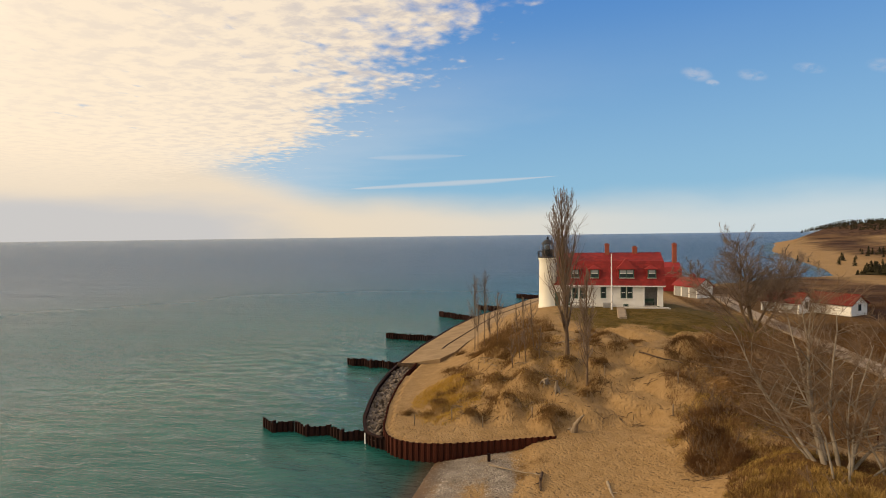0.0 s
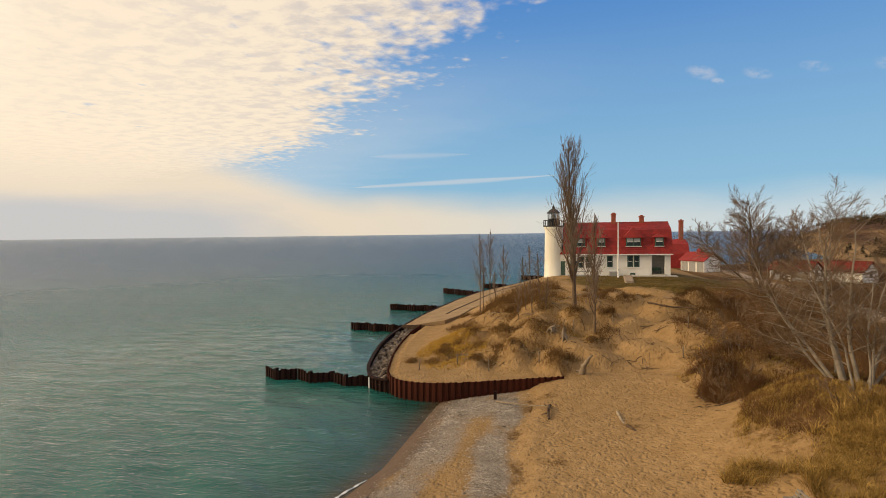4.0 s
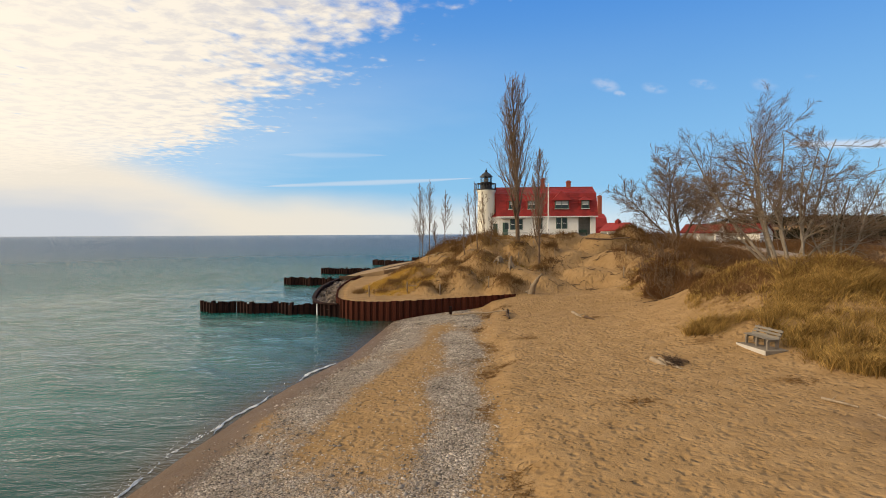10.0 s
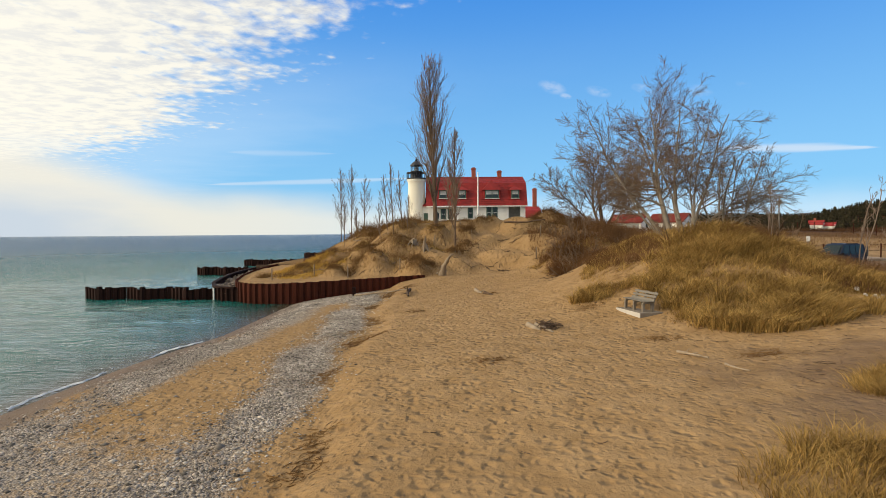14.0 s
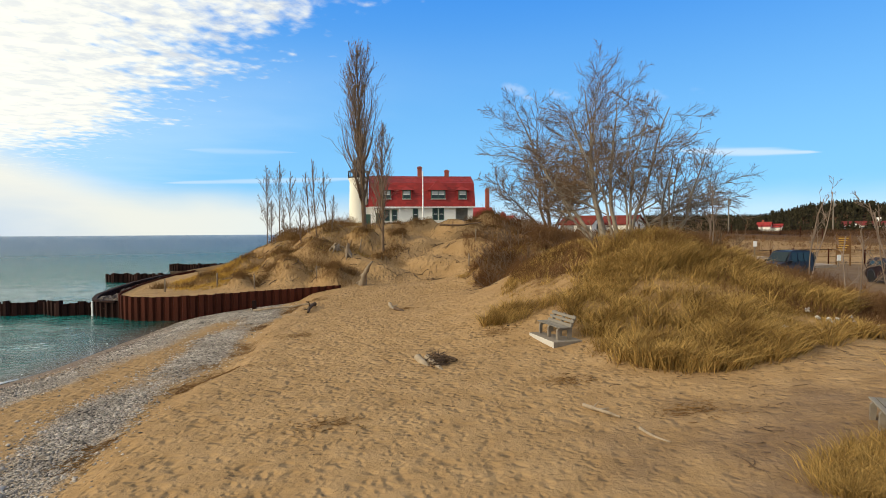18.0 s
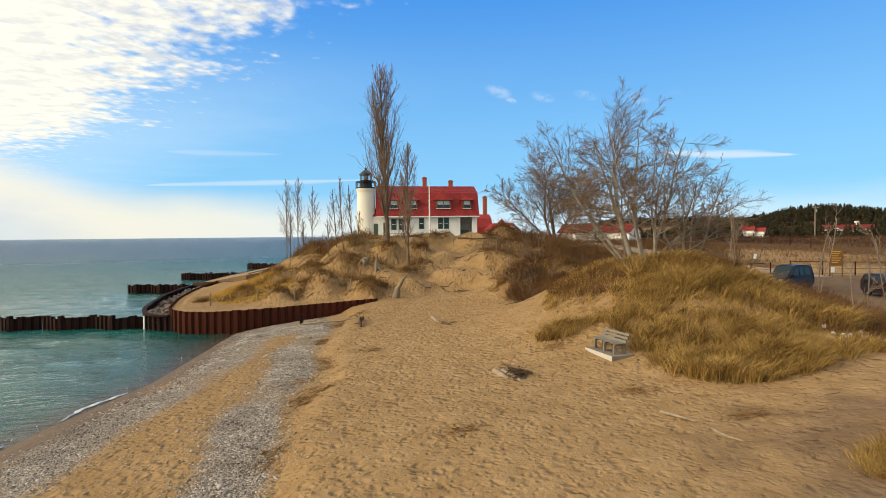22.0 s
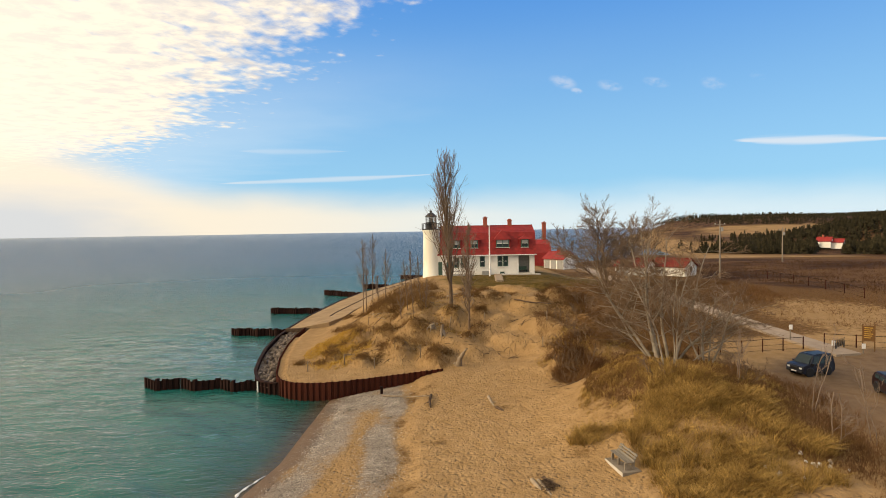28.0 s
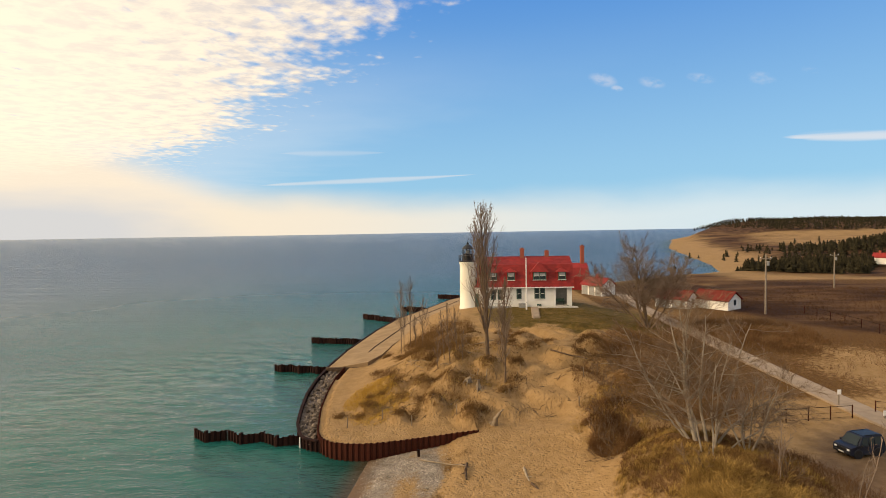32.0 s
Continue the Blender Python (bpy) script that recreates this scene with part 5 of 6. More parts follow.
bare_tree("cottonwood", stand(41.6, 73.5), "spreading bare tree at the edge of the lawn", 61, [(0, 0, 140, 22, 10.8, 0.22), (0.3, 0, 70, 12, 11.4, 0.19), (0.2, 0.2, 20, 26, 10.4, 0.16), (-0.3, 0, 172, 40, 9.8, 0.16), (0.5, 0.1, -10, 42, 9.0, 0.13), (0.1, 0.4, 250, 18, 9.0, 0.13)],
          (17, 0.40, 0.90, 0.24, 0.05), (9, 0.52, 0.66, 0.12, 0.04), (7, 0.62, 0.58, 0.10, 0.03), twig="paletwig", thick=2.1, flat=0.55)
bare_tree("cottonwood", stand(32.6, 34.8), "large many-stemmed bare tree with pale bark on the grassy mound", 81,
          [(-0.2, 0.2, 112, 20, 9.3, 0.15), (0.1, 0.8, 88, 26, 9.2, 0.14), (0.5, 0.3, 60, 20, 8.3, 0.12), (0.8, 0.2, 35, 33, 8.4, 0.10), (-0.4, 0.5, 145, 36, 8.2, 0.11), (-0.1, 1.1, 80, 36, 9.6, 0.11), (1.0, 0.3, 20, 46, 7.4, 0.085), (-0.5, 0.8, 160, 44, 5.6, 0.075), (0.4, -0.9, 40, 12, 6.8, 0.075), (1.3, -0.6, 10, 42, 4.8, 0.055), (-0.6, -1.6, 120, 8, 6.4, 0.065), (-0.2, -2.2, 60, 16, 5.6, 0.06)],
          (14, 0.42, 1.00, 0.20, 0.02), (10, 0.48, 0.74, 0.08, 0.03), (8, 0.56, 0.64, 0.08, 0.015), "birch", thick=0.9, flat=0.4)
bare_tree("cottonwood", stand(35.2, 34.5), "pale leaning bare tree on the mound", 83, (4, 5.0, 0.07, 0.75, 0.03), (8, 0.48, 0.75, 0.3, 0.05), (7, 0.45, 0.65, 0.15, 0.06), (4, 0.5, 0.6, 0.1, 0.05), "birch", twig="paletwig", thick=1.2)
for k, (x, y, h) in enumerate(((34.8, 30.5, 3.4), (38.2, 29.3, 4.4), (39.6, 27.0, 4.4), (37.0, 26.0, 3.2), (41.2, 22.4, 3.4), (36.4, 37.2, 3.6), (45.5, 52.0, 4.0), (43.0, 57.0, 5.0), (39.0, 60.0, 4.6), (47.5, 62.0, 4.4))):
    bare_tree("sapling", stand(x, y), "thin pale bare sapling leaning over dry scrub", 90 + k, (2, h, 0.024, 0.30, 0.03), (6, 0.34, 0.60, 0.30, 0.06), (5, 0.42, 0.6, 0.2, 0.06), (3, 0.48, 0.6, 0.1, 0.05), "paletwig", twig="paletwig", group="saplings by the parking place")

for k, (x, y, h) in enumerate(((28.5, 43.0, 1.2), (30.0, 43.7, 1.5), (29.2, 45.2, 1.3), (31.2, 46.6, 1.6), (30.4, 48.9, 1.4), (32.0, 51.0, 1.7), (33.6, 45.2, 1.5), (31.2, 32.0, 1.3), (29.6, 51.6, 1.3), (33.2, 54.2, 1.6), (35.6, 31.2, 1.4), (36.6, 20.4, 1.6), (27.6, 38.2, 1.3), (28.9, 39.2, 1.5), (28.0, 40.8, 1.6), (29.6, 41.4, 1.5))):
    bare_tree("shrub", stand(x, y), "tangled leafless brown shrub on sandy ground", 140 + k, (7, h, 0.018, 0.75, 0.03), (4, 0.55, 0.6, 0.25, 0.03), (4, 0.55, 0.6, 0.2, 0.02), (3, 0.6, 0.5, 0.1, 0.02), category="shrub", group="leafless shrubs on the ridge")


# ---------- scrub, grass, litter ----------
def stems_mesh(name, spots, heights, lean, radius, mat, seed, k=4, sides=3, fork=0):
    g = np.random.default_rng(seed)
    n = len(spots)
    z = land_z(spots[:, 0], spots[:, 1])
    base = np.stack([spots[:, 0], spots[:, 1], z - 0.05], 1)
    a = g.uniform(0, 2 * np.pi, n)
    tip = np.tan(np.abs(g.normal(0, lean, n)))
    way = np.stack([np.cos(a) * tip, np.sin(a) * tip, np.ones(n)], 1)
    way /= np.linalg.norm(way, axis=1, keepdims=True)
    t = np.linspace(0, 1, k)
    bow = g.normal(0, 0.16, (n, 3)) * (1, 1, 0.2)
    pts = base[:, None] + heights[:, None, None] * (way[:, None] * t[None, :, None] + bow[:, None] * (t ** 2)[None, :, None])
    rad = radius * (1 - 0.85 * t)[None] * (0.6 + 0.8 * g.random((n, 1)))
    groups = [(pts, rad, sides)]
    for _ in range(fork):
        f = g.integers(1, k - 1, n)
        s = pts[np.arange(n), f]
        w2 = way + g.normal(0, 0.55, (n, 3)) * (1, 1, 0.5)
        w2 /= np.linalg.norm(w2, axis=1, keepdims=True)
        tt = np.linspace(0, 1, 3)
        p2 = s[:, None] + (heights * 0.55)[:, None, None] * w2[:, None] * tt[None, :, None]
        groups.append((p2, radius * 0.55 * np.repeat((1 - 0.8 * tt)[None], n, 0), 3))
    return tubes(name, groups, mat, False)


def scatter(n, cx, cy, rx, ry, seed, clump=0.0, keep=None):
    g = np.random.default_rng(seed)
    r, a = np.sqrt(g.random(n * 3)), g.uniform(0, 2 * np.pi, n * 3)
    x, y = cx + rx * r * np.cos(a), cy + ry * r * np.sin(a)
    ok = wobble(x, y, 0.9, seed % 7) + g.normal(0, 0.35, n * 3) > clump - 0.6
    if keep is not None:
        ok &= keep(x, y)
    return np.stack([x, y], 1)[ok][:n]


def thicket(name, label, n, cx, cy, rx, ry, h, mat, seed, lean=0.45, radius=0.012, clump=0.2, keep=None, fork=2):
    s = scatter(n, cx, cy, rx, ry, seed, clump, keep)
    g = np.random.default_rng(seed + 1)
    hh = h * (0.35 + 0.75 * g.random(len(s))) * (0.75 + 0.35 * wobble(s[:, 0], s[:, 1], 1.1, 2))
    ob = new(name, stems_mesh(name, s, np.maximum(hh, 0.12), lean, radius, M[mat], seed, fork=fork))
    return tagged(ob, label, "shrubs", kind="stuff")


def patchy(x, y):
    return wobble(x, y, 0.9, 4) > -0.15


def off_track(x, y):
    return np.abs(x - path_x(y)) > 2.6


thicket("scrub", "dense reddish-brown leafless scrub on the ridge beside the track", 3800, 31.6, 49.0, 4.0, 10.5, 1.0, "scrub", 1, 0.5, 0.010, 0.6, keep=off_track)
thicket("scrub", "dark brown leafless scrub under the pale trees", 6200, 33.2, 33.9, 5.6, 5.2, 0.62, "scrub", 2, 0.75, keep=patchy)
thicket("scrub", "dense reddish leafless bushes on the sandy slope beside the track", 3200, 28.6, 40.0, 1.7, 2.5, 1.15, "scrub", 24, 0.6, 0.011, 0.25)
thicket("scrub", "thin brown brush among the grass of the mound", 2000, 32.6, 29.6, 4.6, 3.4, 0.55, "scrub", 26, 0.7, 0.010, 0.5, keep=patchy)
thicket("scrub", "brown twiggy brush on the flank of the mound", 3600, 36.4, 28.2, 2.5, 4.6, 0.75, "scrub", 14, 0.7)
thicket("scrub", "tall brown leafless thicket below the lighthouse", 2600, 14.5, 66.0, 4.2, 9.5, 1.4, "tussock", 3, 0.25, 0.010)
thicket("scrub", "brown brush along the edge of the lawn", 5200, 37.5, 55.0, 5.5, 12.0, 1.2, "scrub", 4, 0.5)
thicket("scrub", "brown brush between parking place and mound", 3200, 38.6, 28.5, 2.8, 9.0, 0.8, "scrub", 5, 0.7)
thicket("scrub", "tangled dead brush and branches by the sandy gully", 1500, 36.0, 19.5, 2.6, 2.6, 0.8, "scrub", 25, 0.9, 0.012, 0.3)
thicket("scrub", "low brown brush by the cottages", 2200, 47.0, 72.0, 7.0, 9.0, 1.1, "scrub", 6, 0.5)
thicket("scrub", "dark brown brush of the open field", 9000, 88.0, 90.0, 26.0, 30.0, 0.7, "darkscrub", 8, 0.7, 0.022, 0.55)
thicket("scrub", "brown dry brush beside the concrete footpath", 4200, 54.0, 70.0, 7.0, 9.0, 0.9, "scrub", 15, 0.6, 0.02, 0.25)
thicket("scrub", "sparse brown brush on open sand past the fence", 1500, 60.0, 60.0, 10.0, 9.0, 0.6, "scrub", 16, 0.7, 0.02, 0.5)
thicket("scrub", "yellow-brown low bushes behind the steel wall", 4200, 8.3, 52.5, 2.3, 4.2, 0.42, "yellow", 9, 0.9, 0.012, 0.1)

thicket("scrub", "dense brown leafless scrub on a sandy hummock", 2100, 29.5, 43.6, 2.5, 2.2, 0.85, "scrub", 21, 0.6, 0.011, 0.2)
thicket("scrub", "orange-brown brush on the dune crest before the tower", 2200, 15.0, 60.5, 3.4, 4.4, 0.9, "tussock", 22, 0.35, 0.011, 0.1)
thicket("scrub", "yellow-brown brush beside the track", 2400, 30.4, 54.5, 2.8, 3.2, 0.55, "tussock", 23, 0.6, 0.012, 0.3, off_track)
# tussocks on the dune face, each over its own hummock
g = np.random.default_rng(12)
spots, hs = [], []
TUSSOCKS = [(9.2, 49.2, 0.75), (12.15, 47.4, 0.8), (15.6, 50.4, 1.0), (18.1, 46.7, 0.9), (17.0, 49.5, 1.1), (14.2, 50.0, 0.8), (11.5, 51.0, 0.8), (15.5, 52.5, 0.8), (18.2, 52.2, 0.9), (13.0, 54.0, 0.9), (10.5, 55.5, 0.9), (22.6, 52.6, 0.9), (23.5, 57.0, 1.0), (26.5, 62.5, 1.1),
            (24.0, 64.0, 0.9), (21.0, 58.0, 1.1), (17.5, 57.5, 1.2), (13.5, 48.6, 0.6), (9.0, 58.0, 1.0), (7.5, 60.0, 0.9), (30.5, 60.5, 0.9), (32.0, 64.0, 1.0), (8.2, 48.0, 0.6), (19.6, 47.6, 0.6)]
TUSSOCKS += [(x, y, 0.35 + 0.4 * g.random()) for x, y in zip(g.uniform(6.5, 24, 26), g.uniform(48, 70, 26)) if abs(x - path_x(y)) > 2.2]
for x, y, r, up in HUMMOCKS[:-1]:
    q = np.stack([g.normal(x, r * 0.42, 380), g.normal(y, r * 0.40, 380)], 1)
    spots.append(q)
    hs.append(0.10 + 0.32 * g.random(380))
for x, y, r in TUSSOCKS:
    for _ in range(6):
        cx, cy = x + g.normal(0, r * 0.6), y + g.normal(0, r * 0.5)
        q = np.stack([g.normal(cx, r * 0.42, 55), g.normal(cy, r * 0.38, 55)], 1)
        spots.append(q)
        hs.append(0.18 + 0.42 * g.random(55))
ob = new("tussocks", stems_mesh("tussocks", np.concatenate(spots), np.concatenate(hs), 0.75, 0.010, M["tussock"], 13, 3, 3, 1))
tagged(ob, "brown dead tussocks and roots on the dune face", "shrubs", kind="stuff")


def blades(name, label, spots, height, mat, seed, lean=0.35, width=0.016, tuft=0):
    """Curved dry grass blades."""
    g = np.random.default_rng(seed)
    n = len(spots)
    z = land_z(spots[:, 0], spots[:, 1]) - 0.03
    a = g.uniform(0, 2 * np.pi, n)
    wind = np.stack([0.25 + g.normal(0, lean, n), 0.05 + g.normal(0, lean, n)], 1)
    if tuft:      # blades of one tuft lean away from its middle
        middle = spots.reshape(tuft, -1, 2).mean(0)
        wind = wind + 4.0 * (spots - np.tile(middle, (tuft, 1)))
    h = height * (0.45 + 0.6 * g.random(n)) * (0.72 + 0.33 * wobble(spots[:, 0], spots[:, 1], 0.5, 4) + 0.30 * wobble(spots[:, 0], spots[:, 1], 1.2, 8))
    h = np.maximum(h, 0.05)
    side = np.stack([np.cos(a), np.sin(a), np.zeros(n)], 1) * width * (0.6 + 0.8 * g.random((n, 1)))
    base = np.stack([spots[:, 0], spots[:, 1], z], 1)

    def mid(t):
        return base + np.concatenate([wind * (h * t * t)[:, None], (h * (t - 0.22 * t * t))[:, None]], 1)

    p0, p1, p2 = mid(np.zeros(n)), mid(np.full(n, 0.55)), mid(np.ones(n))
    V = np.stack([p0 - side, p0 + side, p1 - side * 0.8, p1 + side * 0.8, p2 - side * 0.12, p2 + side * 0.12], 1).reshape(-1, 3)
    i = np.arange(n)[:, None] * 6
    F = np.concatenate([i + (0, 1, 3, 2), i + (2, 3, 5, 4)])
    ob = new(name, fast_mesh(name, V, F, M[mat], False))
    return tagged(ob, label, "grass", kind="stuff")


def tufts(n, per, cx, cy, rx, ry, seed, r=0.16, clump=0.0, keep=None):
    c = scatter(n, cx, cy, rx, ry, seed, clump, keep)
    g = np.random.default_rng(seed + 5)
    return np.concatenate([c + g.normal(0, r, c.shape) for _ in range(per)])


def mound_front(x, y):
    return (y < 31.0 + 1.8 * wobble(x, y, 0.8, 3)) & (x < 36.0 - 0.5 * wobble(x, y, 1.3, 6)) & (wobble(x, y, 0.7, 9) > -0.78) & ((x > 27.9) | (y > 28.6)) & (np.hypot((x - 31.6) / 6.3, (y - 28.5) / 6.6) < 0.95 + 0.2 * wobble(x, y, 0.8, 2)) & (((x - 26.6) ** 2 + (y - 26.2) ** 2) > 1.7)


def near_bench(x, y):
    return ((x - 30.2) ** 2 + (y - 17.6) ** 2) > 1.6


blades("beach_grass", "tall golden dry beach grass covering the mound", tufts(760, 52, 31.6, 28.4, 6.3, 6.6, 31, 0.12, 0.50, mound_front), 1.0, "grass", 32, 0.22, 0.012, 52)
blades("beach_grass", "low matted dry grass on the mound", tufts(800, 34, 32.0, 29.0, 6.3, 6.8, 30, 0.26, 0.50, mound_front), 0.36, "grass", 29, 0.8, 0.009)
blades("beach_grass", "golden dry grass tufts near the second bench", tufts(420, 50, 34.6, 17.2, 4.0, 3.0, 33, 0.13, 0.2, near_bench), 0.75, "grass", 34, 0.24, 0.008, 50)
blades("beach_grass", "thick clump of golden dry grass before the second bench", tufts(150, 60, 29.2, 16.6, 1.35, 0.85, 71, 0.12, 0.1), 0.62, "grass", 72, 0.24, 0.006, 60)
blades("beach_grass", "clump of golden dry grass on open sand", tufts(300, 60, 25.6, 11.9, 2.7, 2.3, 51, 0.12, 0.1), 0.62, "grass", 52, 0.24, 0.006, 60)
blades("beach_grass", "thin golden grass among the brush of the mound", tufts(760, 30, 32.6, 32.2, 5.8, 5.4, 61, 0.12, 0.5), 0.60, "grass", 62, 0.3, 0.008)
blades("beach_grass", "sparse dry grass on the ridge", tufts(700, 18, 30.0, 43.0, 3.6, 6.0, 35, 0.15, 0.35, off_track), 0.5, "grass", 36, 0.35, 0.011)
blades("beach_grass", "pale dry grass behind the steel wall", tufts(420, 20, 9.5, 51.5, 3.0, 5.5, 37, 0.18, 0.2), 0.35, "yellow", 38, 0.35, 0.012)
blades("beach_grass", "sparse dry grass on the dune face", tufts(420, 14, 15.5, 55.0, 6.5, 7.5, 39, 0.2, 0.45, off_track), 0.4, "grass", 40)
blades("lawn_grass", "short brown winter lawn", tufts(2600, 12, 32.0, 76.0, 9.5, 9.0, 41, 0.3, -0.3), 0.14, "lawngrass", 42, 0.4, 0.02)


# ---------- conifer woods ----------
def conifers(name, label, spots, heights, seed, tiers=7, arms=7):
    g = np.random.default_rng(seed)
    V, F = [], []
    z = land_z(spots[:, 0], spots[:, 1])
    for (x, y), h, zz in zip(spots, heights, z):
        for k in range(tiers):
            f = 0.1 + 0.88 * k / tiers
            r = h * 0.30 * (1 - f) * (0.75 + 0.5 * g.random()) + 0.06 * h * 0.3
            a0 = g.random() * 6.28
            for j in range(arms):
                a = a0 + j * 2 * math.pi / arms + g.normal(0, 0.15)
                rr = r * (0.7 + 0.6 * g.random())
                i = len(V)
                w = 0.55 * 2 * math.pi * rr / arms
                top = zz + h * (f + 0.17)
                low = zz + h * f - 0.05 * h * g.random()
                ca, sa = math.cos(a), math.sin(a)
                V += [(x, y, top), (x + ca * rr - sa * w, y + sa * rr + ca * w, low), (x + ca * rr + sa * w, y + sa * rr - ca * w, low)]
                F.append((i, i + 1, i + 2))
    ob = new(name, fast_mesh(name, V, F, M["pine"], False))
    return tagged(ob, label, "woods", kind="stuff")


g = np.random.default_rng(55)
sp = np.stack([g.uniform(104, 270, 30000), g.uniform(60, 270, 30000)], 1)
off = sp[:, 1] - (172 - 0.75 * (sp[:, 0] - 100))
sp = sp[(off > 0) & (off < 78) & (wobble(sp[:, 0], sp[:, 1], 7.0, 4) + g.normal(0, 0.2, len(sp)) > -0.42) & (sp[:, 0] - wall_in_x(sp[:, 1]) > 10) & (np.hypot(sp[:, 0] - 130, sp[:, 1] - 150) > 9)]


def in_sight(p, hx, hy, half):
    """Trees that stand close before a house, on its open side."""
    d = np.array([hx - 19.0, hy - 5.0])
    d /= np.hypot(*d)
    r = p - (hx, hy)
    return (np.abs(r[:, 0] * d[1] - r[:, 1] * d[0]) < half) & (r @ d > -60) & (r @ d < 5)


sp = sp[~in_sight(sp, 158.5, 189.5, 3.6) & ~in_sight(sp, 203, 195, 10)]
conifers("pine_wood", "belt of dark green conifers beyond the brown field", sp, 1.4 + 2.8 * g.random(len(sp)) ** 2, 56, 5, 6)
g = np.random.default_rng(57)
sp = np.stack([g.normal(242, 36, 1900), g.normal(250, 36, 1900)], 1)
conifers("pine_wood", "dark conifer wood covering a hill", sp, g.uniform(2.0, 5.0, len(sp)), 58, 5, 6)
sp = np.stack([g.uniform(330, 1100, 15000), g.uniform(540, 1150, 15000)], 1)
zz = land_z(sp[:, 0], sp[:, 1])
sp = sp[(zz > 11.8 + 3.5 * wobble(sp[:, 0], sp[:, 1], 55, 12)) & (sp[:, 0] - wall_in_x(sp[:, 1]) > 25)]
conifers("far_woods", "dark woods along the far dune ridge", sp, g.uniform(3.0, 6.0, len(sp)), 59, 3, 5)

# ---------- benches ----------
def bench(at, turn, label, pad=True, size=0.82):
    t = thing("park_bench", at, label, "bench", "wooden park benches", turn=turn)
    if pad:
        box("concrete_pad", (-1.02, -0.62, -0.35), (1.02, 0.55, 0.10), M["padconcrete"], t, "stained concrete pad", 0.02)
        # paler strip along the front face of the pad
        box("painted_edge", (-1.02, -0.632, -0.12), (1.02, -0.615, 0.09), M["path"], t, "pale front edge of the pad")
    z = 0.10 if pad else 0.0
    for x in (-0.72, 0.0, 0.72):
        out = [(-0.34, z), (-0.24, z), (-0.22, z + 0.36), (0.10, z + 0.36), (0.12, z), (0.24, z), (0.26, z + 0.40), (0.44, z + 0.86), (0.36, z + 0.90), (0.17, z + 0.46), (-0.28, z + 0.44), (-0.34, z + 0.36)]
        part("leg_frame", prism_mesh("leg_frame", out, "x", x - 0.05, x + 0.05, M["padconcrete"]), t, "grey cast concrete leg")
    for k in range(4):
        box("seat_slat", (-0.92, -0.33 + 0.135 * k, z + 0.45), (0.92, -0.21 + 0.135 * k, z + 0.49), M["slat"], t, bevel=0.006)
    for k in range(3):
        y, zz = 0.19 + 0.085 * k, z + 0.53 + 0.14 * k
        part("back_slat", box_mesh("back_slat", (-0.92, -0.02, -0.055), (0.92, 0.02, 0.055), M["slat"], 0.006), t, "", Matrix.Translation((0, y - 0.03, zz)) @ pose(0, 0, 0, -22, 0, 0))
    t.scale = (size, size, size)
    return t


bench((27.1, 26.3, ground_at(26.9, 26.2) + 0.02), -80, "weathered wooden bench on a concrete pad at the grass edge")
bench((29.95, 17.6, ground_at(29.95, 17.6) + 0.0), -122, "weathered wooden bench in sand beside grass tufts", False, 0.74)


# ---------- driftwood ----------
def log_mesh(name, length, r, mat, seed, knots=True):
    g = np.random.default_rng(seed)
    pts, rad = grow((0, 0, 0), (1, 0, 0), length, r, r * 0.55, 8, g, 0.06, 0.0)
    rad = rad * (0.85 + 0.3 * g.random(8))
    groups = [([pts], [rad], 8)]
    if knots:
        for k in range(3):
            i = g.integers(1, 6)
            p, q = grow(pts[i], side_way((1, 0, 0), 1.0, g), length * 0.22, r * 0.45, r * 0.12, 4, g, 0.15, 0.02)
            groups.append(([p], [q], 6))
    me = tubes(name, groups, mat, True)
    return me


def log(name, x, y, turn, length, r, mat, seed, label, dz=0.0, tilt=0.0, knots=True):
    ob = new(name, log_mesh(name, length, r, M[mat], seed, knots))
    ob.matrix_world = pose(x, y, ground_at(x, y) + r * 0.6 + dz, 0, tilt, turn)
    return tagged(ob, label, "driftwood")


def stump(x, y, label, h, seed, lean):
    """A dead bleached snag with spread roots."""
    g = np.random.default_rng(seed)
    t = thing("dead_stump", stand(x, y, 0.0), label, "stump")
    pts, rad = grow((0, 0, -0.1), (lean, 0, 1), h, 0.27, 0.07, 9, g, 0.16, 0.05)
    rad = rad * (0.8 + 0.45 * g.random(len(rad)))
    part("trunk", tubes("trunk", [([pts], [rad], 9)], M["drift"]), t)
    for k in (3, 5):      # broken side limbs
        p, q = grow(pts[k], side_way((lean, 0, 1), 0.55, g), h * 0.26, rad[k] * 0.6, 0.025, 5, g, 0.2, 0.1)
        part("snag_limb", tubes("snag_limb", [([p], [q], 6)], M["drift"]), t)
    roots = [grow((0, 0, 0.25), (math.cos(a), math.sin(a), -0.15), 0.45 + 0.45 * g.random(), 0.13, 0.025, 6, g, 0.28, -0.30) for a in np.linspace(0, 5.8, 8) + g.normal(0, 0.2, 8)]
    for p, q in roots:
        part("root", tubes("root", [([p], [q], 6)], M["drift"]), t)


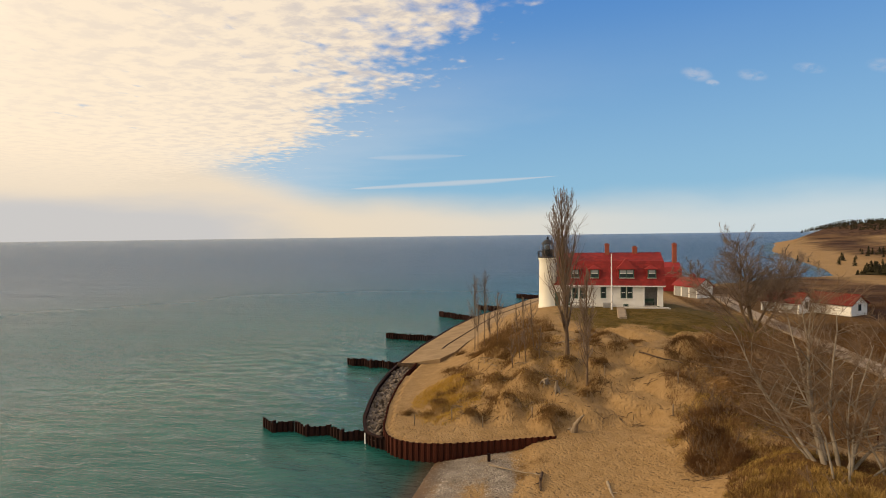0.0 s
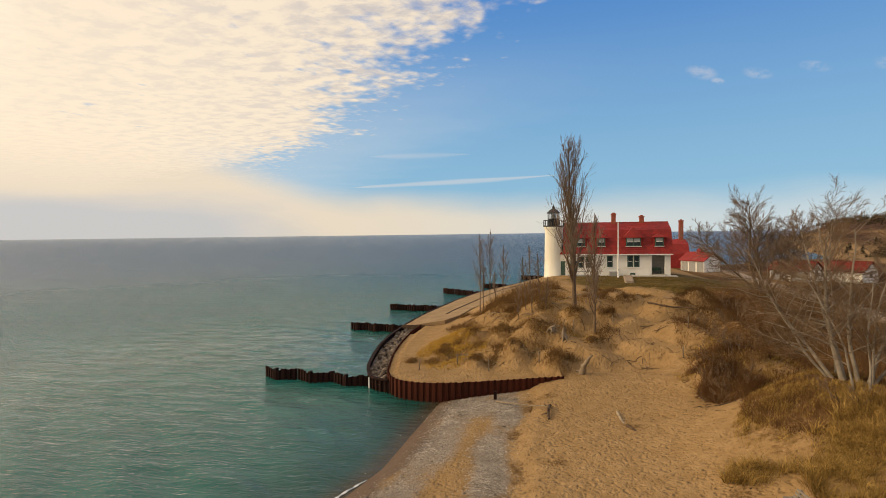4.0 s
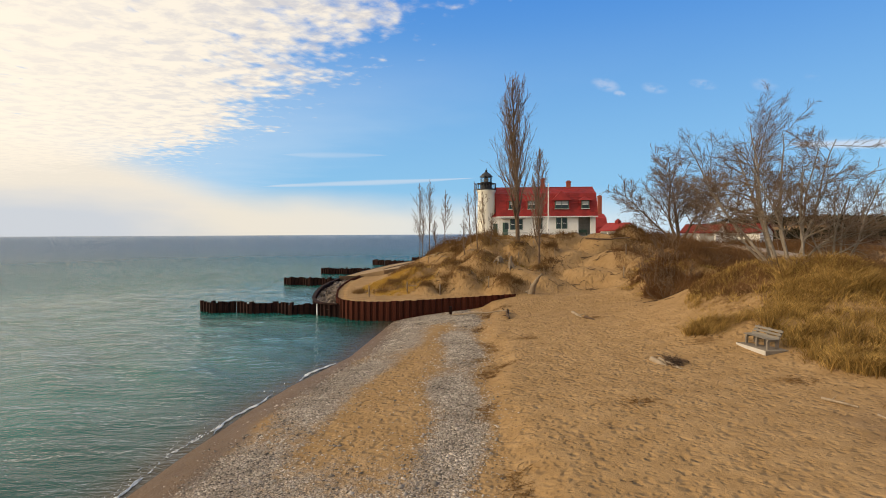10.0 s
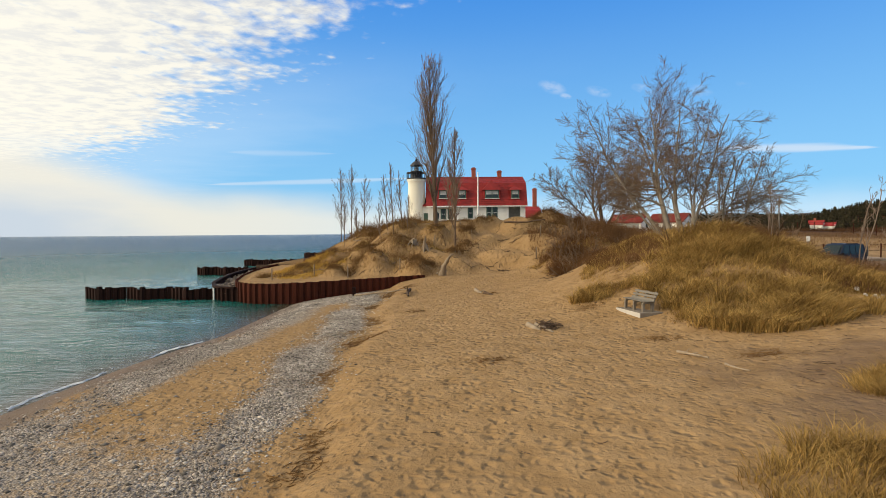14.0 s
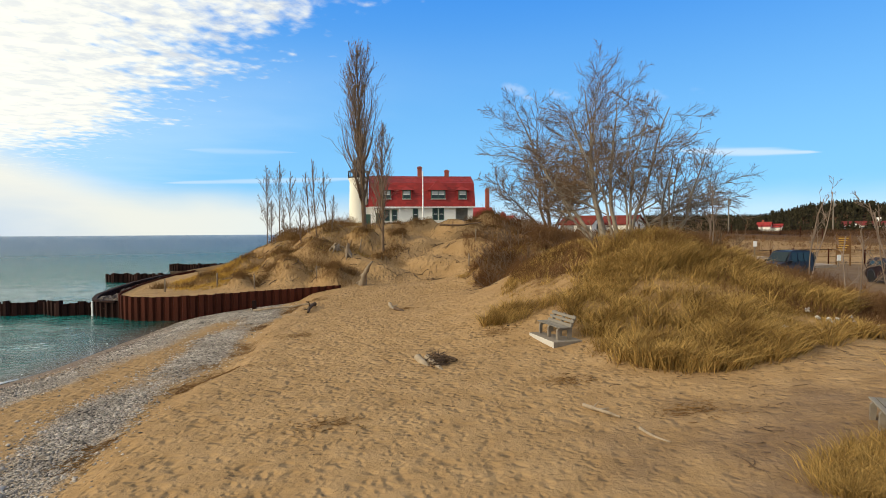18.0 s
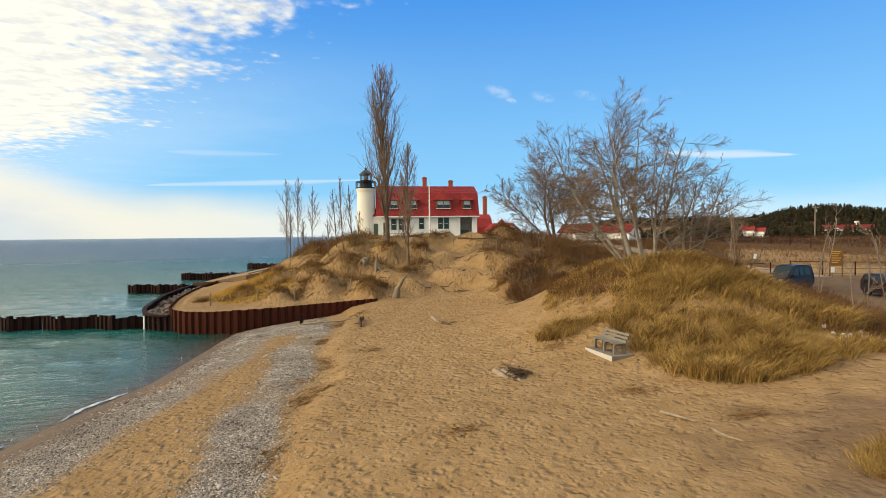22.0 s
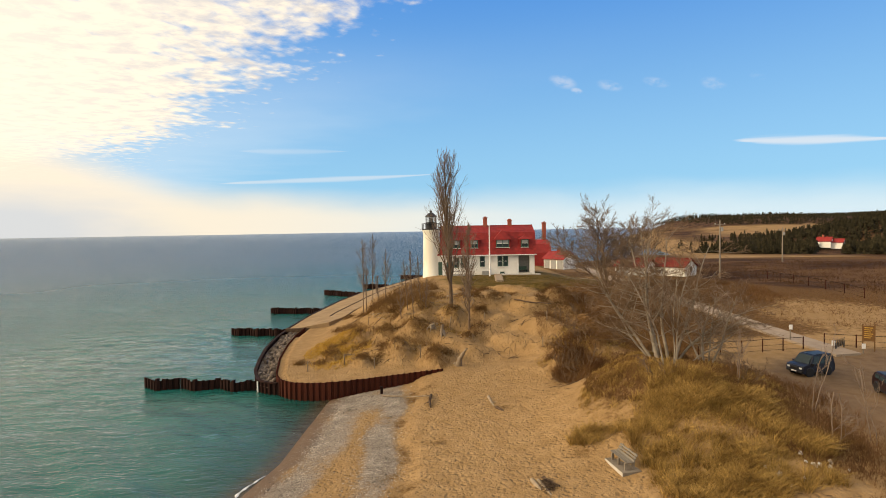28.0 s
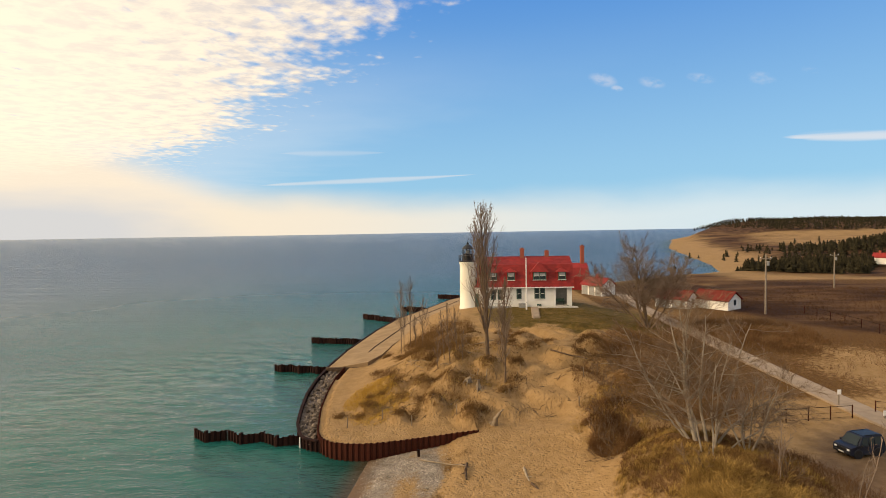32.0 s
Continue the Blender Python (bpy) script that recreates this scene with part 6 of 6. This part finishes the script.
stump(20.15, 45.9, "bleached dead snag with flared roots at the wall end", 2.1, 3, 0.12)
stump(19.0, 50.4, "pale dead tree stump with exposed roots on the dune", 1.1, 4, -0.1)
stump(17.9, 50.9, "small weathered stump with roots on the dune", 0.7, 6, 0.3)
log("driftwood_log", 21.95, 38.4, -84, 2.3, 0.11, "palewood", 5, "pale driftwood log with a dark burnt end on sand")
log("driftwood_log", 22.2, 35.9, -62, 0.8, 0.11, "char", 7, "short dark wet piece of driftwood", knots=False)
log("driftwood_log", 18.4, 52.6, 20, 2.4, 0.09, "drift", 8, "long grey fallen trunk on the dune", knots=True)
log("driftwood_log", 16.9, 60.2, -8, 4.0, 0.10, "drift", 18, "long grey fallen log on the dune crest")
log("driftwood_log", 26.4, 55.9, -58, 5.2, 0.08, "char", 19, "dark half-buried beam beside the track", knots=False)
for k, (x, y, a, ln, r) in enumerate(((22.70, 25.9, -76, 2.3, 0.105), (22.98, 25.8, -74, 1.9, 0.085), (23.25, 26.1, -72, 1.2, 0.06))):
    log("driftwood_log", x, y, a, ln, r, "palewood" if k < 2 else "char", 9 + k, "charred log of an old beach fire on sand", 0.02 * k, 0.0, False)
log("driftwood_log", 25.95, 20.85, -62, 1.0, 0.045, "palewood", 13, "thin bleached driftwood branch on sand")
log("driftwood_log", 26.5, 19.4, -78, 0.75, 0.034, "palewood", 14, "short bleached driftwood stick on sand", knots=False)
log("driftwood_log", 14.35, 40.9, -36, 4.3, 0.06, "drift", 15, "long pale washed-up pole near the steel wall", 0.05, -math.degrees(math.atan2(ground_at(18.0, 38.25) - ground_at(14.35, 40.9), 4.5)), False)
log("driftwood_log", 17.95, 39.1, -100, 2.2, 0.12, "char", 16, "dark driftwood beam half buried in the scarp", 0.05)
log("driftwood_log", 26.0, 28.3, 30, 1.1, 0.03, "char", 17, "dark twisted root on the sand")
mark = thing("marker_post", stand(14.2, 41.7, 0), "short dark steel post before the wall", "post")
box("post", (-0.10, -0.10, -0.4), (0.10, 0.10, 0.55), M["rustdark"], mark, bevel=0.01)

# twigs of the old fire, roots and wrack strewn on the beach
g = np.random.default_rng(71)


def litter(name, label, xy, length, radius, mat, seed, lift=0.02):
    g = np.random.default_rng(seed)
    n = len(xy)
    a = g.uniform(0, 2 * np.pi, n)
    ln = length * (0.4 + g.random(n))
    z = land_z(xy[:, 0], xy[:, 1]) + radius
    t = np.linspace(-0.5, 0.5, 4)
    bow = g.normal(0, 0.14, n)
    px = xy[:, :1] + ln[:, None] * (np.cos(a)[:, None] * t - np.sin(a)[:, None] * bow[:, None] * (4 * t * t))
    py = xy[:, 1:] + ln[:, None] * (np.sin(a)[:, None] * t + np.cos(a)[:, None] * bow[:, None] * (4 * t * t))
    pz = land_z(px, py) + radius * 1.2 + np.abs(g.normal(0, lift, (n, 1))) + g.normal(0, lift, (n, 1)) * t[None]
    ob = new(name, tubes(name, [(np.stack([px, py, pz], 2), np.repeat((radius * (0.5 + g.random(n)))[:, None], 4, 1), 4)], M[mat]))
    return tagged(ob, label, "litter", kind="stuff")


litter("fire_twigs", "pile of dark twigs beside the charred logs", np.stack([g.normal(23.30, 0.17, 150), g.normal(25.3, 0.34, 150)], 1), 0.30, 0.010, "char", 1, 0.10)
yy = g.uniform(14, 41, 2600)
litter("beach_wrack", "line of brown dry wrack along the sand scarp", np.stack([16.35 + 0.35 * np.sin(yy * 0.5) + g.normal(0, 0.22, 2600), yy], 1)[np.sin(yy * 1.3) + 0.6 * np.sin(yy * 3.1) + g.normal(0, 0.2, 2600) > 0.5], 0.20, 0.006, "tussock", 2)
litter("beach_twigs", "small twigs and roots scattered on the sand", np.stack([g.uniform(14, 30, 300), g.uniform(10, 46, 300)], 1), 0.18, 0.005, "char", 3)
litter("beach_twigs", "dead roots at the foot of the mound", np.stack([g.normal(31.5, 2.6, 60), g.normal(22.0, 0.5, 60)], 1), 0.28, 0.006, "char", 4)
litter("beach_twigs", "exposed roots along the track edge", np.stack([g.normal(27.6, 0.9, 130), g.uniform(36, 60, 130)], 1), 0.6, 0.012, "char", 5)

litter("beach_twigs", "dead branches and roots strewn on the dune face", np.stack([g.uniform(9, 27, 260), g.uniform(47, 60, 260)], 1), 0.7, 0.017, "char", 6)
litter("beach_twigs", "bleached sticks strewn on the dune face", np.stack([g.uniform(9, 24, 60), g.uniform(48, 60, 60)], 1), 1.0, 0.022, "drift", 7)

for k, (x, y) in enumerate(((29.3, 19.4), (28.4, 18.3), (27.5, 17.3), (29.9, 20.3))):
    litter("beach_twigs", "dark fallen twigs on the sand beside the second bench", np.stack([g.normal(x, 0.35, 6), g.normal(y, 0.25, 6)], 1), 0.34, 0.005, "char", 60 + k)
for k, (x, y) in enumerate(((20.6, 20.6), (16.9, 26.2), (22.6, 36.0), (17.8, 41.0), (27.9, 20.0), (15.9, 27.6), (26.2, 22.6), (25.7, 28.0), (18.4, 31.0))):
    n = 120
    litter("beach_wrack", "small patch of dry brown wrack on the sand", np.stack([g.normal(x, 0.35, n), g.normal(y, 0.25, n)], 1), 0.16, 0.005, "tussock", 30 + k)

# white rubble stones on the mound
PALE = [stone_mesh("rubble_stone", 0.30, M["path"], k) for k in range(5)]
for cx, cy, n in ((32.7, 23.9, 11), (35.3, 24.4, 9)):
    for k in range(n):
        x, y = cx + g.normal(0, 0.45), cy + g.normal(0, 0.35)
        ob = new("rubble_stone", PALE[k % 5])
        ob.matrix_world = pose(x, y, ground_at(x, y) + 0.05, *g.uniform(0, 360, 3)) @ Matrix.Scale(g.uniform(0.22, 0.5), 4)
        tagged(ob, "pale broken concrete lump in dry grass", "stone", "pale rubble in the grass")


# ---------- cars ----------
def car(at, turn, label, length=4.4, width=1.8, high=1.78, ground_gap=0.28, size=0.80, paint="paint"):
    t = thing("parked_car", at, label, "car", "cars in the parking place", turn=turn)
    L, W = length / 2, width / 2
    sect = [(-L, 0.45), (-L - 0.02, 0.85), (-L + 0.03, 1.08), (-L + 0.13, high - 0.10), (-L + 0.24, high - 0.02), (-L + 0.6, high), (0.35, high), (0.52, high - 0.05), (0.98, 1.14), (L - 0.30, 1.06), (L - 0.07, 0.97), (L, 0.70), (L - 0.03, 0.42), (L - 0.2, ground_gap), (-L + 0.2, ground_gap)]
    bm = bmesh.new()
    rings = []
    for y, k in ((-W, 0), (-W + 0.08, 1), (W - 0.08, 1), (W, 0)):
        ring = []
        for x, z in sect:
            inset = 0.0 if z < 1.12 else 0.16 * (z - 1.08) / (high - 1.08)
            yy = y - math.copysign(inset, y) if z >= 1.12 else y
            ring.append(bm.verts.new((x * (0.985 if k == 0 else 1.0), yy, z - (0.02 if k == 0 and z > 1.5 else 0))))
        rings.append(ring)
    n = len(sect)
    for a, b in zip(rings[:-1], rings[1:]):
        for i in range(n):
            bm.faces.new((a[i], a[(i + 1) % n], b[(i + 1) % n], b[i]))
    bm.faces.new(rings[0])
    bm.faces.new(list(reversed(rings[-1])))
    bmesh.ops.recalc_face_normals(bm, faces=bm.faces)
    me = bpy.data.meshes.new("body")
    bm.to_mesh(me)
    bm.free()
    me.materials.append(M[paint])
    body = part("body", me, t, "dark blue painted body" if paint == "paint" else "dark maroon painted body")
    hz = high
    # glass
    for s in (-1, 1):
        for x0, x1 in ((-L + 0.45, -L + 1.15), (-L + 1.22, -0.12), (-0.02, 0.72)):
            def yin(z):
                return s * (W - 0.16 * (z - 1.08) / (hz - 1.08) + 0.012)
            top = hz - 0.12
            tx = x1 if x1 < 0.5 else 0.42
            v = [(x0, yin(1.14), 1.14), (x1, yin(1.14), 1.14), (tx, yin(top), top), (x0 + 0.05, yin(top), top)]
            v += [(a, b - s * 0.02, c) for a, b, c in v]
            part("side_window", mesh_from("side_window", v, [(0, 1, 2, 3), (7, 6, 5, 4), (0, 4, 5, 1), (1, 5, 6, 2), (2, 6, 7, 3), (3, 7, 4, 0)], M["glass"]), body)
    v = [(1.06, -W + 0.18, 1.12), (1.06, W - 0.18, 1.12), (0.50, W - 0.28, hz - 0.08), (0.50, -W + 0.28, hz - 0.08)]
    v += [(a - 0.03, b, c - 0.03) for a, b, c in v]
    part("windscreen", mesh_from("windscreen", v, [(0, 1, 2, 3), (7, 6, 5, 4), (0, 4, 5, 1), (1, 5, 6, 2), (2, 6, 7, 3), (3, 7, 4, 0)], M["glass"]), body, "", (0.035, 0, 0.02))
    v = [(-L + 0.17, -W + 0.2, 1.12), (-L + 0.17, W - 0.2, 1.12), (-L + 0.31, W - 0.3, hz - 0.14), (-L + 0.31, -W + 0.3, hz - 0.14)]
    v += [(a + 0.03, b, c) for a, b, c in v]
    part("rear_window", mesh_from("rear_window", v, [(3, 2, 1, 0), (4, 5, 6, 7), (0, 1, 5, 4), (1, 2, 6, 5), (2, 3, 7, 6), (3, 0, 4, 7)], M["glass"]), body, "", (-0.02, 0, 0))
    part("roof_panel", prism_mesh("roof_panel", [(-L + 0.28, -W + 0.22), (0.36, -W + 0.22), (0.36, W - 0.22), (-L + 0.28, W - 0.22)], "z", hz + 0.004, hz + 0.03, M["black"]), body, "black roof panel")
    for s in (-1, 1):
        part("wheel_arch", lathe_mesh("wheel_arch", [(0.40, -0.03), (0.47, -0.03), (0.47, 0.03), (0.40, 0.03)], M["black"], 20), body, "dark wheel arch trim", Matrix.Translation((L - 0.82, s * (W + 0.0), 0.40)) @ pose(0, 0, 0, 90, 0, 0))
        part("wheel_arch", lathe_mesh("wheel_arch", [(0.40, -0.03), (0.47, -0.03), (0.47, 0.03), (0.40, 0.03)], M["black"], 20), body, "dark wheel arch trim", Matrix.Translation((-L + 0.85, s * (W + 0.0), 0.40)) @ pose(0, 0, 0, 90, 0, 0))
        box("side_skirt", (-L + 1.3, s * W - 0.03, 0.30), (L - 1.3, s * W + 0.03, 0.44), M["black"], body, "", 0.01)
        for x0 in (-1.02, 0.05):
            box("door_handle", (x0, s * W - 0.02, 0.98), (x0 + 0.2, s * W + 0.03, 1.03), M["black"], body, "dark door handle")
    for s in (-1, 1):
        box("headlight", (L - 0.10, s * 0.62 - 0.14, 0.68), (L + 0.015, s * 0.62 + 0.14, 0.86), M["lamp"], body, "clear round headlight", 0.03)
        box("tail_lamp", (-L - 0.01, s * 0.78 - 0.07, 0.75), (-L + 0.08, s * 0.78 + 0.07, 1.02), M["tail"], body, "red tail lamp", 0.02)
        box("mirror", (0.75, s * (W + 0.02), 1.08), (0.9, s * (W + 0.2), 1.24), M["black"], body, "", 0.02)
        box("roof_rail", (-L + 0.7, s * 0.62 - 0.025, hz - 0.01), (0.1, s * 0.62 + 0.025, hz + 0.06), M["black"], body)
    box("grille", (L - 0.06, -0.42, 0.62), (L + 0.012, 0.42, 0.86), M["black"], body, "dark slotted grille", 0.01)
    box("front_bumper", (L - 0.16, -W + 0.05, 0.36), (L + 0.06, W - 0.05, 0.58), M["black"], body, "dark front bumper", 0.04)
    box("rear_bumper", (-L - 0.06, -W + 0.05, 0.38), (-L + 0.16, W - 0.05, 0.60), M["black"], body, "dark rear bumper", 0.04)
    box("number_plate", (L + 0.06, -0.26, 0.42), (L + 0.075, 0.26, 0.54), M["trim"], body, "pale blank plate")
    for x in (-L + 0.85, L - 0.82):
        for s in (-1, 1):
            prof = [(0.20, -0.11), (0.33, -0.115), (0.365, -0.08), (0.365, 0.08), (0.33, 0.115), (0.20, 0.11)]
            w = part("wheel", lathe_mesh("tyre", prof, M["tyre"], 24), t, "black tyre on a metal rim", Matrix.Translation((x, s * (W - 0.10), 0.365)) @ pose(0, 0, 0, 90, 0, 0))
            part("rim", lathe_mesh("rim", [(0.03, -0.125), (0.19, -0.118), (0.22, -0.10), (0.22, 0.10), (0.19, 0.118), (0.03, 0.125)], M["chrome"], 20), w, "silver wheel rim")
    t.scale = (size, size, size)
    return t


car((44.5, 38.3, ground_at(44.5, 38.3)), 194, "dark blue boxy off-road car parked on the sandy lot", length=3.8, high=1.92, size=0.74)
car((45.9, 32.8, ground_at(45.9, 32.8)), 251, "dark maroon sport utility car parked facing the beach", high=1.55, size=0.76, paint="maroon")


# ---------- fence, signs, poles, road ----------
def fence(points, step, high, label):
    t = thing("wire_fence", (0, 0, 0), label, "fence")
    x, y, a, wide = along(points, step)
    tops = []
    for k in range(len(x)):
        z = ground_at(x[k], y[k])
        part("post", lathe_mesh("post", [(0.045, -0.3), (0.045, high), (0.01, high + 0.04)], M["rust"], 8), t, "", (x[k], y[k], z))
        tops.append(Vector((x[k], y[k], z)))
    for p, q in zip(tops[:-1], tops[1:]):
        for h in (0.12, high * 0.5, high - 0.04):
            round_bar("rail", p + Vector((0, 0, h)), q + Vector((0, 0, h)), 0.022 if h > high * 0.8 else 0.012, M["rustdark"], t, 6)
    return t


fence([(38.2, 43.3), (42.4, 43.8), (49.4, 44.9)], 1.9, 1.05, "low wire fence with thin posts along the parking place")
fence([(68.6, 86.0), (68.4, 74.0), (68.8, 62.0)], 3.0, 1.2, "long wire fence with thin posts across the brown field")
fence([(49.8, 46.0), (56.0, 44.0), (63.0, 43.0)], 2.1, 1.05, "low wire fence with posts past the gate")


def sign_board(at, turn):
    t = thing("notice_board", at, "brown wooden notice board on two posts", "sign", turn=turn)
    for x in (-0.62, 0.62):
        box("post", (x - 0.07, -0.07, -0.3), (x + 0.07, 0.07, 2.3), M["signwood"], t, bevel=0.01)
    b = box("board", (-0.58, -0.05, 0.85), (0.58, 0.03, 2.15), M["signwood"], t, "dark brown boards", 0.01)
    for k in range(6):
        box("text_bar", (-0.45, -0.062, 1.95 - 0.17 * k), (0.45 - 0.12 * (k % 3), -0.048, 2.01 - 0.17 * k), M["yellow"], b, "row of yellow lettering as a plain bar")
    return t


sign_board((53.2, 43.9, ground_at(52.7, 43.8)), -36).scale = (0.62, 0.62, 0.95)
for x, y, h in ((48.9, 47.0, 1.5), (50.6, 44.3, 0.8), (52.2, 43.2, 0.8)):
    t = thing("small_sign", stand(x, y, 0), "small white sign plate on a thin post", "sign", "small white signs")
    box("post", (-0.035, -0.035, -0.3), (0.035, 0.035, h), M["pole"], t)
    box("plate", (-0.15, -0.06, h - 0.40), (0.15, -0.036, h), M["trim"], t, "plain white plate")


def utility_pole(x, y, h):
    t = thing("utility_pole", stand(x, y, 0), "weathered wooden utility pole with crossarm", "pole", "utility poles")
    part("shaft", lathe_mesh("shaft", [(0.16, -0.5), (0.15, 0), (0.10, h)], M["pole"], 10), t)
    box("crossarm", (-0.9, -0.06, h - 0.7), (0.9, 0.06, h - 0.55), M["pole"], t)
    for k in (-0.75, 0.0, 0.75):
        part("insulator", lathe_mesh("insulator", [(0.03, 0), (0.06, 0.05), (0.04, 0.14)], M["lamp"], 8), t, "", (k, 0, h - 0.55))
    box("transformer", (0.12, -0.18, h - 1.7), (0.48, 0.18, h - 1.0), M["grey"], t, bevel=0.05)


utility_pole(62.7, 84.2, 9.0)
utility_pole(94.0, 117.0, 7.5)
utility_pole(128.0, 128.0, 8.0)

# looped bicycle rack beside the gate
rack = thing("bicycle_rack", stand(51.4, 44.6, 0), "wavy black tubular bicycle rack by the gate", "rack", turn=35)
pts = [(-0.9 + 0.15 * k, 0.0, 0.45 + 0.40 * math.cos(k * math.pi / 1.5)) for k in range(13)]
part("tube", tubes("tube", [([pts], [[0.03] * 13], 8)], M["black"]), rack)
for x in (-0.9, 0.9):
    box("foot", (x - 0.04, -0.04, -0.25), (x + 0.04, 0.04, 0.6), M["black"], rack)

# concrete walk from the parking place towards the buildings
road = tagged(new("footpath"), "pale concrete footpath leading to the buildings", "path", kind="structure")
px = smooth_line([(50.6, 42.6), (49.9, 47.2), (48.9, 53.5), (47.2, 62.5), (46.2, 76.0), (46.6, 91.5), (48.2, 110.0)], 60)
x, y, a, wide = along(px, 1.6)
slab = box_mesh("slab", (-wide / 2 + 0.012, -1.15, -0.4), (wide / 2 - 0.012, 1.15, 0.06), M["dullpath"], 0.015)
for k in range(len(x)):
    c, s = math.cos(radians(a[k])), math.sin(radians(a[k]))
    za, zb = ground_at(x[k] - 0.8 * c, y[k] - 0.8 * s), ground_at(x[k] + 0.8 * c, y[k] + 0.8 * s)
    part("slab", slab, road, "", pose(x[k], y[k], (za + zb) / 2 + 0.12, 0, -math.degrees(math.atan2(zb - za, 1.6)), a[k]))
for x, y in ((27.6, 47.5), (28.6, 50.5), (10.5, 47.2), (7.7, 45.8), (13.2, 46.0), (17.0, 47.5)):
    t = thing("marker_post", stand(x, y, 0), "short weathered wooden post on the dune", "post", "dune posts")
    part("post", lathe_mesh("post", [(0.05, -0.3), (0.045, 0.85), (0.02, 0.9)], M["drift"], 8), t)

# ---------- pebbles, foam ----------
def pebbles(name, label, xy, size, seed):
    g = np.random.default_rng(seed)
    n = len(xy)
    o = np.array([(1, 0, 0), (-1, 0, 0), (0, 1, 0), (0, -1, 0), (0, 0, 1), (0, 0, -1)], float)
    f = np.array([(0, 2, 4), (2, 1, 4), (1, 3, 4), (3, 0, 4), (2, 0, 5), (1, 2, 5), (3, 1, 5), (0, 3, 5)])
    s = size * np.exp(g.normal(0, 0.4, (n, 1))) * np.array([1, 0.75, 0.45]) * (0.8 + 0.4 * g.random((n, 3)))
    a = g.uniform(0, 2 * np.pi, n)
    v = o[None] * s[:, None]
    x = v[..., 0] * np.cos(a)[:, None] - v[..., 1] * np.sin(a)[:, None]
    y = v[..., 0] * np.sin(a)[:, None] + v[..., 1] * np.cos(a)[:, None]
    z = v[..., 2] + (land_z(xy[:, 0], xy[:, 1]) + s[:, 2] * 0.3)[:, None]
    V = np.stack([x + xy[:, :1], y + xy[:, 1:], z], 2).reshape(-1, 3)
    F = (f[None] + np.arange(n)[:, None, None] * 6).reshape(-1, 3)
    return tagged(new(name, fast_mesh(name, V, F, M["pebble"], True)), label, "pebbles", kind="stuff")


g = np.random.default_rng(91)
N = 70000
yy = 8 + 35 * g.random(N) ** 1.5
px = np.where(g.random(N) < 0.42, shore_x(yy) + (2.25 + g.normal(0, 0.62, N)) * (16.5 - shore_x(yy)) / 8.6, 15.1 + 0.25 * np.sin(yy * 0.7) + g.normal(0, 0.55, N))
near = (yy < 20) & (g.random(N) < 0.5 * (20 - yy) / 6)
px = np.where(near, g.uniform(9.5, 15.6, N), px)
px = np.where(g.random(N) < 0.06, g.uniform(8.5, 16.5, N), px)
ok = (yy < wall_front_y(px) - 0.15) & (px > shore_x(yy) + 0.35) & (wobble(px, yy, 0.9, 5) + g.normal(0, 0.5, N) > -0.55)
pebbles("beach_pebbles", "grey and pale beach pebbles in bands along the shore", np.stack([px, yy], 1)[ok], 0.026, 92)
xy = np.stack([g.normal(12.8, 1.5, 7000), g.normal(40.2, 1.3, 7000)], 1)
pebbles("beach_pebbles", "pale pebbles piled before the steel wall", xy[xy[:, 1] < wall_front_y(xy[:, 0]) - 0.2], 0.028, 93)


def foam():
    """A thin broken line of surf on the waterline."""
    g = np.random.default_rng(17)
    V, F = [], []
    for k in range(900):
        y = g.uniform(6, 40)
        gap = 1.4 * math.exp(-((y - 17) / 4.5) ** 2) + 0.5 * math.sin(y * 1.3)
        if gap < g.normal(0.85, 0.25):
            continue
        line = g.random() < 0.7
        x = float(shore_x(y)) + 0.12 * math.sin(y * 0.9) - (0.22 + abs(g.normal(0, 0.07)) if line else 0.3 + abs(g.normal(0, 0.35)))
        r = g.uniform(0.015, 0.05) if line else g.uniform(0.008, 0.025)
        i = len(V)
        n = 7
        for j in range(n):
            a = j * 2 * math.pi / n
            q = r * g.uniform(0.6, 1.3)
            V.append((x + q * 0.6 * math.cos(a), y + q * 1.9 * math.sin(a), LAKE + 0.012))
        V.append((x, y, LAKE + 0.035))
        F += [(i + j, i + (j + 1) % n, i + n) for j in range(n)]
    # lacy ribbon of the breaking wave
    for lo, hi, seed in ((20.5, 24.5, 1), (26.5, 29.5, 2), (15.0, 17.5, 3)):
        ys = np.linspace(lo, hi, 160)
        fade = np.sin(np.pi * (ys - lo) / (hi - lo))
        wide = 0.24 * fade * np.clip(0.45 + 0.75 * wobble(ys * 3.1, ys * 0, 0.35, seed), 0.05, 1.2) + 0.012
        x0 = shore_x(ys) - 0.12 + 0.10 * np.sin(ys * 1.9 + seed) + 0.03 * np.sin(ys * 9.0)
        i = len(V)
        for y, a, w in zip(ys, x0, wide):
            V += [(a, y, LAKE + 0.02), (a - w * 0.5, y, LAKE + 0.06), (a - w, y, LAKE + 0.015)]
        for k in range(159):
            for j in (0, 1):
                p = i + 3 * k + j
                F += [(p, p + 1, p + 4), (p, p + 4, p + 3)]
    ob = new("surf_foam", fast_mesh("surf_foam", V, F, M["foam"], True))
    tagged(ob, "thin broken line of white surf foam at the waterline", "foam", kind="stuff")


foam()
